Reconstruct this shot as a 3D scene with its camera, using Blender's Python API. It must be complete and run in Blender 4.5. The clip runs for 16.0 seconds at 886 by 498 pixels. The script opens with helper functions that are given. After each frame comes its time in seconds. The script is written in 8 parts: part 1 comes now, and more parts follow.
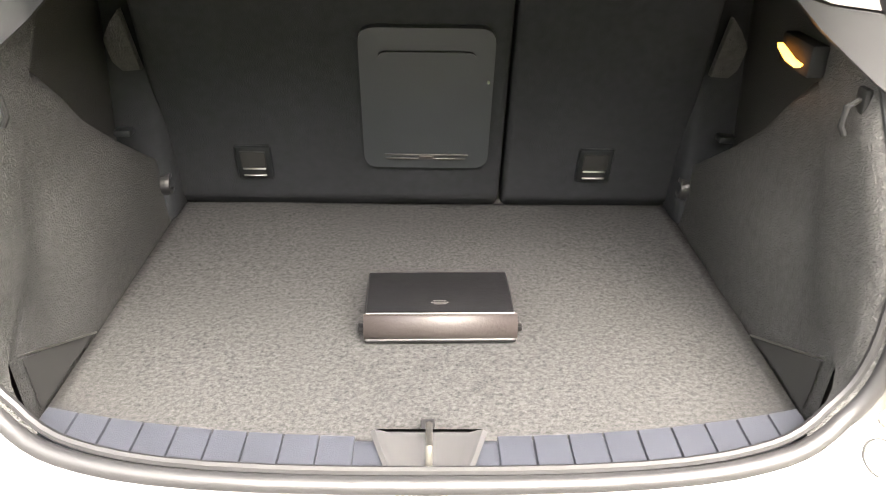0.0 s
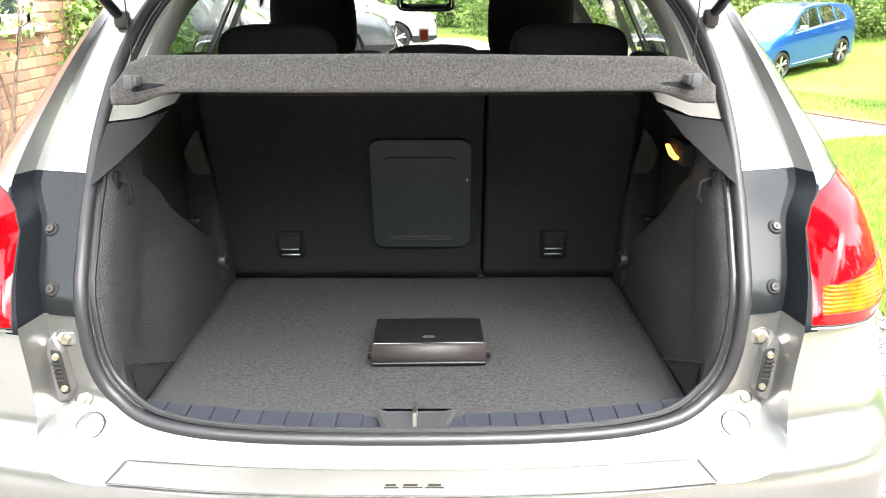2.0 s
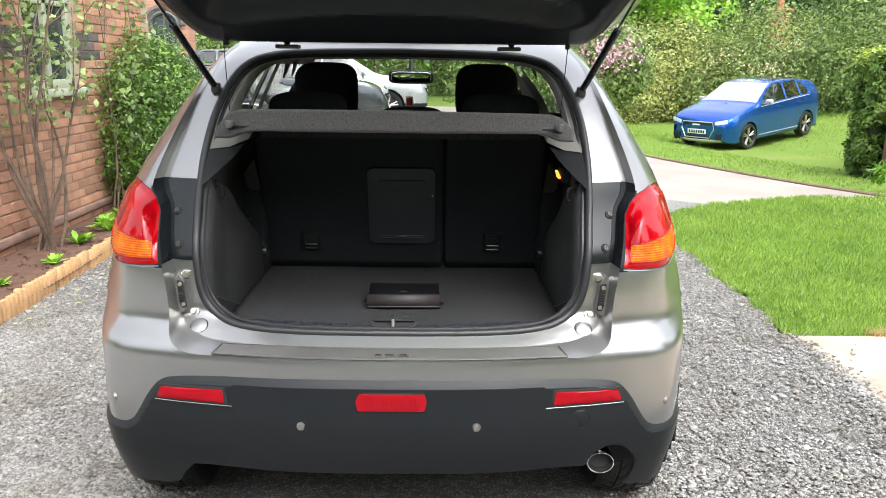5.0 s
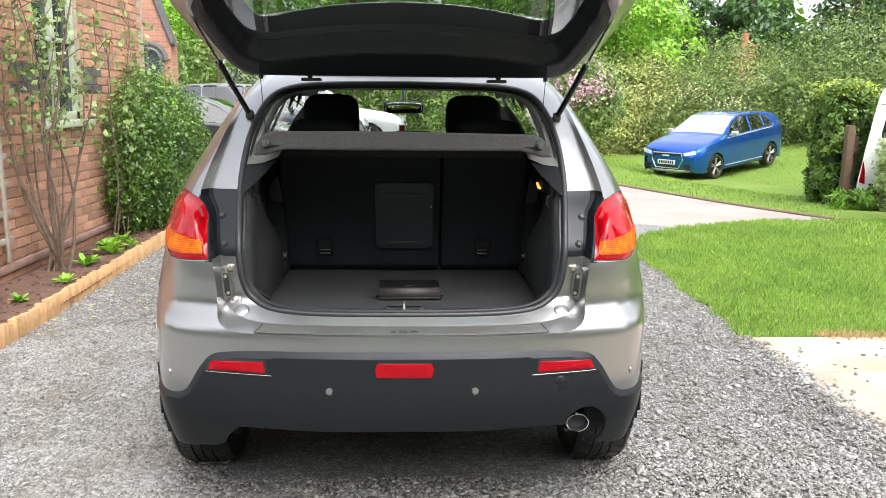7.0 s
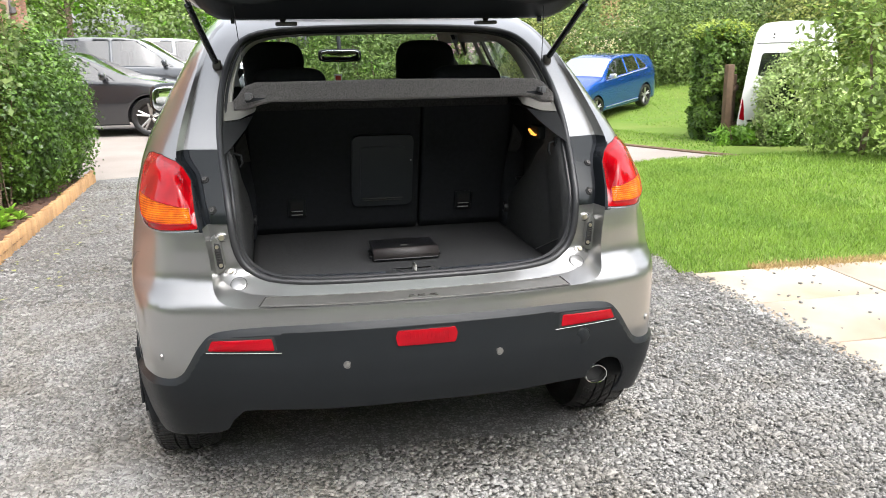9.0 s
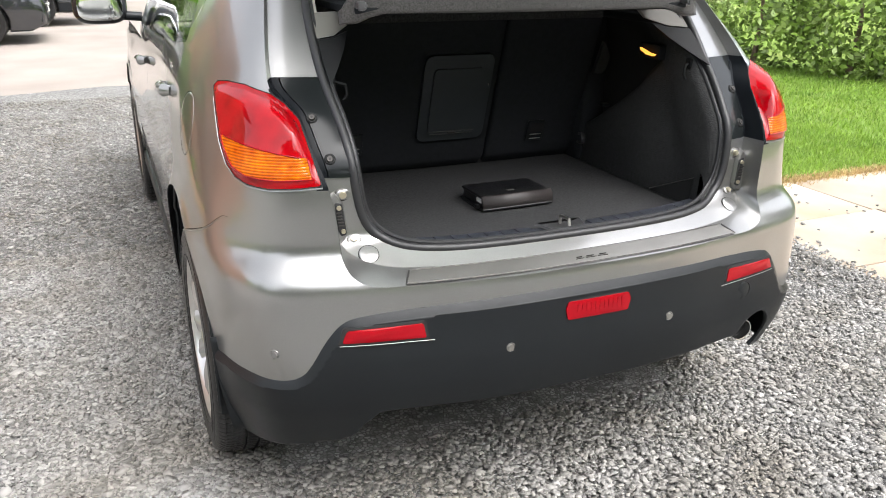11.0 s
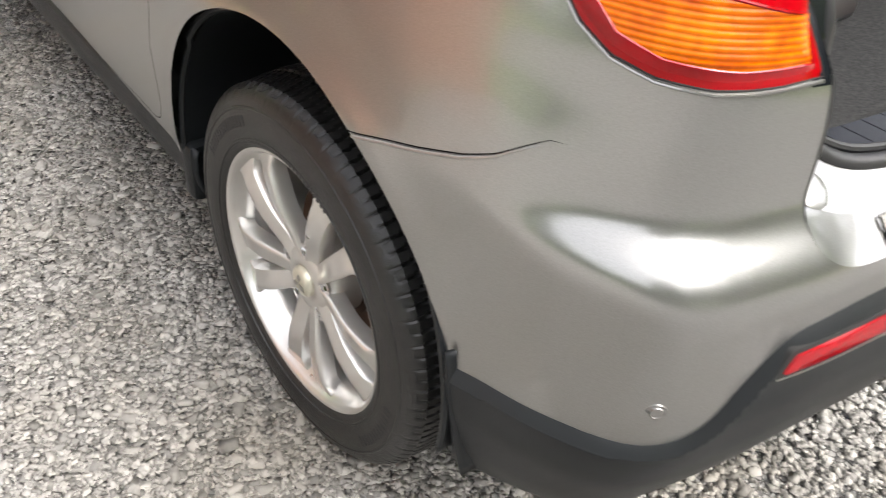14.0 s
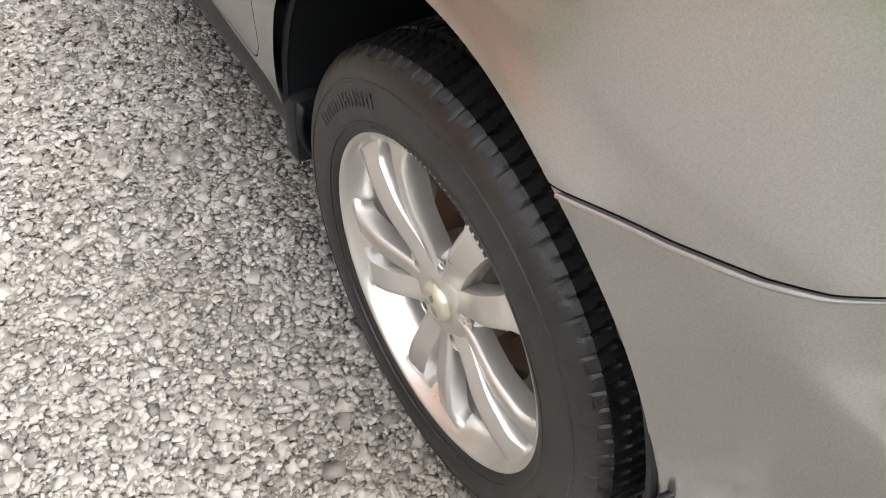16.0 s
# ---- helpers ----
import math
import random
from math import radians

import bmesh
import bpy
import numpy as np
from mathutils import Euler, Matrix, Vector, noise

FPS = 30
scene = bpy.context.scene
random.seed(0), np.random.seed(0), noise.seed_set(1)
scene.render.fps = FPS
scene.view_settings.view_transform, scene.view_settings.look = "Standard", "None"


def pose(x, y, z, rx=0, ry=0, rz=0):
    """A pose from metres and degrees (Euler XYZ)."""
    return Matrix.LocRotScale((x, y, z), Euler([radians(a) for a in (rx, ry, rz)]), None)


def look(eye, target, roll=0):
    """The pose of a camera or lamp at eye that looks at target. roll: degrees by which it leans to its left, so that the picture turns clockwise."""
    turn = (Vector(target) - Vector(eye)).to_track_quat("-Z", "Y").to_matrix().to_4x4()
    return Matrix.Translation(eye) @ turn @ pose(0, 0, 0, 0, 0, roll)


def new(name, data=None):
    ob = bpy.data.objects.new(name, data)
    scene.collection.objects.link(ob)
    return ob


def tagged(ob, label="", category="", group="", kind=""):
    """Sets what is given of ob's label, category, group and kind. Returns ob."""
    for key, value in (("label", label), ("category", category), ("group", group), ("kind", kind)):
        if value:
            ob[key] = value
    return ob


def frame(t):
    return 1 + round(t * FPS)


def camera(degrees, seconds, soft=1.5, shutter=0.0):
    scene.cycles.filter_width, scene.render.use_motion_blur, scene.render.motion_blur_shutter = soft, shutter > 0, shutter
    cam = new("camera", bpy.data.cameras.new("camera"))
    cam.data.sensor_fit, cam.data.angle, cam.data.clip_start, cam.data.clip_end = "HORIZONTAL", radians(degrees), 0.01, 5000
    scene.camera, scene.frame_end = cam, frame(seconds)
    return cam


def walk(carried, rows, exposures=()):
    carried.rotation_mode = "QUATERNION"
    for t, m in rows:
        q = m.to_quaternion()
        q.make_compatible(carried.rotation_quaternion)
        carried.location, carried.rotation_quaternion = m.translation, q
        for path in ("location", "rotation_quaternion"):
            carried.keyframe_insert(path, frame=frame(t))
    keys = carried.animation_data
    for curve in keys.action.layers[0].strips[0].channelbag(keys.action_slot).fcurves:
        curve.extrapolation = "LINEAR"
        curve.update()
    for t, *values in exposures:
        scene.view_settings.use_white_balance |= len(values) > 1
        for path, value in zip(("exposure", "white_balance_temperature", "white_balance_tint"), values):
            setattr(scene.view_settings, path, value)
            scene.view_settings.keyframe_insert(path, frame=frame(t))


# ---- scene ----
cam = camera(58.4, 16.0, soft=0.9, shutter=0.25)
PATH = [
    (0, (-0.004, -0.541, 1.366), (0.043, 1.24, 0.458), 1.1),
    (0.5, (0.076, -0.602, 1.395), (0.063, 1.218, 0.566), 0.7),
    (1, (0.086, -0.682, 1.411), (0.04, 1.173, 0.664), -0.1),
    (1.5, (0.036, -0.858, 1.419), (0.028, 1.02, 0.732), -0.3),
    (2, (0.051, -0.984, 1.416), (0.049, 0.918, 0.797), -0.2),
    (2.5, (0.134, -1.09, 1.418), (0.1, 0.826, 0.843), 0.5),
    (3, (0.179, -1.213, 1.415), (0.122, 0.712, 0.875), 0.1),
    (3.2, (0.17, -1.256, 1.413), (0.118, 0.671, 0.878), -0.3),
    (5.3, (0.102, -1.995, 1.456), (0.129, -0.045, 1.011), 0.7),
    (5.5, (0.089, -2.048, 1.456), (0.119, -0.096, 1.022), 0.6),
    (6, (0.037, -2.218, 1.448), (0.081, -0.259, 1.05), 0.1),
    (6.5, (0.027, -2.343, 1.443), (0.095, -0.38, 1.065), 0.4),
    (7, (0.025, -2.363, 1.437), (0.106, -0.401, 1.059), 0.6),
    (7.5, (0.004, -2.379, 1.43), (0.105, -0.421, 1.037), 0.3),
    (8, (-0.072, -2.343, 1.42), (0.096, -0.395, 1.0), 0.4),
    (8.2, (-0.113, -2.303, 1.416), (0.091, -0.361, 0.982), 0.3),
    (10.3, (-0.861, -1.756, 1.422), (-0.225, 0.028, 0.781), -1.7),
    (10.5, (-0.907, -1.658, 1.419), (-0.253, 0.11, 0.753), -1.4),
    (11, (-1.038, -1.46, 1.399), (-0.293, 0.256, 0.691), 0.7),
    (11.5, (-1.227, -1.242, 1.372), (-0.31, 0.361, 0.603), 0.9),
    (12, (-1.306, -1.019, 1.344), (-0.284, 0.464, 0.476), 1.7),
    (12.5, (-1.282, -0.745, 1.329), (-0.214, 0.659, 0.386), 5.1),
    (13, (-1.252, -0.554, 1.289), (-0.106, 0.708, 0.241), 7.6),
    (13.5, (-1.31, -0.299, 1.254), (-0.15, 0.822, 0.072), 6.9),
    (14, (-1.348, -0.127, 1.234), (-0.29, 0.992, -0.042), 7.0),
    (14.2, (-1.327, -0.044, 1.234), (-0.34, 1.098, -0.078), 6.4),
    (14.5, (-1.281, 0.087, 1.219), (-0.387, 1.284, -0.111), 6.0),
    (15, (-1.228, 0.182, 1.189), (-0.437, 1.35, -0.229), 6.2),
    (15.5, (-1.219, 0.224, 1.16), (-0.434, 1.266, -0.356), 6.8),
    (16, (-1.213, 0.249, 1.163), (-0.438, 1.265, -0.375), 6.1),
]
EXPOSURES = [(0.0, 4.63, 7400, 13.0), (0.5, 4.56, 7450, 13.0), (1.0, 4.42, 7450, 13.0), (1.5, 4.10, 6950, 11.5), (2.0, 3.50, 6500, 10.0),
             (2.5, 2.98, 6525, 10.0), (3.0, 2.63, 6550, 10.0), (5.5, 1.96, 6300, 10.0), (6.0, 1.96, 6310, 10.1), (7.0, 1.96, 6330, 10.2),
             (8.0, 1.96, 6350, 10.3), (10.5, 1.94, 6400, 10.5), (12.0, 2.02, 6400, 10.6), (13.0, 2.03, 6550, 10.7), (14.0, 2.25, 6700, 10.8),
             (15.0, 2.32, 6725, 10.9), (16.0, 2.32, 6750, 11.0)]
walk(cam, [(t, look(eye, target, roll)) for t, eye, target, roll in PATH], EXPOSURES)

# ---- light: bright overcast sky, broad soft sun from behind the camera ----
SUN_EL, SUN_AZ = radians(58), radians(155)
world = bpy.data.worlds.new("sky")
scene.world = world
world.use_nodes = True
wn, wl = world.node_tree.nodes, world.node_tree.links
sky = wn.new("ShaderNodeTexSky")
sky.sky_type = "NISHITA"
sky.sun_disc = False
sky.sun_elevation, sky.sun_rotation = SUN_EL, SUN_AZ
sky.air_density, sky.dust_density, sky.ozone_density = 1.0, 4.0, 1.0
grey = wn.new("ShaderNodeHueSaturation")
grey.inputs["Saturation"].default_value = 0.22
wl.new(sky.outputs[0], grey.inputs["Color"])
wl.new(grey.outputs[0], wn["Background"].inputs["Color"])
wn["Background"].inputs["Strength"].default_value = 0.15
sun = new("sun", bpy.data.lights.new("sun", "SUN"))
sun.data.energy, sun.data.angle, sun.data.color = 0.5, radians(60), (1.0, 0.96, 0.9)
sun.matrix_world = look((0, 0, 0), (-math.sin(SUN_AZ) * math.cos(SUN_EL), -math.cos(SUN_AZ) * math.cos(SUN_EL), -math.sin(SUN_EL)))


# ---- materials ----
def mat(name, color, rough=0.5, metal=0.0, coat=0.0, vary=0.0, scale=8.0, bump=0.0, bump_scale=200.0, color2=None, spec=0.5, trans=0.0, sheen=0.0, rand=0.0, island=0.0, rough_vary=0.0):
    """A principled surface with noise at two scales in colour, roughness and relief."""
    m = bpy.data.materials.new(name)
    m.use_nodes = True
    n, l = m.node_tree.nodes, m.node_tree.links
    b = n["Principled BSDF"]
    b.inputs["Roughness"].default_value = rough
    b.inputs["Metallic"].default_value = metal
    b.inputs["Coat Weight"].default_value = coat
    b.inputs["Coat Roughness"].default_value = 0.03
    b.inputs["Specular IOR Level"].default_value = spec
    b.inputs["Transmission Weight"].default_value = trans
    b.inputs["Sheen Weight"].default_value = sheen
    c2 = color2 or tuple(c * 0.6 for c in color)
    tc = n.new("ShaderNodeTexCoord")
    big = n.new("ShaderNodeTexNoise")
    big.inputs["Scale"].default_value = scale
    big.inputs["Detail"].default_value = 6
    fine = n.new("ShaderNodeTexNoise")
    fine.inputs["Scale"].default_value = bump_scale
    fine.inputs["Detail"].default_value = 3
    for t in (big, fine):
        l.new(tc.outputs["Object"], t.inputs["Vector"])
    ramp = n.new("ShaderNodeMapRange")
    ramp.inputs["From Min"].default_value, ramp.inputs["From Max"].default_value = 0.3, 0.7
    l.new(big.outputs["Fac"], ramp.inputs["Value"])
    mix = n.new("ShaderNodeMix")
    mix.data_type = "RGBA"
    mix.inputs["A"].default_value, mix.inputs["B"].default_value = (*color, 1), (*c2, 1)
    amount = n.new("ShaderNodeMath")
    amount.operation = "MULTIPLY"
    amount.inputs[1].default_value = vary
    l.new(ramp.outputs[0], amount.inputs[0])
    l.new(amount.outputs[0], mix.inputs["Factor"])
    out = mix.outputs["Result"]
    if rand or island:
        src = n.new("ShaderNodeObjectInfo").outputs["Random"] if rand else n.new("ShaderNodeNewGeometry").outputs["Random Per Island"]
        mr = n.new("ShaderNodeMapRange")
        k = rand or island
        mr.inputs["To Min"].default_value, mr.inputs["To Max"].default_value = 1 - k, 1 + k
        l.new(src, mr.inputs["Value"])
        hs = n.new("ShaderNodeHueSaturation")
        l.new(mr.outputs[0], hs.inputs["Value"])
        l.new(out, hs.inputs["Color"])
        out = hs.outputs["Color"]
    l.new(out, b.inputs["Base Color"])
    if rough_vary:
        rr = n.new("ShaderNodeMapRange")
        rr.inputs["To Min"].default_value, rr.inputs["To Max"].default_value = rough - rough_vary, rough + rough_vary
        l.new(big.outputs["Fac"], rr.inputs["Value"])
        l.new(rr.outputs[0], b.inputs["Roughness"])
    if bump:
        bp = n.new("ShaderNodeBump")
        bp.inputs["Strength"].default_value = bump
        bp.inputs["Distance"].default_value = 0.003
        l.new(fine.outputs["Fac"], bp.inputs["Height"])
        l.new(bp.outputs[0], b.inputs["Normal"])
    return m


def ribbed(m, pitch, dark, depth):
    """Moulded horizontal ribs inside a lamp lens: bands in height that shade the colour and the relief."""
    n, l = m.node_tree.nodes, m.node_tree.links
    b = n["Principled BSDF"]
    tc = n.new("ShaderNodeTexCoord")
    sp = n.new("ShaderNodeSeparateXYZ")
    l.new(tc.outputs["Object"], sp.inputs[0])
    k = n.new("ShaderNodeMath")
    k.operation = "MULTIPLY"
    k.inputs[1].default_value = 2 * math.pi / pitch
    l.new(sp.outputs["Z"], k.inputs[0])
    sn = n.new("ShaderNodeMath")
    sn.operation = "SINE"
    l.new(k.outputs[0], sn.inputs[0])
    mr = n.new("ShaderNodeMapRange")
    mr.inputs["From Min"].default_value, mr.inputs["From Max"].default_value = -1, 1
    mr.inputs["To Min"].default_value, mr.inputs["To Max"].default_value = dark, 1.15
    l.new(sn.outputs[0], mr.inputs["Value"])
    hs = n.new("ShaderNodeHueSaturation")
    l.new(mr.outputs[0], hs.inputs["Value"])
    l.new(b.inputs["Base Color"].links[0].from_socket, hs.inputs["Color"])
    l.new(hs.outputs[0], b.inputs["Base Color"])
    bp = n.new("ShaderNodeBump")
    bp.inputs["Strength"].default_value = depth
    bp.inputs["Distance"].default_value = 0.002
    l.new(sn.outputs[0], bp.inputs["Height"])
    l.new(bp.outputs[0], b.inputs["Normal"])
    return m


def leaf_mat(name, a, b, k=0.35, rough=0.45):
    """Leaves: colour by leaf, with light passing through the blade."""
    m = mat(name, a, rough, vary=1.0, scale=1.6, color2=b, island=k)
    bs = m.node_tree.nodes["Principled BSDF"]
    n, l = m.node_tree.nodes, m.node_tree.links
    tr = n.new("ShaderNodeBsdfTranslucent")
    l.new(bs.inputs["Base Color"].links[0].from_socket, tr.inputs["Color"])
    ms = n.new("ShaderNodeMixShader")
    ms.inputs[0].default_value = 0.35
    l.new(bs.outputs[0], ms.inputs[1])
    l.new(tr.outputs[0], ms.inputs[2])
    l.new(ms.outputs[0], n["Material Output"].inputs["Surface"])
    return m


def glass_mat(name, tint=(0.9, 0.95, 0.93), amount=0.9, film=0.05, power=4.0):
    """Thin window glass: clear with a mirror film on it."""
    m = bpy.data.materials.new(name)
    m.use_nodes = True
    n, l = m.node_tree.nodes, m.node_tree.links
    n.remove(n["Principled BSDF"])
    tr = n.new("ShaderNodeBsdfTransparent")
    tr.inputs[0].default_value = (*(c * amount for c in tint), 1)
    gl = n.new("ShaderNodeBsdfGlossy")
    gl.inputs["Roughness"].default_value = 0.02
    lw = n.new("ShaderNodeLayerWeight")
    pw = n.new("ShaderNodeMath")
    pw.operation = "POWER"
    pw.inputs[1].default_value = power
    ad = n.new("ShaderNodeMath")
    ad.operation = "MULTIPLY_ADD"
    ad.inputs[1].default_value, ad.inputs[2].default_value = 0.8, film
    ms = n.new("ShaderNodeMixShader")
    l.new(lw.outputs["Facing"], pw.inputs[0])
    l.new(pw.outputs[0], ad.inputs[0])
    l.new(ad.outputs[0], ms.inputs[0])
    l.new(tr.outputs[0], ms.inputs[1])
    l.new(gl.outputs[0], ms.inputs[2])
    l.new(ms.outputs[0], n["Material Output"].inputs["Surface"])
    return m


PAINT = mat("grey_metallic_paint", (0.254, 0.251, 0.246), 0.28, metal=0.84, coat=1.0, vary=0.8, scale=650, color2=(0.331, 0.327, 0.320), rough_vary=0.008)
GLOSSBLACK = mat("gloss_black_garnish", (0.014, 0.016, 0.018), 0.10, coat=0.3, vary=0.3, scale=5)
PANELBLACK = mat("black_panel_plastic", (0.011, 0.013, 0.0135), 0.14, spec=0.3, vary=0.3, scale=5, rough_vary=0.03)
JAMBBLACK = mat("satin_black_garnish", (0.009, 0.0105, 0.0125), 0.16, spec=0.10, vary=0.3, scale=5)
BLACKPL = mat("black_moulded_plastic", (0.0105, 0.0122, 0.0138), 0.42, spec=0.26, vary=0.35, scale=6, bump=0.12, bump_scale=900, rough_vary=0.06)
MATTEBLACK = mat("matte_black_plastic", (0.014, 0.0145, 0.015), 0.75, vary=0.35, scale=9, bump=0.3, bump_scale=700, spec=0.12)
PLATE = mat("brushed_scuff_plate", (0.30, 0.29, 0.272), 0.42, metal=0.9, vary=0.4, scale=6, bump=0.1, bump_scale=600)
REDRIM = mat("deep_red_lens_border", (0.30, 0.0012, 0.004), 0.05, spec=0.30, vary=0.3, scale=12)
RUBBER = mat("rubber_seal", (0.018, 0.018, 0.0195), 0.45, vary=0.3, scale=20, bump=0.1)
GAP = mat("panel_gap", (0.01, 0.01, 0.01), 0.8)
TYRE = mat("tyre_rubber", (0.0080, 0.0080, 0.0082), 0.34, spec=0.42, vary=0.9, scale=38, color2=(0.019, 0.0185, 0.018), bump=0.25, bump_scale=420, rough_vary=0.12)
ALLOY = mat("silver_alloy", (0.66, 0.655, 0.635), 0.30, metal=0.75, coat=0.7, vary=0.5, scale=11, color2=(0.50, 0.455, 0.42), rough_vary=0.06)
CAPSILVER = mat("yellowed_cap_lacquer", (0.62, 0.60, 0.50), 0.35, metal=0.6, vary=0.5, scale=60, color2=(0.5, 0.47, 0.36))
RUST = mat("brown_brake_rust", (0.085, 0.045, 0.028), 0.8, metal=0.2, vary=0.8, scale=12, bump=0.3)
DARKMETAL = mat("dark_metal", (0.09, 0.085, 0.08), 0.45, metal=0.8, vary=0.5, scale=20)
CHROME = mat("chrome", (0.8, 0.8, 0.8), 0.08, metal=1.0, vary=0.1)
STEEL = mat("brushed_steel_plate", (0.46, 0.445, 0.42), 0.38, metal=1.0, vary=0.3, scale=4, bump=0.1, bump_scale=600)
ZINC = mat("zinc_bolt", (0.62, 0.56, 0.42), 0.35, metal=0.9, vary=0.4, scale=40)
REDLENS = mat("red_lamp_lens", (0.40, 0.0014, 0.006), 0.02, spec=0.42, vary=0.8, scale=13, color2=(0.17, 0.0006, 0.002))
AMBERLENS = ribbed(mat("amber_lamp_lens", (0.80, 0.172, 0.001), 0.08, spec=0.2, vary=1.0, scale=40, color2=(0.42, 0.058, 0.001)), 0.0062, 0.62, 0.3)
REDREF = mat("red_reflector", (0.29, 0.0025, 0.008), 0.14, spec=0.25, vary=0.35, scale=30, bump=0.15, bump_scale=260)
CARPET = mat("grey_boot_carpet", (0.061, 0.0610, 0.0618), 0.95, vary=1.0, scale=150, color2=(0.0145, 0.0147, 0.0152), bump=0.35, bump_scale=800, spec=0.05)
for nd in CARPET.node_tree.nodes:
    if nd.type == "TEX_NOISE" and nd.inputs["Scale"].default_value == 150:
        nd.inputs["Roughness"].default_value = 0.85
    if nd.type == "MAP_RANGE":
        nd.inputs["From Min"].default_value, nd.inputs["From Max"].default_value = 0.36, 0.68
SHELFCARPET = mat("grey_shelf_felt", (0.105, 0.099, 0.097), 0.95, vary=0.9, scale=260, color2=(0.042, 0.040, 0.039), bump=0.7, bump_scale=450, spec=0.1, sheen=0.2)
TRIM = mat("charcoal_grained_trim", (0.040, 0.0400, 0.0398), 0.6, vary=1.0, scale=90, color2=(0.018, 0.0181, 0.0182), bump=1.0, bump_scale=300)
PILLARPALE = mat("pale_grey_pillar_plastic", (0.21, 0.20, 0.185), 0.6, vary=0.2, scale=7, bump=0.15)
TRIMGREY = mat("pale_grey_headlining_plastic", (0.42, 0.40, 0.37), 0.6, vary=0.2, scale=7, bump=0.15)
SEATFAB = mat("black_seat_cloth", (0.0245, 0.0262, 0.0295), 0.9, vary=0.5, scale=60, bump=0.5, bump_scale=700, spec=0.1)
LEATHER = mat("black_leather", (0.008, 0.008, 0.009), 0.32, vary=0.3, scale=30, bump=0.25, bump_scale=500)
BROWNPL = mat("brown_cover", (0.028, 0.023, 0.022), 0.5, vary=0.3, scale=30, bump=0.15)
LIGHTGREY = mat("light_grey_plastic", (0.045, 0.045, 0.047), 0.4, vary=0.3, scale=12)
CORNERPL = mat("dark_grey_plastic", (0.015, 0.0155, 0.0165), 0.5, spec=0.25, vary=0.3, scale=12)
HATCHPL = mat("slate_hatch_plastic", (0.030, 0.034, 0.038), 0.42, vary=0.3, scale=12, bump=0.2, bump_scale=600)
UPPERTRIM = mat("near_black_upper_trim", (0.02, 0.0195, 0.019), 0.6, vary=0.5, scale=14, bump=0.5, bump_scale=420)
GREYPL = mat("mid_grey_plastic", (0.09, 0.09, 0.094), 0.45, vary=0.3, scale=12)
WHITEPL = mat("white_plastic", (0.75, 0.74, 0.70), 0.4, vary=0.2, scale=10)
SILLNAVY = mat("dark_ribbed_sill_plastic", (0.03, 0.033, 0.042), 0.38, vary=0.4, scale=12, bump=0.15, bump_scale=600)
GLASS = glass_mat("car_glass")
TINTED = glass_mat("tinted_glass", (0.7, 0.78, 0.74), 0.6)
MIRROR = mat("mirror_glass", (0.85, 0.87, 0.87), 0.02, metal=1.0)
lamp_on = bpy.data.materials.new("boot_lamp_lens")
lamp_on.use_nodes = True
lamp_on.node_tree.nodes["Principled BSDF"].inputs["Base Color"].default_value = (0.45, 0.2, 0.05, 1)
lamp_on.node_tree.nodes["Principled BSDF"].inputs["Emission Color"].default_value = (1.0, 0.36, 0.05, 1)
lamp_on.node_tree.nodes["Principled BSDF"].inputs["Emission Strength"].default_value = 0.55


# ---- mesh helpers ----
def joined(*gs):
    V, Fc = [], []
    for v, f in gs:
        o = len(V)
        V.extend([tuple(p) for p in v])
        Fc.extend([tuple(i + o for i in q) for q in f])
    return V, Fc


def moved(g, m):
    return [tuple(m @ Vector(p)) for p in g[0]], g[1]


def mirrored(g):
    return [(-p[0], p[1], p[2]) for p in g[0]], [tuple(reversed(f)) for f in g[1]]


def both(g):
    return welded(g, mirrored(g))


def mesh_of(name, g, material, sharp=40):
    me = bpy.data.meshes.new(name)
    me.from_pydata([tuple(map(float, p)) for p in g[0]], [], g[1])
    me.materials.append(material)
    me.polygons.foreach_set("use_smooth", [True] * len(me.polygons))
    me.set_sharp_from_angle(angle=radians(sharp))
    me.update()
    return me


def part(name, g, material, parent=None, label="", sharp=40, thick=0.0, category="", kind="", group=""):
    """Links geometry as one mesh object, under a thing where a parent is given."""
    ob = new(name, mesh_of(name, g, material, sharp))
    if parent is not None:
        ob.parent = parent
    if thick:
        s = ob.modifiers.new("thickness", "SOLIDIFY")
        s.thickness, s.offset = thick, -1
    return tagged(ob, label, category, group, kind)


def thing(name, label, category, group="", at=(0, 0, 0)):
    ob = new(name)
    ob.location = at
    ob.empty_display_size = 0.1
    return tagged(ob, label, category, group)


def bm_out(bm):
    bm.verts.index_update()
    g = [tuple(v.co) for v in bm.verts], [tuple(v.index for v in f.verts) for f in bm.faces]
    bm.free()
    return g


def box(c, s, bevel=0.0, seg=2, m=None):
    bm = bmesh.new()
    bmesh.ops.create_cube(bm, size=1, matrix=Matrix.Diagonal((*s, 1)))
    if bevel:
        bmesh.ops.bevel(bm, geom=bm.edges[:], offset=bevel, segments=seg, affect="EDGES", profile=0.5)
    g = bm_out(bm)
    return moved(g, Matrix.Translation(c) @ (m or Matrix()))


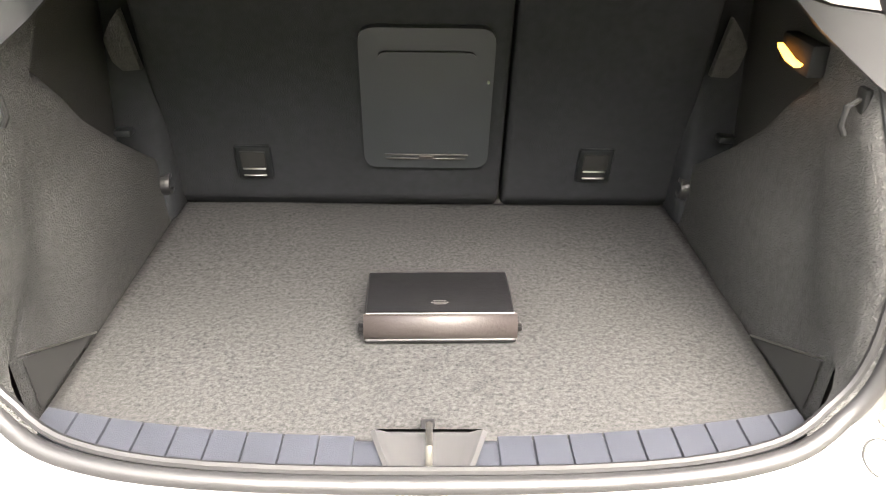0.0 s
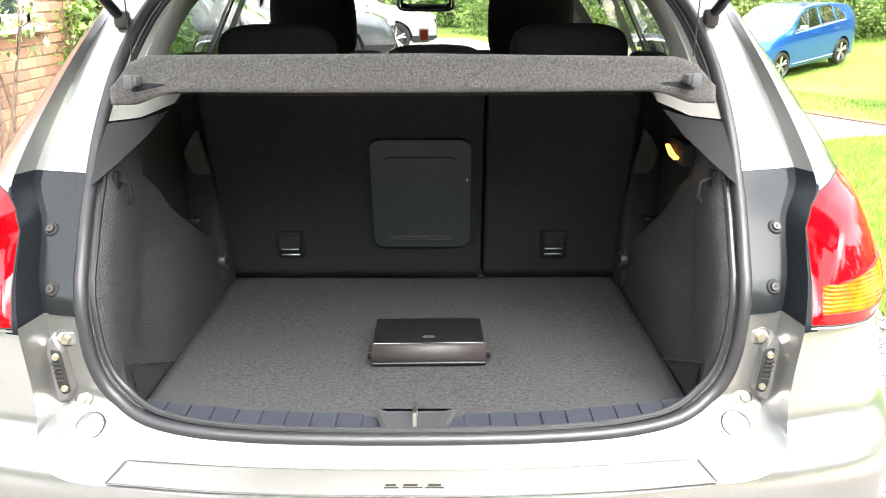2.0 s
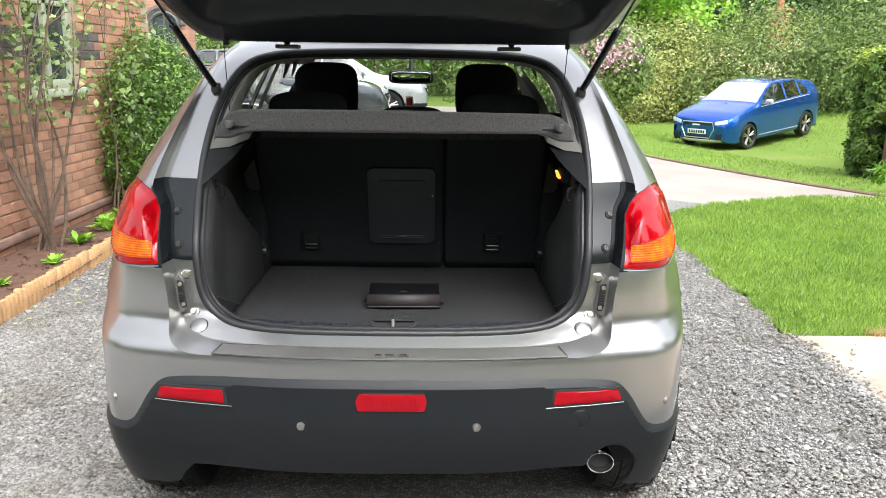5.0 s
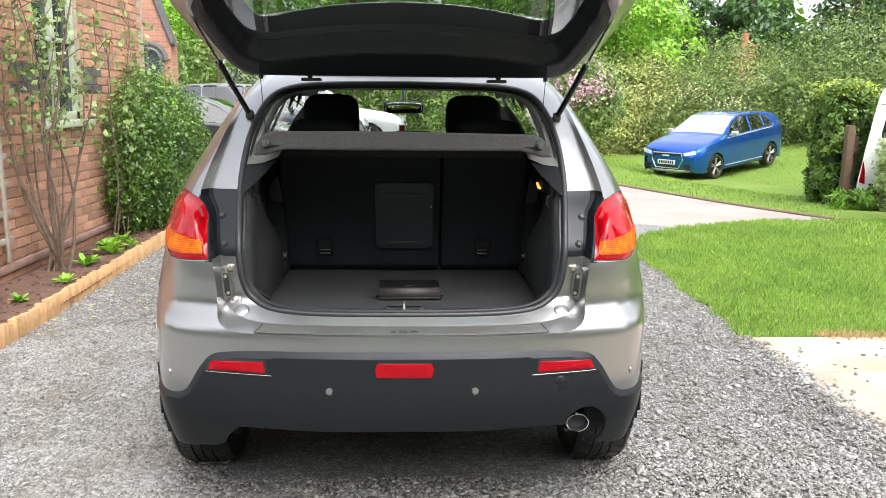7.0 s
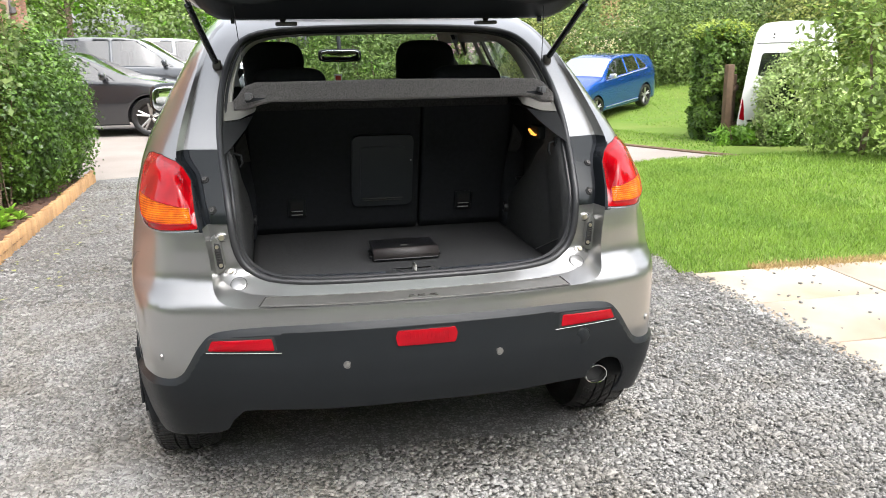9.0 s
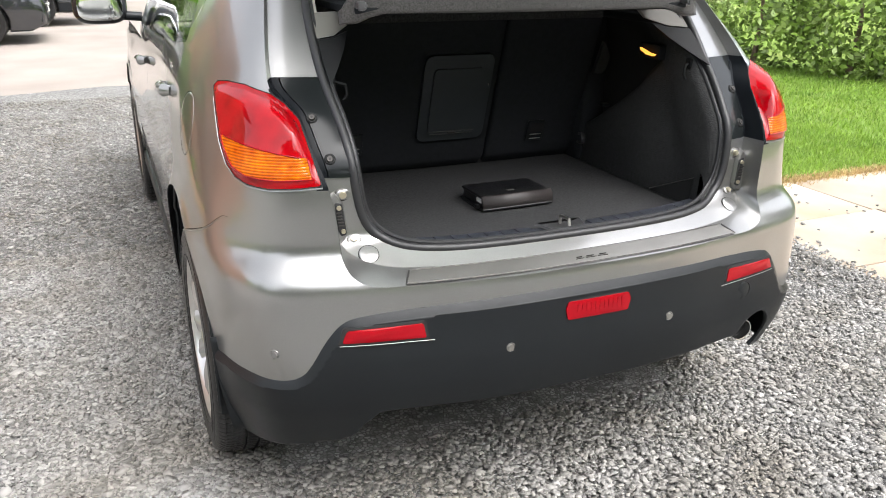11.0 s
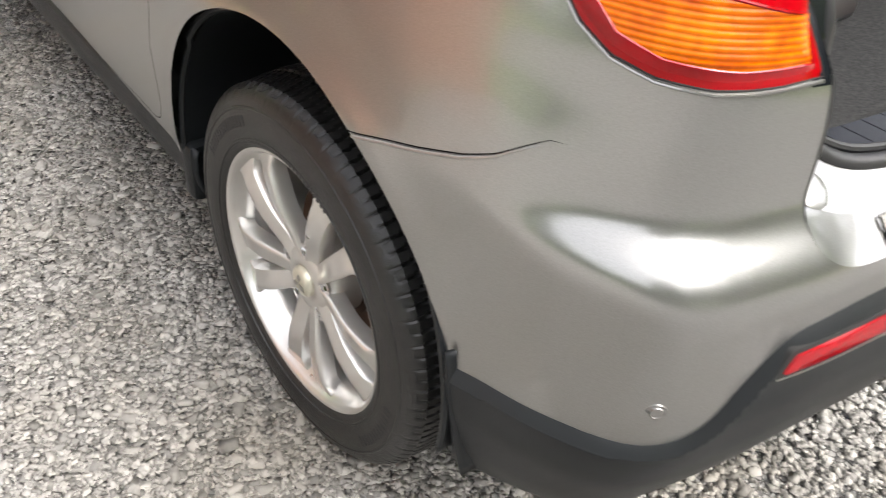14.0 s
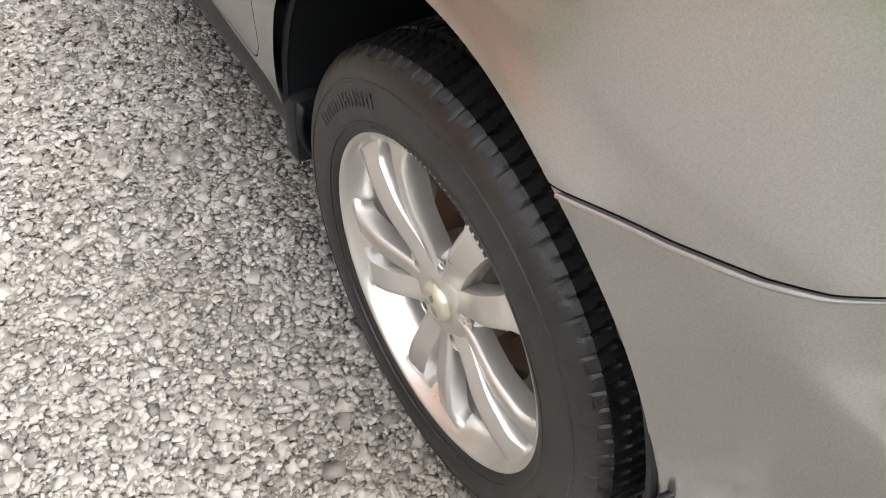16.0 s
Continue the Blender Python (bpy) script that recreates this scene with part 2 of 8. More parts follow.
def cushion(c, s, p=0.55, n=20):
    """A padded block: a superellipsoid of size s round c."""
    f = lambda a, q: math.copysign(abs(a) ** q, a)
    V, Fc = [], []
    for i in range(n + 1):
        la = math.pi * (i / n - 0.5)
        for j in range(2 * n):
            lo = math.pi * j / n
            V.append((c[0] + 0.5 * s[0] * f(math.cos(la), p) * f(math.cos(lo), p), c[1] + 0.5 * s[1] * f(math.cos(la), p) * f(math.sin(lo), p), c[2] + 0.5 * s[2] * f(math.sin(la), p)))
    for i in range(n):
        for j in range(2 * n):
            Fc.append((i * 2 * n + j, i * 2 * n + (j + 1) % (2 * n), (i + 1) * 2 * n + (j + 1) % (2 * n), (i + 1) * 2 * n + j))
    return V, Fc


def tube(pts, r, n=8, closed=False, squash=1.0):
    """A tube along points; r is a radius or one per point."""
    P = [Vector(p) for p in pts]
    k = len(P)
    rs = r if hasattr(r, "__len__") else [r] * k
    V, Fc, up = [], [], None
    for i, p in enumerate(P):
        a = P[(i + 1) % k] if (closed or i < k - 1) else p
        b = P[i - 1] if (closed or i > 0) else p
        d = (a - b).normalized()
        if up is None:
            up = Vector((0, 0, 1)) if abs(d.z) < 0.9 else Vector((1, 0, 0))
        side = d.cross(up).normalized()
        up = side.cross(d).normalized()
        for j in range(n):
            t = 2 * math.pi * j / n
            V.append(tuple(p + (side * math.cos(t) + up * math.sin(t) * squash) * rs[i]))
    for i in range(k if closed else k - 1):
        for j in range(n):
            i2 = (i + 1) % k
            Fc.append((i * n + j, i2 * n + j, i2 * n + (j + 1) % n, i * n + (j + 1) % n))
    if not closed:
        Fc.append(tuple(range(n)))
        Fc.append(tuple((k - 1) * n + j for j in reversed(range(n))))
    return V, Fc


def lathe(profile, n=48, closed=False):
    """Turns (radius, x) pairs round the x axis."""
    V, Fc, k = [], [], len(profile)
    for r, h in profile:
        for j in range(n):
            t = 2 * math.pi * j / n
            V.append((h, r * math.cos(t), r * math.sin(t)))
    for i in range(k if closed else k - 1):
        for j in range(n):
            i2 = (i + 1) % k
            Fc.append((i * n + j, i2 * n + j, i2 * n + (j + 1) % n, i * n + (j + 1) % n))
    return V, Fc


def sheet(fn, nu, nv):
    """A grid of fn(u, v) with u and v from 0 to 1."""
    V = [tuple(fn(i / nu, j / nv)) for i in range(nu + 1) for j in range(nv + 1)]
    Fc = [(i * (nv + 1) + j, (i + 1) * (nv + 1) + j, (i + 1) * (nv + 1) + j + 1, i * (nv + 1) + j + 1) for i in range(nu) for j in range(nv)]
    return V, Fc


def prism(pts, fn, h):
    """A flat outline pts given depth h: fn(a, b, d) maps to space."""
    k = len(pts)
    V = [tuple(fn(a, b, 0)) for a, b in pts] + [tuple(fn(a, b, h)) for a, b in pts]
    Fc = [tuple(range(k)), tuple(reversed(range(k, 2 * k)))]
    Fc += [(i, i + k, (i + 1) % k + k, (i + 1) % k) for i in range(k)]
    return V, Fc


def curve(pts, per=8, closed=False):
    """A Catmull-Rom curve through points of any dimension."""
    P = [np.array(p, float) for p in pts]
    k, out = len(P), []
    for i in range(k if closed else k - 1):
        p1, p2 = P[i], P[(i + 1) % k]
        p0 = P[i - 1] if (closed or i > 0) else 2 * p1 - p2
        p3 = P[(i + 2) % k] if (closed or i < k - 2) else 2 * p2 - p1
        for j in range(per):
            t = j / per
            out.append(0.5 * (2 * p1 + (p2 - p0) * t + (2 * p0 - 5 * p1 + 4 * p2 - p3) * t * t + (3 * p1 - p0 - 3 * p2 + p3) * t ** 3))
    if not closed:
        out.append(P[-1])
    return np.array(out)


def smooth(a, b, x):
    t = np.clip((np.asarray(x, float) - a) / (b - a), 0, 1)
    return t * t * (3 - 2 * t)


def inside(px, py, poly):
    """Signed distance to an outline, positive inside."""
    px, py = np.asarray(px, float), np.asarray(py, float)
    d = np.full(px.shape, 1e9)
    ins = np.zeros(px.shape, bool)
    k = len(poly)
    for i in range(k):
        ax, ay = poly[i]
        bx, by = poly[(i + 1) % k]
        ex, ey = bx - ax, by - ay
        L = ex * ex + ey * ey + 1e-18
        t = np.clip(((px - ax) * ex + (py - ay) * ey) / L, 0, 1)
        d = np.minimum(d, np.hypot(px - ax - t * ex, py - ay - t * ey))
        cond = ((ay > py) != (by > py))
        xs = ax + (py - ay) * ex / (ey if abs(ey) > 1e-12 else 1e-12)
        ins ^= cond & (px < xs)
    return np.where(ins, d, -d)


def region(P, fs, extra=(), post=None):
    """The part of a grid of points P where every field in fs is positive, cut cleanly along their zero lines; post shifts points by the extra fields."""
    nu, nv, _ = P.shape
    keep = np.ones((nu - 1, nv - 1), bool)
    full = np.ones((nu - 1, nv - 1), bool)
    for f in fs:
        c = np.stack([f[:-1, :-1], f[1:, :-1], f[1:, 1:], f[:-1, 1:]])
        keep &= c.max(0) > 0
        full &= c.min(0) > 0
    A = np.concatenate([P] + [f[..., None] for f in fs] + [e[..., None] for e in extra], -1)
    V, key, Fc, nf = [], {}, [], len(fs)

    def idx(p):
        q = (round(p[0] * 1400), round(p[1] * 1400), round(p[2] * 1400))
        if q not in key:
            key[q] = len(V)
            V.append(p)
        return key[q]
    for i, j in zip(*np.nonzero(keep)):
        poly = [A[i, j], A[i + 1, j], A[i + 1, j + 1], A[i, j + 1]]
        if not full[i, j]:
            for n in range(3, 3 + nf):
                out = []
                for a, b in zip(poly, poly[1:] + poly[:1]):
                    fa, fb = a[n], b[n]
                    if fa > 0:
                        out.append(a)
                    if (fa > 0) != (fb > 0):
                        out.append(a + (b - a) * (fa / (fa - fb)))
                poly = out
                if len(poly) < 3:
                    break
        if len(poly) >= 3:
            q = []
            for p in poly:
                k = idx(p)
                if k not in q:
                    q.append(k)
            if len(q) >= 3:
                Fc.append(tuple(q))
    if not V:
        return [], []
    V = np.array(V)
    pts = V[:, :3]
    if post is not None:
        pts = post(pts.copy(), V[:, 3 + nf:])
    return [tuple(map(float, p)) for p in pts], Fc


def welded(*gs):
    """Joins pieces and merges the points where they meet."""
    V, Fc = joined(*gs)
    key, U, remap = {}, [], []
    for p in V:
        q = (round(p[0] * 2500), round(p[1] * 2500), round(p[2] * 2500))
        if q not in key:
            key[q] = len(U)
            U.append(p)
        remap.append(key[q])
    out = []
    for f in Fc:
        g = []
        for i in f:
            if remap[i] not in g:
                g.append(remap[i])
        if len(g) > 2:
            out.append(tuple(g))
    return U, out


# ---- ground and setting ----
def ground_z(x, y):
    fall = np.clip((x - 1.5) / 6, 0, 1) * np.clip((y - 6.5) / 10, 0, 1)
    return -0.60 * fall + 0.12 * np.clip(x - 7.8, 0, 22) * np.clip((y - 8) / 6, 0, 1)


GRASSBASE = mat("lawn_turf", (0.105, 0.18, 0.025), 0.9, vary=1.0, scale=0.8, color2=(0.155, 0.20, 0.045), bump=1.0, bump_scale=90, spec=0.15)
def stone_bed(name, light, dark, pitch):
    """Closely packed small stones: cells of uneven tone with sunk joints coloured dark for their shade, warmer and
    darker in broad patches.
    """
    m = mat(name, light, 0.9, vary=0.8, scale=2.2, color2=tuple(c * 0.80 for c in light))
    n, l = m.node_tree.nodes, m.node_tree.links
    b = n["Principled BSDF"]
    tc = n.new("ShaderNodeTexCoord")
    cells, edge = n.new("ShaderNodeTexVoronoi"), n.new("ShaderNodeTexVoronoi")
    edge.feature = "DISTANCE_TO_EDGE"
    for v in (cells, edge):
        v.inputs["Scale"].default_value = 1 / pitch
        l.new(tc.outputs["Object"], v.inputs["Vector"])
    sp = n.new("ShaderNodeSeparateColor")
    l.new(cells.outputs["Color"], sp.inputs[0])
    tone, gap = n.new("ShaderNodeMapRange"), n.new("ShaderNodeMapRange")
    tone.inputs["To Min"].default_value, tone.inputs["To Max"].default_value = 0.55, 1.35
    l.new(sp.outputs[0], tone.inputs["Value"])
    gap.inputs["From Min"].default_value, gap.inputs["From Max"].default_value = 0.02, 0.16
    gap.inputs["To Min"].default_value, gap.inputs["To Max"].default_value = 0.0, 1.0
    l.new(edge.outputs["Distance"], gap.inputs["Value"])
    hs = n.new("ShaderNodeHueSaturation")
    l.new(tone.outputs[0], hs.inputs["Value"])
    l.new(b.inputs["Base Color"].links[0].from_socket, hs.inputs["Color"])
    mx = n.new("ShaderNodeMix")
    mx.data_type = "RGBA"
    mx.inputs["A"].default_value = (*dark, 1)
    l.new(gap.outputs[0], mx.inputs["Factor"])
    l.new(hs.outputs[0], mx.inputs["B"])
    l.new(mx.outputs["Result"], b.inputs["Base Color"])
    ad = n.new("ShaderNodeMath")
    ad.operation = "ADD"
    l.new(gap.outputs[0], ad.inputs[0])
    l.new(sp.outputs[1], ad.inputs[1])
    bp = n.new("ShaderNodeBump")
    bp.inputs["Strength"].default_value, bp.inputs["Distance"].default_value = 0.7, 0.006
    l.new(ad.outputs[0], bp.inputs["Height"])
    l.new(bp.outputs[0], b.inputs["Normal"])
    return m


GRAVELBASE = stone_bed("gravel_bed", (0.29, 0.283, 0.270), (0.12, 0.117, 0.11), 0.0135)
TARMAC = mat("worn_tarmac_drive", (0.24, 0.205, 0.18), 0.9, vary=1.0, scale=0.9, color2=(0.31, 0.275, 0.24), bump=0.6, bump_scale=120)
SOIL = mat("red_brown_soil", (0.13, 0.068, 0.042), 0.95, vary=1.0, scale=14, color2=(0.075, 0.042, 0.03), bump=1.0, bump_scale=60)
SLAB = mat("weathered_paving_slab", (0.45, 0.41, 0.34), 0.85, vary=1.0, scale=1.1, color2=(0.30, 0.21, 0.14), bump=0.5, bump_scale=90, rand=0.12)
SLATE = mat("slate_chipping", (0.290, 0.284, 0.272), 0.8, vary=1.0, scale=2.6, color2=(0.196, 0.182, 0.158), island=0.44, bump=0.3, bump_scale=500, spec=0.3)


def laid(name, poly, z, step, material, label, rough=0.0):
    """A sheet of ground inside an outline, on the slope of the land."""
    poly = np.array(poly, float)
    (x0, y0), (x1, y1) = poly.min(0) - step, poly.max(0) + step
    X, Y = np.meshgrid(np.arange(x0, x1 + step, step), np.arange(y0, y1 + step, step), indexing="ij")
    wob = rough * (np.sin(X * 9.1 + Y * 5.3) + np.sin(X * 17.7 - Y * 12.9)) * 0.5
    P = np.stack([X, Y, z + ground_z(X, Y)], -1)
    return part(name, region(P, [inside(X, Y, poly) + wob]), material, None, label, kind="structure", sharp=180)


def far_sheet():
    ax = np.concatenate([np.linspace(-400, -40, 10), np.arange(-38, 60, 1.5), np.linspace(62, 420, 10)])
    ay = np.concatenate([np.linspace(-300, -25, 8), np.arange(-23, 60, 1.5), np.linspace(64, 500, 12)])
    X, Y = np.meshgrid(ax, ay, indexing="ij")
    P = np.stack([X, Y, ground_z(X, Y) - 0.035], -1)
    return region(P, [np.ones(X.shape)])


part("ground", far_sheet(), GRASSBASE, None, "green grass land reaching to the horizon", kind="structure", sharp=180)
GRAVEL_AREA = [(-2.36, -22), (-2.33, 3.0), (-2.36, 5.4), (-2.42, 7.3), (-1.0, 7.75), (0.8, 7.6), (2.2, 7.1), (3.1, 6.45), (2.5, 5.95), (2.22, 5.2), (2.12, 4.4), (2.15, 3.8), (2.10, 3.4), (2.13, 3.0), (2.12, 2.65), (2.05, 2.3), (2.03, 2.15), (2.02, -22)]
laid("gravel_drive", GRAVEL_AREA, -0.006, 0.1, GRAVELBASE, "loose grey slate gravel drive")
ROAD_AREA = [(-16, 7.2), (-2.42, 7.25), (-1.0, 7.7), (0.8, 7.55), (2.2, 7.05), (3.06, 6.40), (4.34, 7.05), (5.45, 7.15), (4.85, 8.9), (3.9, 11.9), (3.1, 15), (1.6, 22), (0.8, 25), (-16, 25)]
laid("tarmac_road", ROAD_AREA, -0.012, 0.25, TARMAC, "pale worn tarmac driveway")
LAWN_AREA = [(2.05, 2.18), (2.06, 2.3), (2.11, 2.65), (2.12, 3.0), (2.09, 3.4), (2.14, 3.8), (2.11, 4.4), (2.21, 5.15), (2.5, 5.9), (3.08, 6.40), (4.34, 7.03), (5.45, 7.12), (6.6, 7.2), (9.8, 2.18)]
laid("lawn", LAWN_AREA, 0.004, 0.1, GRASSBASE, "thick mown green lawn", 0.03)
laid("flower_bed", [(-3.0, 1.75), (-2.31, 1.75), (-2.29, 3.0), (-2.36, 5.4), (-2.42, 7.15), (-3.0, 7.15)], 0.055, 0.06, SOIL, "bare red-brown soil bed")
laid("side_yard", [(-14, -22), (-2.34, -22), (-2.34, 1.74), (-3.1, 1.74), (-3.1, 1.95), (-14, 1.95)], -0.01, 0.5, mat("pale_yard_gravel", (0.30, 0.29, 0.275), 0.9, vary=1.0, scale=60, color2=(0.2, 0.195, 0.185), bump=1.0, bump_scale=60), "pale gravel yard beside the house")
# far lawn's timber edging
edge_pts = [(5.45, 7.15), (5.15, 8.0), (4.85, 8.9), (4.4, 10.4), (3.9, 11.9), (3.5, 13.4), (3.1, 15)]
part("lawn_edging", tube([(x, y, float(ground_z(np.float64(x), np.float64(y))) + 0.004) for x, y in edge_pts], 0.020, 6), mat("weathered_edging", (0.22, 0.15, 0.10), 0.9, vary=0.6), None, "low weathered timber lawn edging", kind="structure")


# ================= the grey crossover with its tailgate open =================
HUB_Y, BASE = 0.742, 2.67
WHEEL_Y, WHEEL_Z = 0.733, 0.324
REAR_PLAN = [(0, 0), (0.15, 0.003), (0.30, 0.014), (0.44, 0.036), (0.56, 0.055), (0.66, 0.078), (0.73, 0.100), (0.775, 0.130), (0.808, 0.180), (0.84, 0.262),
             (0.862, 0.37), (0.879, 0.52), (0.885, 0.72), (0.884, 1.0), (0.878, 1.4), (0.872, 1.9), (0.868, 2.4)]
NOSE = [(0.868, 2.9), (0.872, 3.3), (0.868, 3.6), (0.835, 3.88), (0.74, 4.08), (0.5, 4.20), (0.25, 4.25), (0, 4.26)]
SCREEN = [(0.85, 2.75), (0.80, 2.95), (0.65, 3.08), (0.35, 3.16), (0, 3.18)]
R_Z = [0.18, 0.26, 0.32, 0.39, 0.45, 0.52, 0.60, 0.65, 0.69, 0.712, 0.735, 0.755, 0.775, 0.86, 0.916, 0.97, 1.047, 1.11, 1.20, 1.29, 1.38, 1.45, 1.50, 1.53]
R_Y = [0.11, 0.07, 0.045, 0.02, 0.006, 0.0, 0.006, 0.010, 0.012, 0.018, 0.040, 0.059, 0.066, 0.070, 0.077, 0.112, 0.178, 0.245, 0.325, 0.41, 0.505, 0.60, 0.70, 0.80]
S_Z = [0.18, 0.30, 0.40, 0.55, 0.70, 0.735, 0.77, 0.82, 0.90, 1.0, 1.08, 1.15, 1.30, 1.45, 1.50, 1.53]
S_X = [0.06, 0.03, 0.014, 0.006, 0.0, 0.0, 0.006, 0.012, 0.018, 0.028, 0.042, 0.066, 0.142, 0.222, 0.255, 0.285]


PROFILE_Z = np.arange(0.18, 1.5301, 0.005)
PROFILE_R, PROFILE_S = np.interp(PROFILE_Z, R_Z, R_Y), np.interp(PROFILE_Z, S_Z, S_X)
for _ in range(14):
    for q in (PROFILE_R, PROFILE_S):
        q[1:-1] = 0.25 * q[:-2] + 0.5 * q[1:-1] + 0.25 * q[2:]


def plan(front):
    c = curve(REAR_PLAN + front, 24)
    s = np.concatenate([[0], np.cumsum(np.hypot(*np.diff(c, axis=0).T))])
    return c, s


def shell_grid(front, zs, us):
    """Points of the outer skin: the plan outline drawn in and pushed forward with height."""
    c, s = plan(front)
    xb, yb = np.interp(us, s, c[:, 0]), np.interp(us, s, c[:, 1])
    zz = np.array(zs)
    r, sx = np.interp(zz, PROFILE_Z, PROFILE_R), np.interp(zz, PROFILE_Z, PROFILE_S)
    W = 1 - smooth(0.15, 2.4, yb)
    X = xb[:, None] * (1 - sx[None, :] / 0.885)
    # its ledge fades out along the flank
    ledge = 0.048 * smooth(0.70, 0.775, zz)
    keep = W[:, None] + ((1 - smooth(0.12, 0.36, yb)) - W)[:, None] * (1 - smooth(0.80, 0.92, zz))[None, :]
    Y = yb[:, None] + (r - ledge)[None, :] * W[:, None] + ledge[None, :] * keep
    # the bumper's shoulder runs round the corner and dies out on the flank
    X = X - 0.016 * smooth(0.72, 0.768, zz)[None, :] * (smooth(0.0, 0.12, yb) * (1 - smooth(0.14, 0.36, yb)))[:, None] * (1 - smooth(0.86, 1.0, zz))[None, :]
    Z = np.broadcast_to(zz[None, :], X.shape)
    return np.stack([X, Y, Z], -1), yb


_c, _s = plan(NOSE)
S_SIDE = float(np.interp(2.4, _c[:360, 1], _s[:360]))
us_rear = np.concatenate([np.arange(0, 1.6, 0.008), np.arange(1.6, S_SIDE, 0.03), [S_SIDE]])
us_low = np.concatenate([us_rear, np.linspace(S_SIDE, _s[-1], 45)[1:]])
_c2, _s2 = plan(SCREEN)
us_top = np.concatenate([us_rear, np.linspace(S_SIDE, _s2[-1], 40)[1:]])
ZS_LOW = np.arange(0.18, 1.0201, 0.0080)
ZS_TOP = np.concatenate([np.arange(ZS_LOW[-1], 1.525, 0.0080)])
LOW, yb_low = shell_grid(NOSE, ZS_LOW, us_low)
TOP, yb_top = shell_grid(SCREEN, ZS_TOP, us_top)
rake = 0.85 * ((TOP[..., 2] - ZS_TOP[0]) / 0.5) * smooth(2.3, 3.0, yb_top)[:, None]
TOP[..., 1] -= rake
TOP[..., 0] *= 1 - 0.06 * smooth(2.3, 3.1, yb_top)[:, None] * ((TOP[..., 2] - 1.0) / 0.5)

# shut channel round the tailgate opening and the opening itself, in the rear view (x, z)
RECESS_H = [(0, 0.697), (0.30, 0.6965), (0.46, 0.6975), (0.530, 0.7005), (0.574, 0.717), (0.592, 0.745), (0.595, 0.79), (0.600, 0.85), (0.612, 0.915), (0.628, 0.98), (0.643, 1.047),
            (0.676, 1.085), (0.688, 1.115), (0.672, 1.20), (0.642, 1.31), (0.612, 1.41), (0.588, 1.47), (0.560, 1.50), (0.50, 1.535), (0, 1.56)]
OPEN_H = [(0, 0.742), (0.25, 0.742), (0.38, 0.746), (0.45, 0.757), (0.498, 0.785), (0.523, 0.83), (0.535, 0.90), (0.543, 1.0), (0.556, 1.10), (0.560, 1.18), (0.553, 1.28), (0.530, 1.37),
          (0.495, 1.43), (0.43, 1.463), (0.30, 1.477), (0, 1.482)]


def closed_half(h):
    c = curve(h, 6)
    return np.concatenate([c, (c * [-1, 1])[::-1][1:-1]])


RECESS, OPENING = closed_half(RECESS_H), closed_half(OPEN_H)
# lamp outline along the skin: (distance round the plan, height)
LAMP = [(0.650, 0.917), (0.70, 0.913), (0.775, 0.911), (0.83, 0.914), (0.868, 0.924), (0.892, 0.945), (0.907, 0.99), (0.918, 1.05), (0.924, 1.094), (0.905, 1.106), (0.86, 1.110), (0.80, 1.108),
        (0.735, 1.092), (0.705, 1.075), (0.676, 1.045), (0.661, 0.99)]
AMBER = [(0.668, 0.932), (0.75, 0.930), (0.82, 0.934), (0.856, 0.948), (0.874, 0.985), (0.880, 1.008), (0.85, 1.004), (0.80, 0.998), (0.75, 0.990), (0.71, 0.982), (0.672, 0.976)]
BLACK_TOP = [(-0.1, 0.652), (0.2, 0.650), (0.45, 0.644), (0.56, 0.637), (0.615, 0.624), (0.655, 0.585), (0.695, 0.526), (0.72, 0.499), (0.76, 0.487), (0.86, 0.484), (1.0, 0.476), (1.3, 0.462)]
BLACK = [tuple(p) for p in curve(BLACK_TOP, 6)] + [(1.3, 0.10), (-0.1, 0.10)]


def fields(P, us, yb):
    """Fields over a skin grid that the panels are cut by."""
    X, Y, Z = P[..., 0], P[..., 1], P[..., 2]
    U = np.broadcast_to(np.asarray(us)[:, None], X.shape)
    rear = Y < 1.1
    f = {}
    f["recess"] = np.where(rear, inside(X, Z, RECESS), -1)
    f["open"] = np.where(rear, inside(X, Z, OPENING), -1)
    f["lamp"] = inside(U, Z, LAMP)
    f["amber"] = inside(U, Z, AMBER)
    f["black"] = inside(U, Z, BLACK)
    a = np.hypot((Y - HUB_Y) / 0.398, (Z - 0.36) / 0.418) - 1
    b = np.hypot((Y - HUB_Y - BASE) / 0.398, (Z - 0.36) / 0.418) - 1
    f["arch"] = np.minimum(a, b) * 0.37
    f["a_rear"] = a * 0.37
    return f


FL, FT = fields(LOW, us_low, yb_low), fields(TOP, us_top, yb_top)
for P, f in ((LOW, FL), (TOP, FT)):
    lip = np.exp(-(np.maximum(f["arch"], 0) / 0.03) ** 2) * (np.abs(f["arch"]) < 0.2)
    P[..., 0] += 0.006 * lip * np.sign(P[..., 0])


def sunk(p, e):
    """The channel behind the tailgate's edge lies deeper than the skin."""
    z = p[:, 2]
    d = 0.058 * smooth(0.0, 0.024, e[:, 0]) * np.where(z < 0.9, np.clip((z - 0.64) / 0.26, 0.25, 1), 1)
    p[:, 1] += np.where(z > 1.1, d * (1 - 0.45 * smooth(1.1, 1.4, z)), d)
    return p


def proud(h, w):
    """Stands a surface out from the skin by h, rounded over w at its edge."""
    def post(p, e):
        k = h * smooth(0, w, e[:, 0])
        t = smooth(0.55, 1.05, e[:, 1]) * math.pi / 2
        p[:, 0] += k * np.sin(t)
        p[:, 1] -= k * np.cos(t)
        return p
    return post


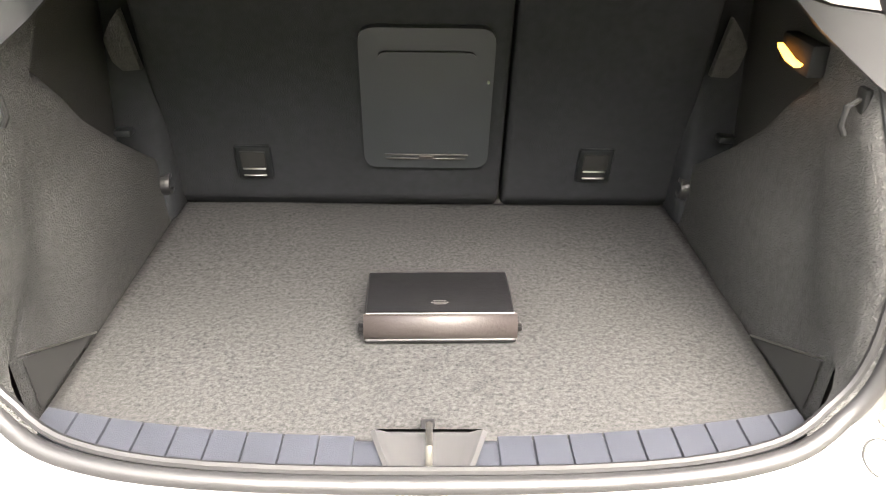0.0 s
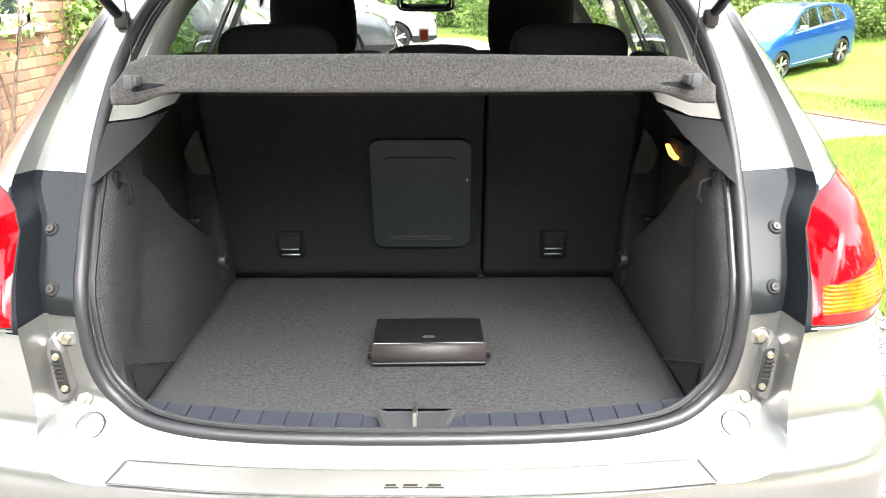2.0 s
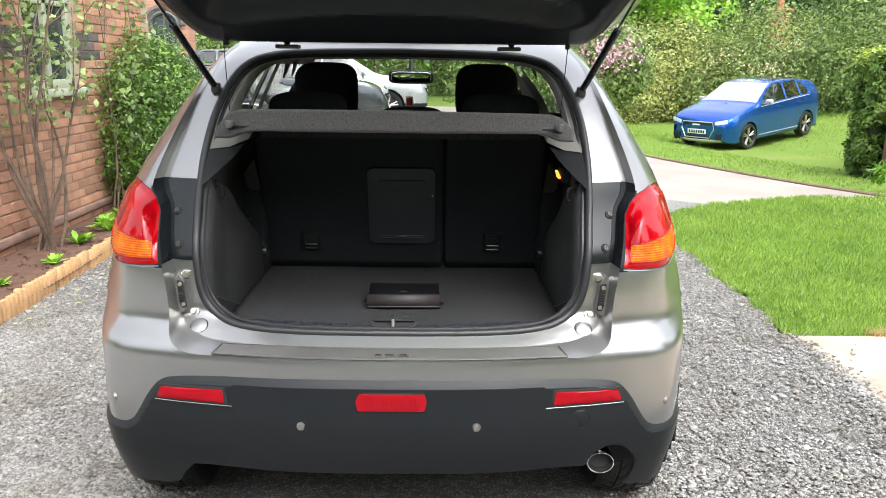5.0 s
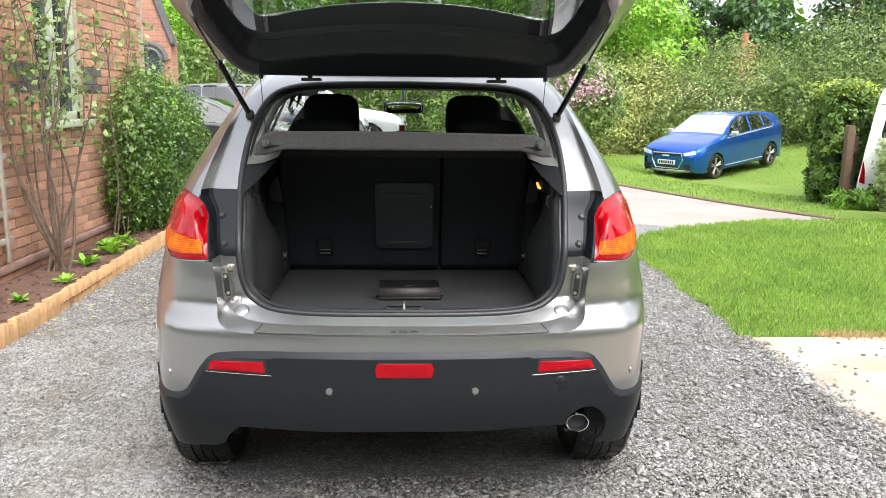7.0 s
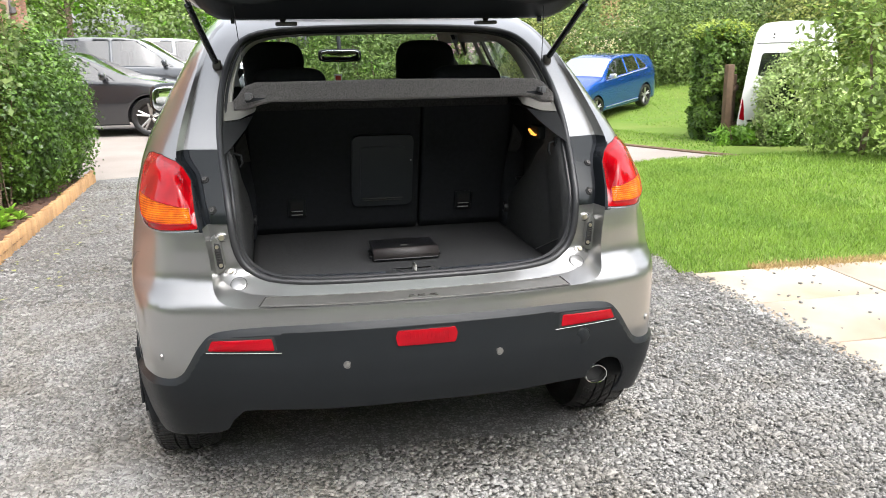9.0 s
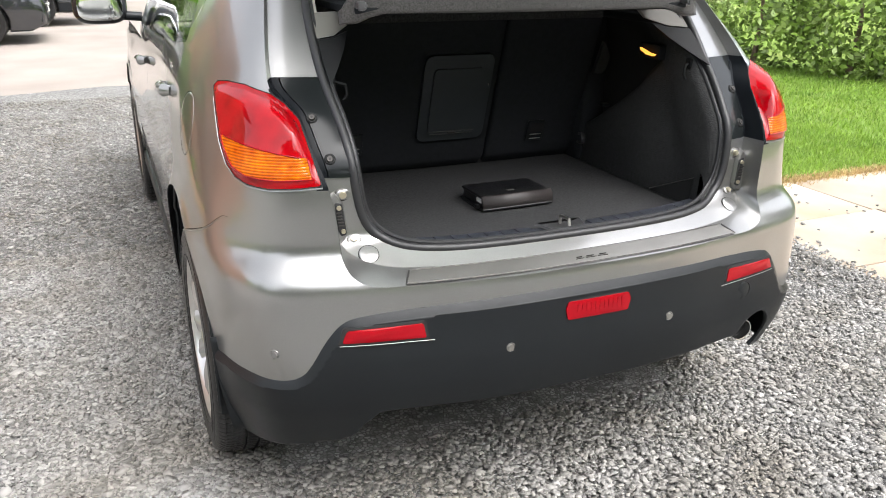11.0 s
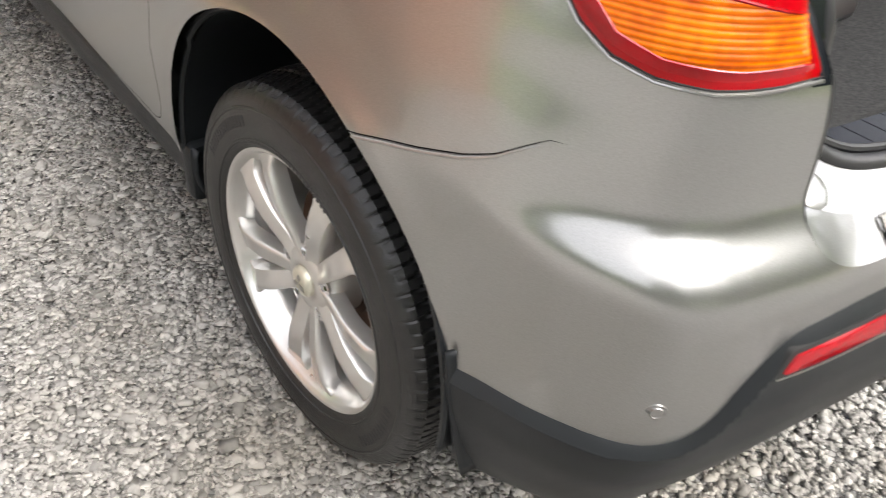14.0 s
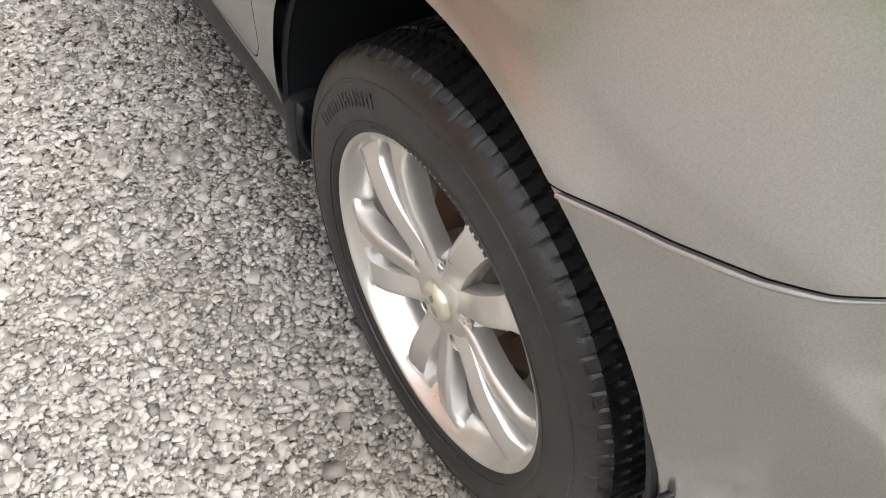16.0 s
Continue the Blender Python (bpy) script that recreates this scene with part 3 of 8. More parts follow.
def proud_flat(h, w):
    """A flat slope that stands out from the skin by h over the width w."""
    def post(p, e):
        k = h * np.clip(e[:, 0] / w, 0, 1) ** 0.85
        t = smooth(0.55, 1.05, e[:, 1]) * math.pi / 2
        p[:, 0] += k * np.sin(t)
        p[:, 1] -= k * np.cos(t)
        return p
    return post


def lens_rise(edge, z, u):
    """How far the tail lamp's lens stands out of the skin, and how much further back its steep inner half reaches."""
    return 0.011 * smooth(0, 0.030, edge), 0.050 * smooth(0.925, 1.055, z) * smooth(0, 0.026, edge) * (1 - smooth(0.70, 0.885, u))


def lens_post(p, e):
    k, back = lens_rise(e[:, 0], p[:, 2], e[:, 1])
    t = smooth(0.55, 1.05, e[:, 1]) * math.pi / 2
    p[:, 0] += k * np.sin(t)
    p[:, 1] -= k * np.cos(t) + back
    return p


Yl, Zl = LOW[..., 1], LOW[..., 2]
# lower edge of the skin
Ul = np.broadcast_to(us_low[:, None], Yl.shape)
Ut = np.broadcast_to(us_top[:, None], TOP.shape[:2])
LOWER_EDGE = [(0, 0.386), (0.30, 0.382), (0.50, 0.386), (0.545, 0.384), (0.585, 0.345), (0.605, 0.312), (0.64, 0.298), (0.72, 0.290), (0.82, 0.275), (0.95, 0.245), (1.10, 0.225), (1.20, 0.22), (6, 0.22)]
f_bot = Zl - np.interp(Ul, [p[0] for p in LOWER_EDGE], [p[1] for p in LOWER_EDGE])
f_bot_right = np.minimum(f_bot, np.hypot((LOW[..., 0] - 0.600) / 0.072, (Zl - 0.362) / 0.085) * 0.08 - 0.08)
sill_f = Zl - np.interp(Yl, [0, 1.05, 1.12, 2.9, 3.0, 3.1, 5], [0.0, 0.0, 0.36, 0.33, 0.0, 0.0, 0.0])
hood_line = np.interp(Yl, [0, 2.9, 3.3, 3.9, 4.3], [9, 9, 0.985, 0.90, 0.78]) - Zl
SEAM = [(0.30, 0.830), (0.32, 0.816), (0.345, 0.797), (0.382, 0.779), (0.445, 0.757), (0.545, 0.728), (0.62, 0.715)]
gw = 0.0009 * np.clip((Yl - 0.285) / 0.03, 0, 1)
seam_z = np.interp(Yl, [p[0] for p in SEAM], [p[1] for p in SEAM])
gapw = 0.0022


def doors_f(P):
    """Door outlines in the side view (y, z)."""
    Y, Z = P[..., 1], P[..., 2]
    side = P[..., 0] > 0.55
    rear_door = [(0.80, 1.30), (0.83, 1.06), (0.86, 0.98), (0.96, 0.84), (1.07, 0.76), (1.16, 0.66), (1.20, 0.56), (1.21, 0.42), (1.24, 0.375), (1.90, 0.355), (1.925, 0.42), (1.95, 0.60), (1.965, 0.85), (1.93, 1.06), (1.90, 1.46), (1.0, 1.46)]
    front_door = [(1.915, 1.46), (1.945, 1.06), (1.98, 0.85), (1.965, 0.60), (1.94, 0.42), (1.92, 0.355), (2.85, 0.34), (2.90, 0.42), (2.93, 0.80), (2.95, 1.03), (2.6, 1.28), (2.35, 1.46)]
    return np.where(side, inside(Y, Z, rear_door), -1), np.where(side, inside(Y, Z, front_door), -1)


DRl, DFl = doors_f(LOW)
DRt, DFt = doors_f(TOP)
flap_sd = np.where(LOW[..., 0] > 0.6, 0.0755 - np.hypot((Yl - 0.603) / 0.92, (Zl - 0.983) / 1.02), -1)
flap_sd_t = np.where(TOP[..., 0] > 0.6, 0.0755 - np.hypot((TOP[..., 1] - 0.603) / 0.92, (TOP[..., 2] - 0.983) / 1.02), -1)
SIDE_GLASS = [(0.80, 1.16), (0.95, 1.145), (1.86, 1.095), (1.86, 1.43), (1.12, 1.43), (0.95, 1.35)]
FRONT_GLASS = [(1.97, 1.09), (2.72, 1.06), (2.66, 1.12), (2.30, 1.43), (1.95, 1.43)]


def glass_f(P):
    Y, Z = P[..., 1], P[..., 2]
    side = P[..., 0] > 0.45
    sc = np.where(yb_top[:, None] > 2.99, np.minimum(Z - 1.03, 1.49 - Z), -1)
    return np.where(side, inside(Y, Z, SIDE_GLASS), -1), np.where(side, inside(Y, Z, FRONT_GLASS), -1), np.minimum(sc, 0.62 - np.abs(P[..., 0]))


GR, GF, GS = glass_f(TOP)

# gloss black plate between lamp and channel
SURROUND = [(0.55, 0.908), (0.70, 0.908), (0.70, 1.06), (0.745, 1.098), (0.72, 1.112), (0.66, 1.092), (0.55, 1.045)]
FL["sur"] = np.minimum(inside(Ul, Zl, SURROUND), -FL["lamp"])
FT["sur"] = np.minimum(inside(Ut, TOP[..., 2], SURROUND), -FT["lamp"])

car = thing("car", "grey metallic crossover car with open tailgate on gravel", "car")


def halves(a, b=None):
    return welded(a, mirrored(b if b is not None else a))


low_right, low_left = f_bot_right, f_bot
# painted bumper below the seam, quarter panels above it
bumper_g = lambda bot: region(LOW, [np.where(Yl < 0.62, np.minimum(seam_z, 0.830) - gw - Zl, -1.0), -FL["recess"], -FL["black"], FL["arch"], bot])
bumper = part("rear_bumper", halves(bumper_g(low_right), bumper_g(low_left)), PAINT, car, "painted grey bumper with rounded corners")
quarter = region(LOW, [np.where(Yl < 0.62, Zl - np.minimum(seam_z, 0.830) - gw, 1.0), -FL["recess"], -FL["lamp"], -FL["sur"], FL["arch"], -FL["black"], low_left, sill_f, hood_line, -DRl - gapw, -DFl - gapw])
quarter_r = quarter
flap_cut = region(LOW, [np.where(Yl < 0.62, Zl - np.minimum(seam_z, 0.830) - gw, 1.0), -FL["recess"], -FL["lamp"], -FL["sur"], FL["arch"], -FL["black"], low_left, sill_f, hood_line, -DRl - gapw, -DFl - gapw, -flap_sd - gapw])
top_conds = [-FT["recess"], -FT["lamp"], -FT["sur"], -DRt - gapw, -DFt - gapw, -GR, -GF, -GS]
top_l = region(TOP, top_conds + [-flap_sd_t - gapw])
top_r = region(TOP, top_conds)
part("body_shell", welded(quarter_r, top_r, mirrored(flap_cut), mirrored(top_l)), PAINT, car, "grey metallic painted body panels")
# channel behind the open tailgate: lofted from the skin's edge in to the opening
def ray_len(poly, th):
    """Distance from the opening's middle to an outline, in each direction."""
    a, b = np.asarray(poly) - [0, 1.11], np.roll(np.asarray(poly), -1, 0) - [0, 1.11]
    out = []
    for t in th:
        d = np.array([math.sin(t), math.cos(t)])
        e = b - a
        den = d[0] * e[:, 1] - d[1] * e[:, 0]
        den = np.where(np.abs(den) < 1e-12, 1e-12, den)
        r = (a[:, 0] * e[:, 1] - a[:, 1] * e[:, 0]) / den
        q = (a[:, 0] * d[1] - a[:, 1] * d[0]) / den
        ok = (q >= -1e-9) & (q <= 1 + 1e-9) & (r > 0)
        out.append(r[ok].min())
    return np.array(out)


_i = int(np.argmax(_c[:, 0] >= 0.8845))
REAR_X, REAR_YB = _c[:_i, 0], _c[:_i, 1]


def skin_y(x, z):
    k = 1 - np.interp(z, PROFILE_Z, PROFILE_S) / 0.885
    return float(np.interp(abs(x) / k, REAR_X, REAR_YB) + np.interp(z, PROFILE_Z, PROFILE_R))


TH = np.linspace(0, 2 * math.pi, 361)[:-1]
R_OUT, R_IN = ray_len(RECESS, TH), ray_len(OPENING, TH)


def crease_of(z_rim):
    """Where the shut channel's outer wall meets its floor, as a share of its width and of its depth."""
    return float(np.interp(z_rim, [0.699, 0.712, 0.74, 0.79, 1.05, 1.3], [0.44, 0.42, 0.26, 0.13, 0.13, 0.13])), float(np.interp(z_rim, [0.699, 0.712, 0.76], [0.70, 0.72, 1.0]))


def channel_y(x, z):
    t = math.atan2(x, z - 1.11) % (2 * math.pi)
    ro, ri = np.interp(t, TH, R_OUT, period=2 * math.pi), np.interp(t, TH, R_IN, period=2 * math.pi)
    q = (ro - math.hypot(x, z - 1.11)) / (ro - ri)
    deep = float(np.interp(z, [0.70, 0.745, 0.775, 0.90, 0.96, 1.10, 1.30, 1.5], [0.062, 0.062, 0.074, 0.072, 0.056, 0.050, 0.034, 0.025]))
    q1, share = crease_of(1.11 + ro * math.cos(t))
    q = min(1.0, max(0.0, q))
    k = share * q / q1 if q < q1 else share + (1 - share) * (q - q1) / (1 - q1)
    return skin_y(x, z) + deep * k


ROWS_S = [0, 0.05, 0.2, 0.45, 0.7, 0.9, 0.97, 1.0]
ROWS_I = [0.025, 0.08, 0.2, 0.35, 0.5, 0.7, 0.85, 1.0]
CH, QF = [], []
for t, ro, ri in zip(TH, R_OUT, R_IN):
    q1 = crease_of(1.11 + ro * math.cos(t))[0]
    qs = [q1 * a for a in ROWS_S] + [q1 + (1 - q1) * a for a in ROWS_I]
    xz = [((ro + (ri - ro) * q) * math.sin(t), 1.11 + (ro + (ri - ro) * q) * math.cos(t)) for q in qs]
    CH.append([(x, channel_y(x, z), z) for x, z in xz])
    QF.append(qs)
CH = np.array(CH + CH[:1]).transpose(1, 0, 2)
QF = np.array(QF + QF[:1]).T


part("tailgate_sill", region(CH, [CH[..., 2] - 0.6, 0.918 - CH[..., 2]]), PAINT, car, "painted shut channel below the opening")
for side in (1, -1):
    cond = [CH[..., 2] - 0.918, 1.118 - CH[..., 2], CH[..., 0] * side]
    part("jamb_garnish", region(CH, cond + [0.25 - QF]), JAMBBLACK, car, "satin black garnish beside the lamp")
    part("jamb_panel", region(CH, cond + [QF - 0.27], [QF], lambda p, e: p - np.array([0, 0.004, 0])), PANELBLACK, car, "gloss black panel with screws beside the opening")
part("pillar_channel", region(CH, [CH[..., 2] - 1.118, QF - 0.22]), PAINT, car, "painted shut channel on the rear pillars")
part("pillar_step", region(CH, [CH[..., 2] - 1.118, 0.22 - QF]), PAINT, car, "painted step of the shut channel")
LEDGE = 0.017
cl = lambda bot: region(LOW, [FL["black"] - LEDGE, FL["arch"], bot, 0.7 - Yl], [FL["black"] + 1, Ul], proud(0.0115, 0.018))
cl_rim = lambda bot: region(LOW, [FL["black"], LEDGE - FL["black"], FL["arch"], bot, 0.7 - Yl], [FL["black"], Ul], proud_flat(0.0115, LEDGE))
cladding = part("bumper_cladding", halves(cl(low_right), cl(low_left)), BLACKPL, bumper, "black textured plastic lower bumper", thick=0.010)
part("cladding_rim", halves(cl_rim(low_right), cl_rim(low_left)), BLACKPL, bumper, "sloped upper edge of the black cladding")
for side in (1, -1):
    flip = (lambda g: g) if side > 0 else mirrored
    red = welded(region(LOW, [FL["lamp"] - 0.009, -FL["amber"]], [FL["lamp"], Ul], lens_post), region(TOP, [FT["lamp"] - 0.009, -FT["amber"]], [FT["lamp"], Ut], lens_post))
    part("lamp_surround", flip(welded(region(LOW, [FL["sur"], -FL["recess"]]), region(TOP, [FT["sur"], -FT["recess"]]))), JAMBBLACK, car, "gloss black lamp surround")
    tail = part("tail_lamp", flip(red), REDLENS, car, "glossy red and amber tail lamp", sharp=85)
    rim = welded(region(LOW, [FL["lamp"], 0.009 - FL["lamp"], -FL["amber"]], [FL["lamp"], Ul], lens_post), region(TOP, [FT["lamp"], 0.009 - FT["lamp"], -FT["amber"]], [FT["lamp"], Ut], lens_post))
    part("lens_rim", flip(rim), REDRIM, tail, "dark red lens border", sharp=85)
    lamp_line = []
    for (u0, z0), (u1, z1) in zip(LAMP, LAMP[1:] + LAMP[:1]):
        for q in np.linspace(0, 1, max(2, int(math.hypot(u1 - u0, z1 - z0) / 0.012)))[:-1]:
            p = shell_grid(NOSE, [z0 + (z1 - z0) * q], [u0 + (u1 - u0) * q])[0][0, 0]
            lamp_line.append((float(p[0]) * side, float(p[1]), float(p[2])))
    part("lamp_gap", tube(lamp_line, 0.0013, 6, True), GAP, car)
    low_line = []
    for (u0, z0), (u1, z1) in zip(LAMP[:8], LAMP[1:9]):
        d = math.hypot(u1 - u0, z1 - z0)
        for q in np.linspace(0, 1, max(2, int(d / 0.012)))[:-1]:
            uu, zz = u0 + (u1 - u0) * q + 0.0040 * (z1 - z0) / d, z0 + (z1 - z0) * q - 0.0040 * (u1 - u0) / d
            p = shell_grid(NOSE, [zz], [uu])[0][0, 0]
            low_line.append((float(p[0]) * side, float(p[1]), zz))
    part("lamp_edge", tube(low_line, 0.0022, 8), PAINT, car, "rolled painted edge under the lamp")
    amber_line = []
    for (u0, z0), (u1, z1) in zip(AMBER, AMBER[1:] + AMBER[:1]):
        for q in np.linspace(0, 1, max(2, int(math.hypot(u1 - u0, z1 - z0) / 0.010)))[:-1]:
            u, z = u0 + (u1 - u0) * q, z0 + (z1 - z0) * q
            p = shell_grid(NOSE, [z], [u])[0][0, 0]
            t = float(smooth(0.55, 1.05, u)) * math.pi / 2
            k, back = (float(q_) for q_ in lens_rise(inside(np.array([u]), np.array([z]), LAMP)[0], z, u))
            amber_line.append(((float(p[0]) + k * math.sin(t)) * side, float(p[1]) - k * math.cos(t) - back, float(p[2])))
    part("lens_divider", tube(amber_line, 0.0018, 6, True), REDRIM, tail, "thin dark red line round the indicator")
    part("indicator_lens", flip(welded(region(LOW, [FL["amber"]], [FL["lamp"], Ul], lens_post), region(TOP, [FT["amber"]], [FT["lamp"], Ut], lens_post))), AMBERLENS, tail, "amber ribbed indicator lens", sharp=85)
    rd = welded(region(LOW, [DRl, FL["arch"], sill_f]), region(TOP, [DRt, -GR]))
    fd = welded(region(LOW, [DFl, sill_f]), region(TOP, [DFt, -GF]))
    rdo = part("rear_door", flip(rd), PAINT, car, "grey painted rear passenger door")
    fdo = part("front_door", flip(fd), PAINT, car, "grey painted front door")
    part("window_glass", flip(region(TOP, [GR])), TINTED, rdo, "dark tinted side glass")
    part("window_glass", flip(region(TOP, [GF])), GLASS, fdo)
    # handles
    for door, hy, hz in ((rdo, 1.02, 1.005), (fdo, 2.10, 0.955)):
        hx = 0.852 * side
        bar = tube([(hx + 0.0 * side, hy + 0.10, hz - 0.006), (hx + 0.014 * side, hy + 0.085, hz - 0.004), (hx + 0.024 * side, hy, hz + 0.004), (hx + 0.018 * side, hy - 0.085, hz + 0.010), (hx, hy - 0.10, hz + 0.010)],
                   [0.010, 0.014, 0.015, 0.015, 0.010], 10, squash=1.25)
        part("door_handle", bar, PAINT, door, "grey pull handle")
    # black sill moulding along the bottom
    sill = sheet(lambda u, v: (side * (0.855 - 0.05 * v * v + 0.012 * math.sin(v * 3.1)), 1.10 + u * 1.96, 0.375 - 0.16 * v - 0.008 * u), 30, 8)
    part("sill_moulding", sill if side < 0 else (sill[0], [tuple(reversed(q)) for q in sill[1]]), BLACKPL, car, "black plastic side sill", thick=0.01)
part("windscreen", both(region(TOP, [GS])), GLASS, car, "clear windscreen")
part("fuel_flap", mirrored(welded(region(LOW, [flap_sd]), region(TOP, [flap_sd_t]))), PAINT, car, "round painted fuel filler flap", thick=0.003)


def inward(g, d):
    return [(p[0] - d, p[1] + 0.3 * d, p[2]) for p in g[0]], g[1]


def ring_of(P, sd, w=0.012):
    return region(P, [sd + w, -sd + w])


gaps = welded(ring_of(LOW, flap_sd), ring_of(TOP, flap_sd_t))
part("panel_gap", mirrored(inward(gaps, 0.006)), GAP, car)
seam_bits = (welded(region(LOW, [DRl + 0.012, 0.012 - DRl, FL["arch"], sill_f]), region(TOP, [DRt + 0.012, 0.012 - DRt, -GR])), welded(region(LOW, [DFl + 0.012, 0.012 - DFl, sill_f]), region(TOP, [DFt + 0.012, 0.012 - DFt, -GF])),
               region(LOW, [np.minimum(Yl - 0.30, 0.010 - np.abs(Zl - seam_z)), 0.62 - Yl, LOW[..., 0] - 0.6, FL["arch"]]))
for q in seam_bits:
    part("panel_gap", inward(q, 0.006), GAP, car)
    part("panel_gap", mirrored(inward(q, 0.006)), GAP, car)

# rolled upper edge of the bumper along the seam, catching the light
edge_line = []
for y in np.linspace(0.305, 0.540, 34):
    z = float(np.interp(y, [p[0] for p in SEAM], [p[1] for p in SEAM])) - 0.0034
    q = (z - 0.18) / 0.008
    j, k = int(q), q - int(q)
    row = LOW[:len(us_rear), j] * (1 - k) + LOW[:len(us_rear), j + 1] * k
    edge_line.append((float(np.interp(y, row[:, 1], row[:, 0])) + 0.0004, float(y), z))
edge_line = [(x + 0.0028 * min(1.0, i / 12), y, z) for i, (x, y, z) in enumerate(edge_line)]
edge_r = [0.0024 * min(1.0, 0.15 + i / 9) for i in range(len(edge_line))]
part("bumper_edge", tube(edge_line, edge_r, 10), PAINT, bumper)
part("bumper_edge", mirrored(tube(edge_line, edge_r, 10)), PAINT, bumper)

# roof: rings drawn in from the top of the side skin
ring = np.concatenate([TOP[:, -1, :], (TOP[::-1, -1, :] * [-1, 1, 1])[1:-1]])
n_r, V, Fc = len(ring), [], []
cen = np.array([0, 1.55, 1.60])
for k, (q, h) in enumerate([(1, 0), (0.97, 0.016), (0.92, 0.030), (0.8, 0.048), (0.6, 0.062), (0.35, 0.070), (0.05, 0.073)]):
    for p in ring:
        V.append((p[0] * q, cen[1] + (p[1] - cen[1]) * q, p[2] + h))
for k in range(6):
    for j in range(n_r):
        Fc.append((k * n_r + j, k * n_r + (j + 1) % n_r, (k + 1) * n_r + (j + 1) % n_r, (k + 1) * n_r + j))
Fc.append(tuple(6 * n_r + j for j in range(n_r)))
part("roof", (V, Fc), PAINT, car, "grey painted roof panel", thick=0.004)
head = [(p[0] * 0.985, cen[1] + (p[1] - cen[1]) * 0.985, p[2] - 0.022) for p in V]
part("headlining", (head, [tuple(reversed(q)) for q in Fc]), TRIMGREY, car, "pale grey fabric headlining")
# bonnet and underside
hood = sheet(lambda u, v: ((2 * u - 1) * (0.80 - 0.08 * v), 3.05 + 1.19 * v - 0.10 * (2 * u - 1) ** 2 * v, 1.02 - 0.20 * v ** 1.6 - 0.05 * abs(2 * u - 1) ** 3), 24, 16)
part("bonnet", hood, PAINT, car, "grey painted bonnet", thick=0.004)
part("underbody", joined(box((0, 2.05, 0.36), (1.02, 3.7, 0.10), 0.02), box((0, 2.08, 0.33), (1.66, 1.80, 0.12), 0.02), box((0, 0.26, 0.50), (1.15, 0.34, 0.12), 0.03)), GAP, car, "dark underbody")
for side in (1, -1):
    for wy in (HUB_Y, HUB_Y + BASE):
        liner = sheet(lambda u, v: (side * (0.858 - 0.33 * v), wy + 0.393 * math.cos(math.pi * (1.12 * u - 0.06)), 0.36 + 0.413 * math.sin(math.pi * (1.12 * u - 0.06))), 28, 5)
        part("arch_liner", liner, BLACKPL, car, "black wheel arch liner")
        part("arch_wall", box((side * (0.575 if wy < 1 else 0.52), wy, 0.52), (0.02, 0.74, 0.52), 0.004), GAP, car)
        lipp = [(side * (0.868 if abs(a - 90) < 50 else 0.860), wy + 0.396 * math.cos(radians(a)), 0.36 + 0.416 * math.sin(radians(a))) for a in range(-6, 187, 4)]
        part("arch_lip", tube(lipp, 0.006, 6), BLACKPL, car)
    # door mirrors
    mir = thing("door_mirror", "", "")
    mir.parent = car
    part("mirror_housing", moved(cushion((0, 0, 0), (0.245, 0.15, 0.185), 0.62), Matrix.Translation((side * 0.985, 2.81, 1.135))), GLOSSBLACK, mir, "dark rounded mirror housing")
    part("mirror_glass", moved(cushion((0, 0, 0), (0.200, 0.012, 0.142), 0.55), Matrix.Translation((side * 0.985, 2.737, 1.135))), MIRROR, mir, "reflecting mirror glass")
    part("mirror_arm", tube([(side * 0.80, 2.80, 1.075), (side * 0.93, 2.80, 1.085)], 0.022, 10), BLACKPL, mir)


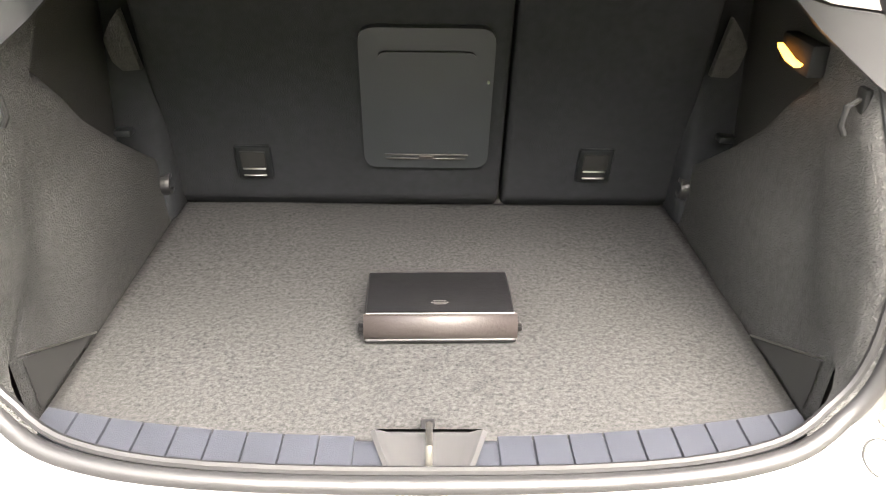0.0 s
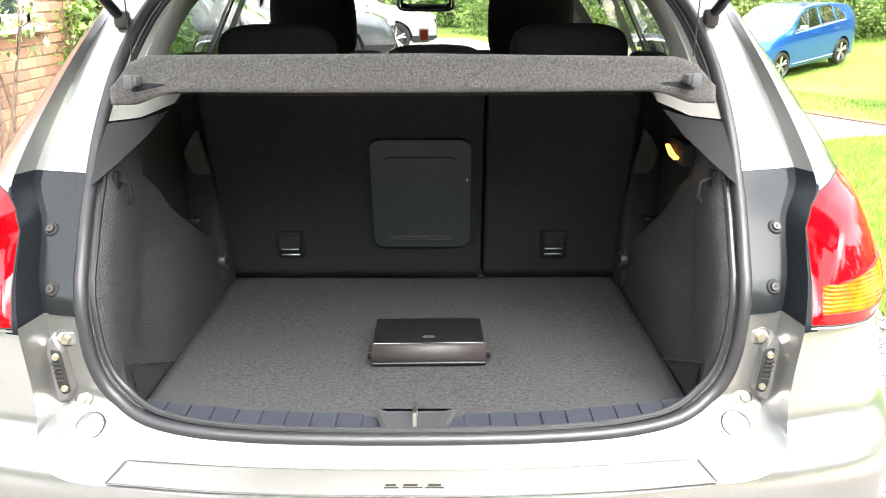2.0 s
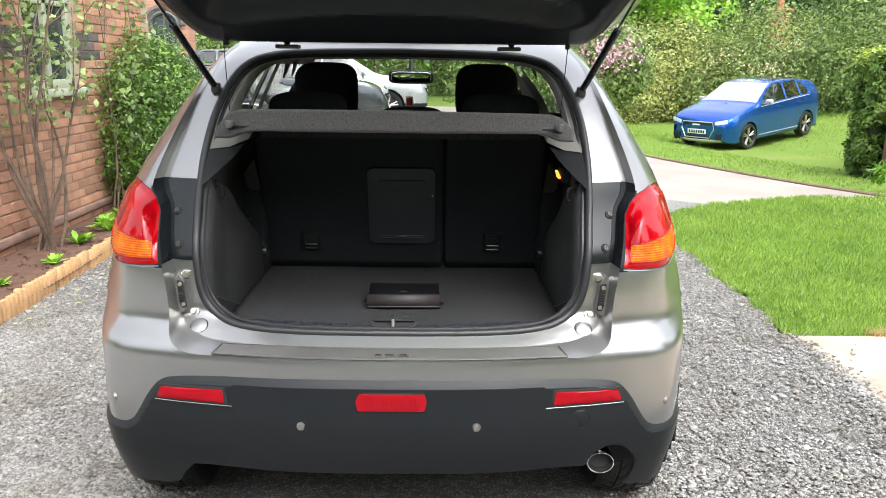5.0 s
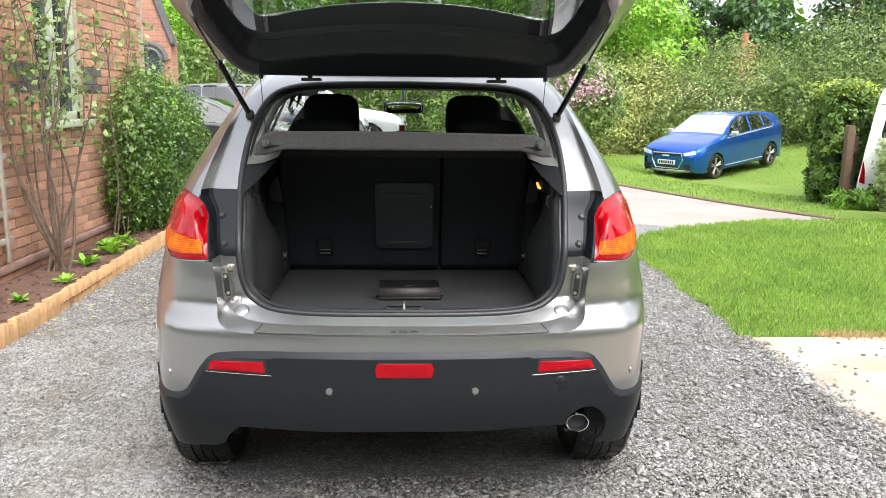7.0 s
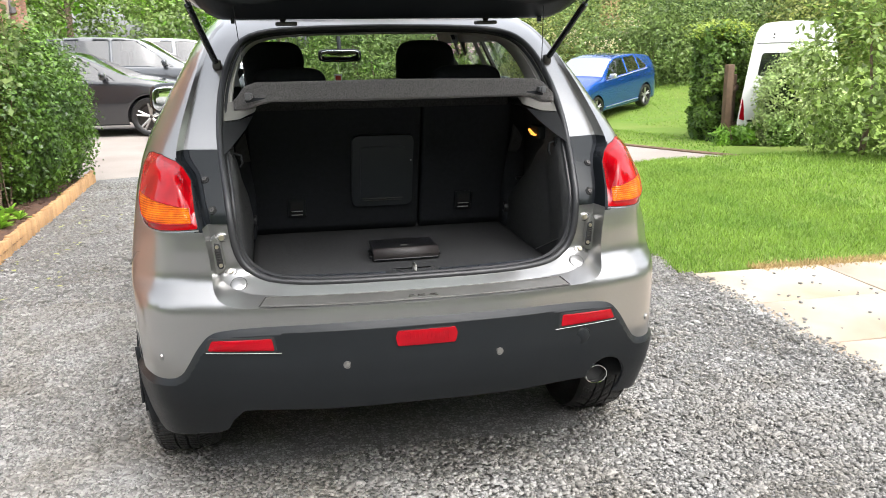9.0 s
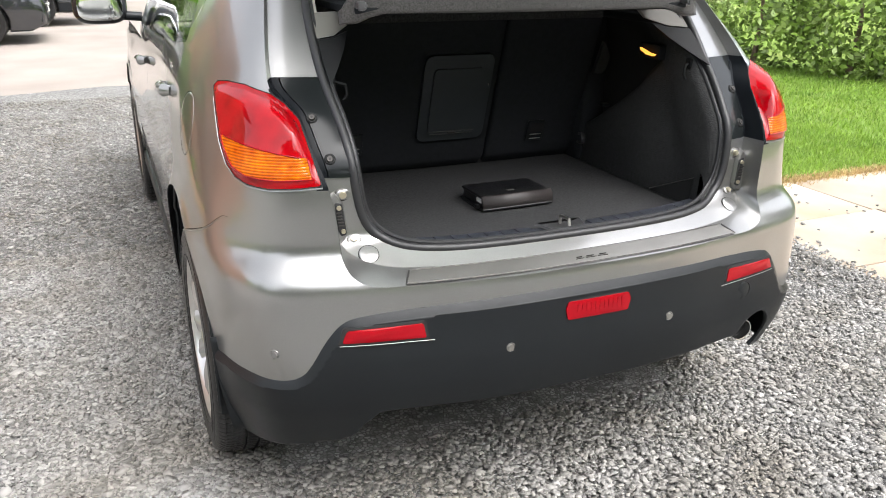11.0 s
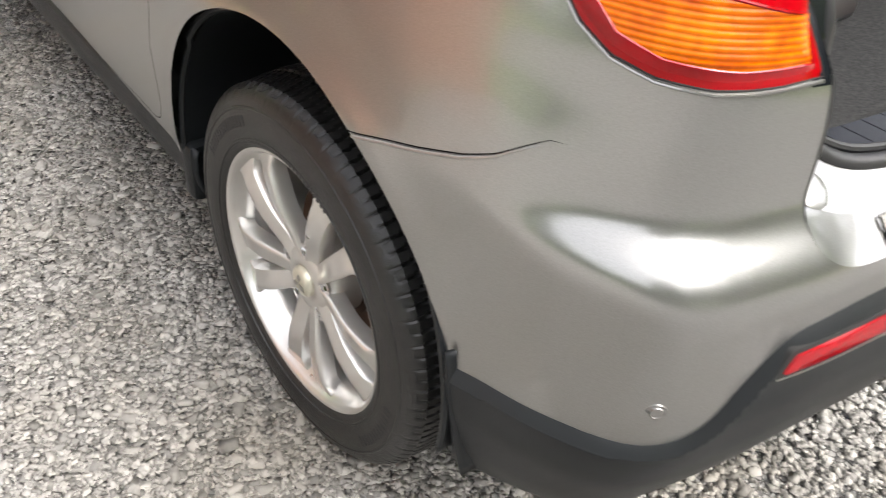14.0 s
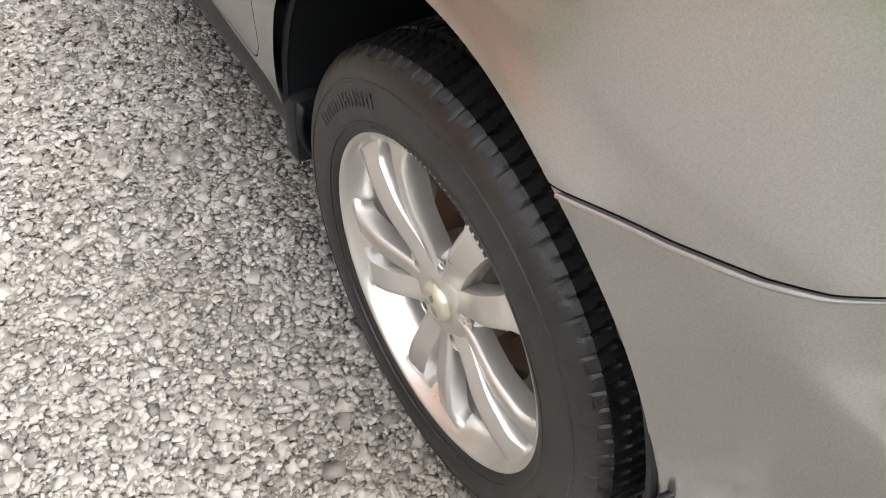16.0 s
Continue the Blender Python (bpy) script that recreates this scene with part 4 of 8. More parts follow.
# ---- wheels ----
def tyre_geo(n=648):
    """A road tyre: plain sidewall, notched shoulder, four ribs cut across by slanted sipes."""
    prof = [(0.226, -0.012), (0.233, 0.002), (0.242, 0.009), (0.2485, 0.0105), (0.2495, 0.0125), (0.2525, 0.0128), (0.2535, 0.0117), (0.262, 0.0135), (0.285, 0.014), (0.300, 0.0115), (0.3015, 0.0128), (0.3035, 0.0124), (0.305, 0.0108), (0.312, 0.0092), (0.319, 0.0068), (0.324, 0.0035), (0.328, 0.0002), (0.3315, -0.0035), (0.3345, -0.0080), (0.3370, -0.0130)]
    ribs = [(-0.0150, -0.062), (-0.0700, -0.0975), (-0.1055, -0.133), (-0.141, -0.180)]
    crown_r = lambda h: 0.3435 - 1.05 * abs(h + 0.0985) ** 2 * (1 + 3.2 * abs(h + 0.0985))
    for k, (a, b) in enumerate(ribs):
        if k:
            prof += [(0.3345, a + 0.0008)]
        for q in np.linspace(0, 1, 8 if k in (0, 3) else 5):
            h = a + (b - a) * q
            prof.append((crown_r(h), h))
        if k < 3:
            prof += [(0.3345, b - 0.0008)]
    prof += [(0.325, -0.196), (0.285, -0.206), (0.240, -0.198), (0.224, -0.180)]
    V, Fc = [], []
    for r, h in prof:
        for j in range(n):
            t = 2 * math.pi * j / n
            q = r
            if h < -0.0145 and h > -0.181 and r > 0.3349:
                slant = int(round(-h * 75)) if h > -0.064 or h < -0.14 else int(round(h * 110))
                step = (j + slant) % 6
                q = r - (0.0065 if step == 0 else 0.0012 if step == 3 and -0.05 < h < -0.03 else 0.0)
            elif 0.3310 < r and h > -0.0145:
                q = r - (0.0022 if (j + 2) % 12 in (0, 6) or (j % 12 < 5 and h > -0.0045) else 0.0)
            elif 0.318 < r and h > -0.0145:
                q = r - (0.0014 if (j + 2) % 12 == 0 else 0.0)
            V.append((h, q * math.cos(t), q * math.sin(t)))
    for i in range(len(prof) - 1):
        for j in range(n):
            Fc.append((i * n + j, (i + 1) * n + j, (i + 1) * n + (j + 1) % n, i * n + (j + 1) % n))
    return V, Fc


def spoke(angle, side):
    """One deep blade of a twin spoke, softly rounded across, flaring into the rim; its edge beside the slot stands prouder."""
    V, Fc, rows = [], [], 22
    section = [(-0.54, -0.030), (-0.50, -0.016), (-0.485, -0.0095), (-0.44, -0.0052), (-0.30, -0.0040), (0.0, -0.0022), (0.26, 0.0004), (0.40, 0.0012), (0.465, -0.0006), (0.495, -0.0062), (0.50, -0.014), (0.52, -0.030)]
    m = len(section)
    for i in range(rows):
        q = i / (rows - 1)
        r = 0.036 + q * 0.190
        w = 0.033 + 0.012 * q + 0.030 * float(smooth(0.84, 1.0, q))
        front = -0.0165 + 0.0150 * float(smooth(0.05, 0.62, q)) - 0.0075 * float(smooth(0.78, 1.0, q))
        a = angle + side * radians(1.6) * (1 - q)
        for b, h in section:
            off = -side * b * w
            V.append((front + h, -math.sin(a) * r + math.cos(a) * off, math.cos(a) * r + math.sin(a) * off))
    for i in range(rows - 1):
        for j in range(m - 1):
            f = (i * m + j, i * m + j + 1, (i + 1) * m + j + 1, (i + 1) * m + j)
            Fc.append(f if side < 0 else tuple(reversed(f)))
    return V, Fc


TYRE_ME = mesh_of("tyre", tyre_geo(), TYRE, 30)
TYRE_LIGHT = mesh_of("tyre", tyre_geo(216), TYRE, 30)
RIM_ME = mesh_of("rim", lathe([(0.2370, -0.006), (0.2385, 0.0012), (0.2360, 0.0048), (0.2325, 0.0045), (0.2290, 0.0018), (0.2255, -0.0050), (0.221, -0.0130), (0.2145, -0.0205), (0.209, -0.030), (0.204, -0.055), (0.198, -0.11), (0.205, -0.165), (0.223, -0.185)], 96), ALLOY, 35)
spokes = []
for k in range(5):
    c0 = radians(31 + 72 * k)
    spokes.append(mesh_of("spoke", spoke(c0 - radians(11.5), -1), ALLOY, 50))
    spokes.append(mesh_of("spoke", spoke(c0 + radians(11.5), 1), ALLOY, 50))
HUB_ME = mesh_of("hub", lathe([(0.0, -0.016), (0.030, -0.016), (0.033, -0.0135), (0.040, -0.0140), (0.056, -0.0185), (0.070, -0.026), (0.077, -0.040), (0.078, -0.08), (0, -0.08)], 60), ALLOY, 50)
CAP_ME = mesh_of("centre_cap", lathe([(0.0, -0.0035), (0.018, -0.0045), (0.0255, -0.0070), (0.0285, -0.0115), (0.0290, -0.020)], 40), CAPSILVER, 40)
BADGE_ME = mesh_of("cap_emblem", joined(*[moved(prism([(0.0, 0.002), (0.0052, 0.0105), (0.0, 0.019), (-0.0052, 0.0105)], lambda a, b, d: (-0.0036 + d, a, b), 0.0013), Matrix.Rotation(radians(120 * q), 4, "X")) for q in range(3)]), STEEL, 30)
nut_g = lathe([(0, 0.003), (0.0075, 0.003), (0.0095, 0.000), (0.0098, -0.02)], 6)
NUT_ME = mesh_of("wheel_nut", nut_g, CHROME, 30)
POCKET_ME = mesh_of("nut_pocket", lathe([(0.0185, 0.0012), (0.0180, -0.0002), (0.0150, -0.0010), (0.0125, -0.006), (0, -0.007)], 24), ALLOY, 30)
DISC_ME = mesh_of("brake_disc", lathe([(0.0, -0.085), (0.09, -0.085), (0.092, -0.10), (0.145, -0.10), (0.147, -0.104), (0.147, -0.122), (0, -0.122)], 48), RUST, 30)
CALIPER_ME = mesh_of("brake_caliper", box((-0.105, -0.075, 0.115), (0.06, 0.10, 0.06), 0.012), DARKMETAL, 30)
VALVE_ME = mesh_of("valve", tube([(-0.030, 0.160, 0.090), (-0.012, 0.148, 0.084), (-0.004, 0.143, 0.081)], [0.0055, 0.005, 0.004], 8), RUBBER, 40)


def letter_bars():
    """Raised bars on the sidewall where its lettering stands."""
    out = []
    for start, count, r, hgt in ((-62, 8, 0.281, 0.0185), (98, 7, 0.281, 0.0185)):
        for i in range(count):
            a = radians(start + i * 4.9)
            m = Matrix.Rotation(a, 4, "X") @ Matrix.Translation((0.0146, 0, r))
            for dy in (-0.0062, 0.0062):
                out.append(moved(box((0, dy, 0), (0.0010, 0.0030, hgt), 0.0004, 1), m))
            out.append(moved(box((0, 0, hgt * (0.30 if i % 2 else -0.05)), (0.0010, 0.010, 0.0028), 0.0004, 1), m))
    for i in range(26):
        a = radians(-30 + i * 2.2)
        m = Matrix.Rotation(a, 4, "X") @ Matrix.Translation((0.0128, 0, 0.2475))
        out.append(moved(box((0, 0, 0), (0.0012, 0.006, 0.004), 0.0004, 1), m))
    return joined(*out)


MARK_ME = mesh_of("sidewall_marking", letter_bars(), mat("worn_tyre_marking", (0.024, 0.0238, 0.0235), 0.5, vary=0.5, scale=30), 30)


def under(me, parent, label="", loc=(0, 0, 0)):
    ob = new(me.name, me)
    ob.parent = parent
    ob.location = loc
    return tagged(ob, label)


def make_wheel(side, wy):
    w = new("wheel")
    w.parent = car
    w.empty_display_size = 0.1
    tagged(w, "silver twin-spoke alloy wheel with black tyre")
    ty = under(TYRE_ME if side < 0 and wy < 1 else TYRE_LIGHT, w, "worn black road tyre")
    tagged(under(MARK_ME, ty), kind="stuff")
    rim = under(RIM_ME, w, "silver alloy rim with scuffs")
    for me in spokes:
        under(me, rim)
    for me, lb in ((HUB_ME, ""), (CAP_ME, "yellowed centre cap"), (BADGE_ME, "plain silver emblem shape"), (VALVE_ME, "")):
        under(me, rim, lb)
    for k in range(5):
        a = radians(-77 + 72 * k)
        loc = (-0.0195, -math.sin(a) * 0.0571, math.cos(a) * 0.0571)
        under(POCKET_ME, rim, "", loc)
        under(NUT_ME, rim, "", loc)
    under(DISC_ME, w, "rusty brown brake disc")
    under(CALIPER_ME, w)
    w.matrix_basis = Matrix.Translation((side * 0.858, wy, WHEEL_Z)) @ (Matrix.Diagonal((side, 1, 1, 1)) if side > 0 else Matrix.Diagonal((-1, 1, 1, 1)))


for side in (-1, 1):
    for wy in (WHEEL_Y, WHEEL_Y + BASE):
        make_wheel(side, wy)


# ---- fittings on the rear skin ----
def on_skin(pts, out, depth, y_of):
    """A plate over an outline in the rear view, following the skin."""
    k = len(pts)
    V = [(x, y_of(x, z) - out, z) for x, z in pts] + [(x, y_of(x, z) - out + depth, z) for x, z in pts]
    cx, cz = sum(p[0] for p in pts) / k, sum(p[1] for p in pts) / k
    inner = [(cx + (x - cx) * 0.82, cz + (z - cz) * 0.82) for x, z in pts]
    V += [(x, y_of(x, z) - out - 0.0015, z) for x, z in inner]
    Fc = [(i, (i + 1) % k, (i + 1) % k + k, i + k) for i in range(k)]
    Fc += [(2 * k + i, 2 * k + (i + 1) % k, (i + 1) % k, i) for i in range(k)] + [tuple(reversed(range(2 * k, 3 * k)))]
    return V, Fc


def rounded(pts, r=0.006, n=3):
    out, k = [], len(pts)
    for i in range(k):
        p, a, b = np.array(pts[i], float), np.array(pts[i - 1], float), np.array(pts[(i + 1) % k], float)
        u, w = (a - p) / np.linalg.norm(a - p), (b - p) / np.linalg.norm(b - p)
        for j in range(n + 1):
            t = j / n
            out.append(tuple((1 - t) ** 2 * (p + u * r) + 2 * t * (1 - t) * p + t * t * (p + w * r)))
    return out


def dense(pts, step=0.02):
    out = []
    for (ax, az), (bx, bz) in zip(pts, pts[1:] + pts[:1]):
        n = max(1, int(math.hypot(bx - ax, bz - az) / step))
        out += [(ax + (bx - ax) * i / n, az + (bz - az) * i / n) for i in range(n)]
    return out


bump_y = lambda x, z: skin_y(x, z) - 0.010
for side in (1, -1):
    ref = [(side * x, z) for x, z in ((0.606, 0.610), (0.437, 0.613), (0.431, 0.578), (0.618, 0.581))]
    bez = [(side * x, z) for x, z in ((0.613, 0.6165), (0.430, 0.6195), (0.424, 0.5725), (0.628, 0.5755))]
    order = (lambda q: q) if side < 0 else (lambda q: list(reversed(q)))
    part("reflector_recess", on_skin(order(dense(rounded(bez, 0.008))), 0.0022, 0.010, bump_y), GAP, bumper)
    part("reflector", on_skin(order(dense(rounded(ref, 0.006))), 0.0050, 0.012, bump_y), REDREF, bumper, "bright red plastic reflector", sharp=60)
    edge = [(side * (0.412 + 0.212 * t), 0.5705 + 0.004 * t) for t in np.linspace(0, 1, 12)]
    part("reflector_trim", tube([(x, bump_y(x, z) - 0.004, z) for x, z in edge], 0.0010, 6), STEEL, bumper, "bright lower edge")
    for sx, sz, yy in ((0.228, 0.527, bump_y), (0.757, 0.552, skin_y)):
        s_y = yy(sx, sz)
        t = 0.0 if sx < 0.5 else radians(42) * side
        m = Matrix.Translation((side * sx, s_y, sz)) @ Matrix.Rotation(t, 4, "Z") @ Matrix.Rotation(radians(-90), 4, "Z")
        part("parking_sensor", moved(lathe([(0, 0.0035), (0.0075, 0.0033), (0.0085, 0.001), (0.0095, 0.0022), (0.0115, 0.002), (0.012, -0.003)], 24), m), STEEL if sx < 0.5 else PAINT, bumper, "round parking sensor")
fog = [(-0.078, 0.618), (-0.086, 0.600), (-0.080, 0.573), (0.0915, 0.573), (0.0985, 0.600), (0.0925, 0.618)]
part("fog_lamp_frame", on_skin(list(dense(rounded([(x * 1.06, 0.596 + (z - 0.596) * 1.22) for x, z in fog], 0.012))), 0.001, 0.012, bump_y), GAP, bumper)
part("fog_lamp", on_skin(list(dense(rounded(fog, 0.005))), 0.005, 0.014, bump_y), REDREF, bumper, "red rear fog lamp", sharp=60)
part("fog_lamp_ribs", joined(*[box((-0.055 + 0.0125 * i, bump_y(0, 0.6) - 0.0054, 0.597), (0.0016, 0.003, 0.030), 0.0006, 1) for i in range(11)]), REDREF, bumper)
m = Matrix.Translation((0.505, bump_y(0.505, 0.535), 0.535)) @ Matrix.Rotation(radians(-84), 4, "Z")
part("tow_eye_cover", moved(lathe([(0, 0.002), (0.023, 0.002), (0.0255, 0.0), (0.027, -0.002), (0.0275, 0.0012), (0.029, 0.0008), (0.030, -0.003)], 28), m), BLACKPL, bumper, "round black tow eye cover")
# scuff plate on the bumper's top
plate = sheet(lambda u, v: ((2 * u - 1) * (0.44 + 0.03 * (1 - v)), channel_y((2 * u - 1) * 0.44, 0.700 + 0.016 * v) - 0.0018, 0.7000 + 0.016 * v + 0.0016), 40, 4)
part("scuff_plate", plate, PLATE, bumper, "brushed steel scuff plate")
for x0, x1, x2 in ((-0.040, -0.018, -0.030), (-0.012, 0.018, 0.0), (0.022, 0.050, 0.036)):
    yq = channel_y(0.0, 0.708) - 0.0048
    part("plate_marking", joined(box(((x0 + x1) / 2, yq - 0.0030, 0.7075), (x1 - x0, 0.0012, 0.0024), 0, 1), box((x2, yq - 0.0005, 0.7110), ((x1 - x0) * 0.7, 0.0012, 0.0024), 0, 1)), DARKMETAL, bumper, "dark etched bars")
for hw, zz in ((0.468, 0.7008), (0.446, 0.7168)):
    part("scuff_plate_edge", tube([(x, channel_y(x * 0.94, zz) - 0.0022, zz + 0.0018) for x in np.linspace(-hw, hw, 40)], 0.0009, 5), DARKMETAL, bumper)
for s_ in (-1, 1):
    part("scuff_plate_end", tube([(s_ * 0.467, channel_y(0.45, 0.701) - 0.004, 0.702), (s_ * 0.447, channel_y(0.44, 0.716) - 0.004, 0.7185)], 0.002, 6), DARKMETAL, bumper)

# jamb furniture on both sides
for side in (1, -1):
    def disc(name, x, z, r, material, label, rise=0.004):
        y = channel_y(x, z)
        nx, nz = (channel_y(x + 0.012, z) - channel_y(x - 0.012, z)) / 0.024, (channel_y(x, z + 0.012) - channel_y(x, z - 0.012)) / 0.024
        nrm = Vector((side * max(-0.5, min(0.5, nx)), -1, max(-0.2, min(1.2, nz)))).normalized()
        m = Matrix.Translation((side * x, y, z)) @ Vector((1, 0, 0)).rotation_difference(nrm).to_matrix().to_4x4()
        prof = [(0, rise), (r * 0.8, rise), (r * 0.95, rise * 0.6), (r, -0.004)]
        part(name, moved(lathe(prof, 22), m), material, car, label)
    # wider dark discs under plug and bolt draw in the shade round them
    disc("plug_shadow", 0.523, 0.7475, 0.0255, GAP, "", 0.0006)
    disc("jamb_plug", 0.523, 0.7475, 0.0232, PAINT, "round painted blanking plug", 0.003)
    disc("bolt_shadow", 0.545, 0.776, 0.0185, DARKMETAL, "", 0.0012)
    disc("bolt_seat", 0.545, 0.776, 0.0150, PAINT, "", 0.0022)
    disc("jamb_bolt", 0.545, 0.776, 0.0088, ZINC, "zinc plated bolt", 0.007)
    order = (lambda q: q) if side < 0 else (lambda q: list(reversed(q)))
    flat_y = lambda x, z: channel_y(0.568, z)
    seat = [(side * x, z) for x, z in ((0.544, 0.893), (0.544, 0.864), (0.574, 0.864), (0.586, 0.878), (0.578, 0.893))]
    # dark plate under the bolt pad, its rim drawn as a line of shade
    part("bolt_shadow", on_skin(order(rounded(seat, 0.008)), 0.0010, 0.006, flat_y), DARKMETAL, car)
    part("bolt_seat", on_skin(order(rounded([(side * (0.564 + (abs(x) - 0.564) * 0.84), 0.8785 + (z - 0.8785) * 0.80) for x, z in seat], 0.007)), 0.0022, 0.006, flat_y), PAINT, car, "painted bolt pad")
    disc("jamb_bolt", 0.5645, 0.878, 0.0088, ZINC, "zinc plated bolt", 0.009)
    for bx, bz in ((0.605, 1.036), (0.585, 0.956)):
        disc("screw_hole", bx, bz, 0.0135, GAP, "black screw recess", 0.0062)
        disc("jamb_screw", bx, bz, 0.0078, DARKMETAL, "round screw head", 0.010)
        disc("screw_socket", bx, bz, 0.0030, GAP, "", 0.0107)
    # buffer seat: a six-sided painted plate with a sloped shoulder and a long dark slot
    hx = [(0.585, 0.888), (0.598, 0.876), (0.601, 0.845), (0.597, 0.797), (0.585, 0.768), (0.566, 0.775), (0.557, 0.795), (0.567, 0.862)]
    lift = lambda kx, kz, y0: [(side * (0.580 + (x - 0.580) * kx), channel_y(0.568, 0.828 + (z - 0.828) * kz) - y0, 0.828 + (z - 0.828) * kz) for x, z in hx]
    rings = [lift(1.0, 1.0, -0.002), lift(0.97, 0.985, 0.0060), lift(0.72, 0.90, 0.0135)]
    kk = len(hx)
    fcs = [(a * kk + i, a * kk + (i + 1) % kk, (a + 1) * kk + (i + 1) % kk, (a + 1) * kk + i) for a in range(2) for i in range(kk)] + [tuple(range(2 * kk, 3 * kk))]
    plate_g = ([p for r in rings for p in r], [tuple(reversed(f)) if side > 0 else f for f in fcs])
    part("buffer_plate", plate_g, PAINT, car, "raised painted buffer seat", sharp=15)
    slope = lambda x, z: channel_y(0.568, z) - 0.0135
    bs = [(side * x, z) for x, z in ((0.571, 0.862), (0.588, 0.866), (0.583, 0.800), (0.576, 0.786), (0.563, 0.790))]
    part("rubber_buffer", on_skin(order(rounded(bs, 0.005)), 0.0016, 0.006, slope), RUBBER, car, "black rubber tailgate buffer", sharp=25)
    for q in range(5):
        part("buffer_rib", box((side * (0.5755 + 0.0014 * q), channel_y(0.568, 0.825) - 0.0165, 0.812 + 0.0075 * q), (0.013, 0.006, 0.0034), 0.0012), DARKMETAL, car)
    for bx, bz in ((0.5795, 0.8535), (0.5715, 0.7985)):
        y = channel_y(0.568, bz) - 0.0175
        part("buffer_bolt", moved(lathe([(0, 0.003), (0.005, 0.003), (0.006, -0.002)], 12), Matrix.Translation((side * bx, y, bz)) @ Matrix.Rotation(radians(-90), 4, "Z")), ZINC, car)

# rubber seal round the opening
loop = [(float(x), channel_y(float(x), float(z)) + 0.004, float(z)) for x, z in OPENING[::2]]
part("weatherstrip", tube(loop, 0.0115, 10, True), RUBBER, car, "thick black rubber door seal")
part("weatherstrip_lip", tube([(x * 0.972, y + 0.012, 1.11 + (z - 1.11) * 0.972) for x, y, z in loop], 0.006, 8, True), RUBBER, car)
k_l = len(loop)
Vj = []
for s, d in ((0.985, 0.004), (0.955, 0.02), (0.94, 0.06), (0.95, 0.17)):
    for x, y, z in loop:
        k = 0.10 + 0.90 * float(smooth(0.755, 0.90, z))
        q = 0.985 - (0.985 - s) * k
        Vj.append((x * q, y + d * k, 1.11 + (z - 1.11) * q))
Fj = [(r * k_l + i, r * k_l + (i + 1) % k_l, (r + 1) * k_l + (i + 1) % k_l, (r + 1) * k_l + i) for r in range(3) for i in range(k_l)]
low_f = [f for f in Fj if max(Vj[i][2] for i in f) < 1.245 and min(Vj[i][2] for i in f) > 0.748 and min(abs(Vj[i][0]) for i in f) > 0.435]
def only(fs):
    used = sorted({j for f in fs for j in f})
    re_ = {j: n for n, j in enumerate(used)}
    return [Vj[j] for j in used], [tuple(re_[j] for j in f) for f in fs]


for side in (1, -1):
    part("opening_trim", only([f for f in low_f if Vj[f[0]][0] * side > 0]), TRIM, car, "charcoal felt trim beside the opening")
part("opening_trim", only([f for f in Fj if max(Vj[i][2] for i in f) >= 1.245]), TRIMGREY, car, "pale grey upper opening trim")

# exhaust and mud flaps
ex = []
for r, h in ((0.036, 0.0), (0.0375, 0.004), (0.0375, 0.02), (0.034, 0.16)):
    ex.append([(0.580 + r * math.cos(a) * 1.03, 0.092 + h, 0.377 + r * 0.86 * math.sin(a)) for a in np.linspace(0, 2 * math.pi, 33)[:-1]])
for r, h in ((0.0335, 0.0005), (0.033, 0.14)):
    ex.append([(0.580 + r * math.cos(a) * 1.03, 0.092 + h, 0.377 + r * 0.86 * math.sin(a)) for a in np.linspace(0, 2 * math.pi, 33)[:-1]])
Ve = [p for row in ex for p in row]
rows_ = [4, 0, 1, 2, 3]
Fe = [(a * 32 + j, a * 32 + (j + 1) % 32, b * 32 + (j + 1) % 32, b * 32 + j) for a, b in zip(rows_, rows_[1:]) for j in range(32)]
Fe += [(5 * 32 + j, 5 * 32 + (j + 1) % 32, 4 * 32 + (j + 1) % 32, 4 * 32 + j) for j in range(32)]
part("exhaust_bore", moved(lathe([(0, 0.0), (0.0325, 0.0), (0.0328, -0.004)], 28), Matrix.Translation((0.580, 0.118, 0.377)) @ Matrix.Rotation(radians(-90), 4, "Z") @ Matrix.Diagonal((1, 1.03, 0.86, 1))), GAP, car)
part("exhaust_tip", (Ve, Fe), CHROME, car, "oval chrome exhaust tip")
part("exhaust_box", joined(tube([(0.58, 0.15, 0.377), (0.56, 0.30, 0.38), (0.45, 0.36, 0.38)], 0.03, 12), box((0.15, 0.42, 0.385), (0.75, 0.2, 0.15), 0.05, 4)), DARKMETAL, car, "dark exhaust silencer")
for side in (1, -1):
    def flap(u, v):
        x = 0.868 + 0.006 * math.sin(v * 3) - 0.19 * u - 0.035 * v
        return (side * x, 0.356 - 0.03 * v - 0.012 * math.sin(u * 3), 0.505 - 0.25 * v + 0.02 * u * v)
    part("mud_flap", sheet(flap, 10, 14), BLACKPL, car, "black plastic mud flap", thick=0.006)
    part("arch_end", box((side * 0.835, 1.135, 0.315), (0.06, 0.05, 0.13), 0.015), BLACKPL, car)

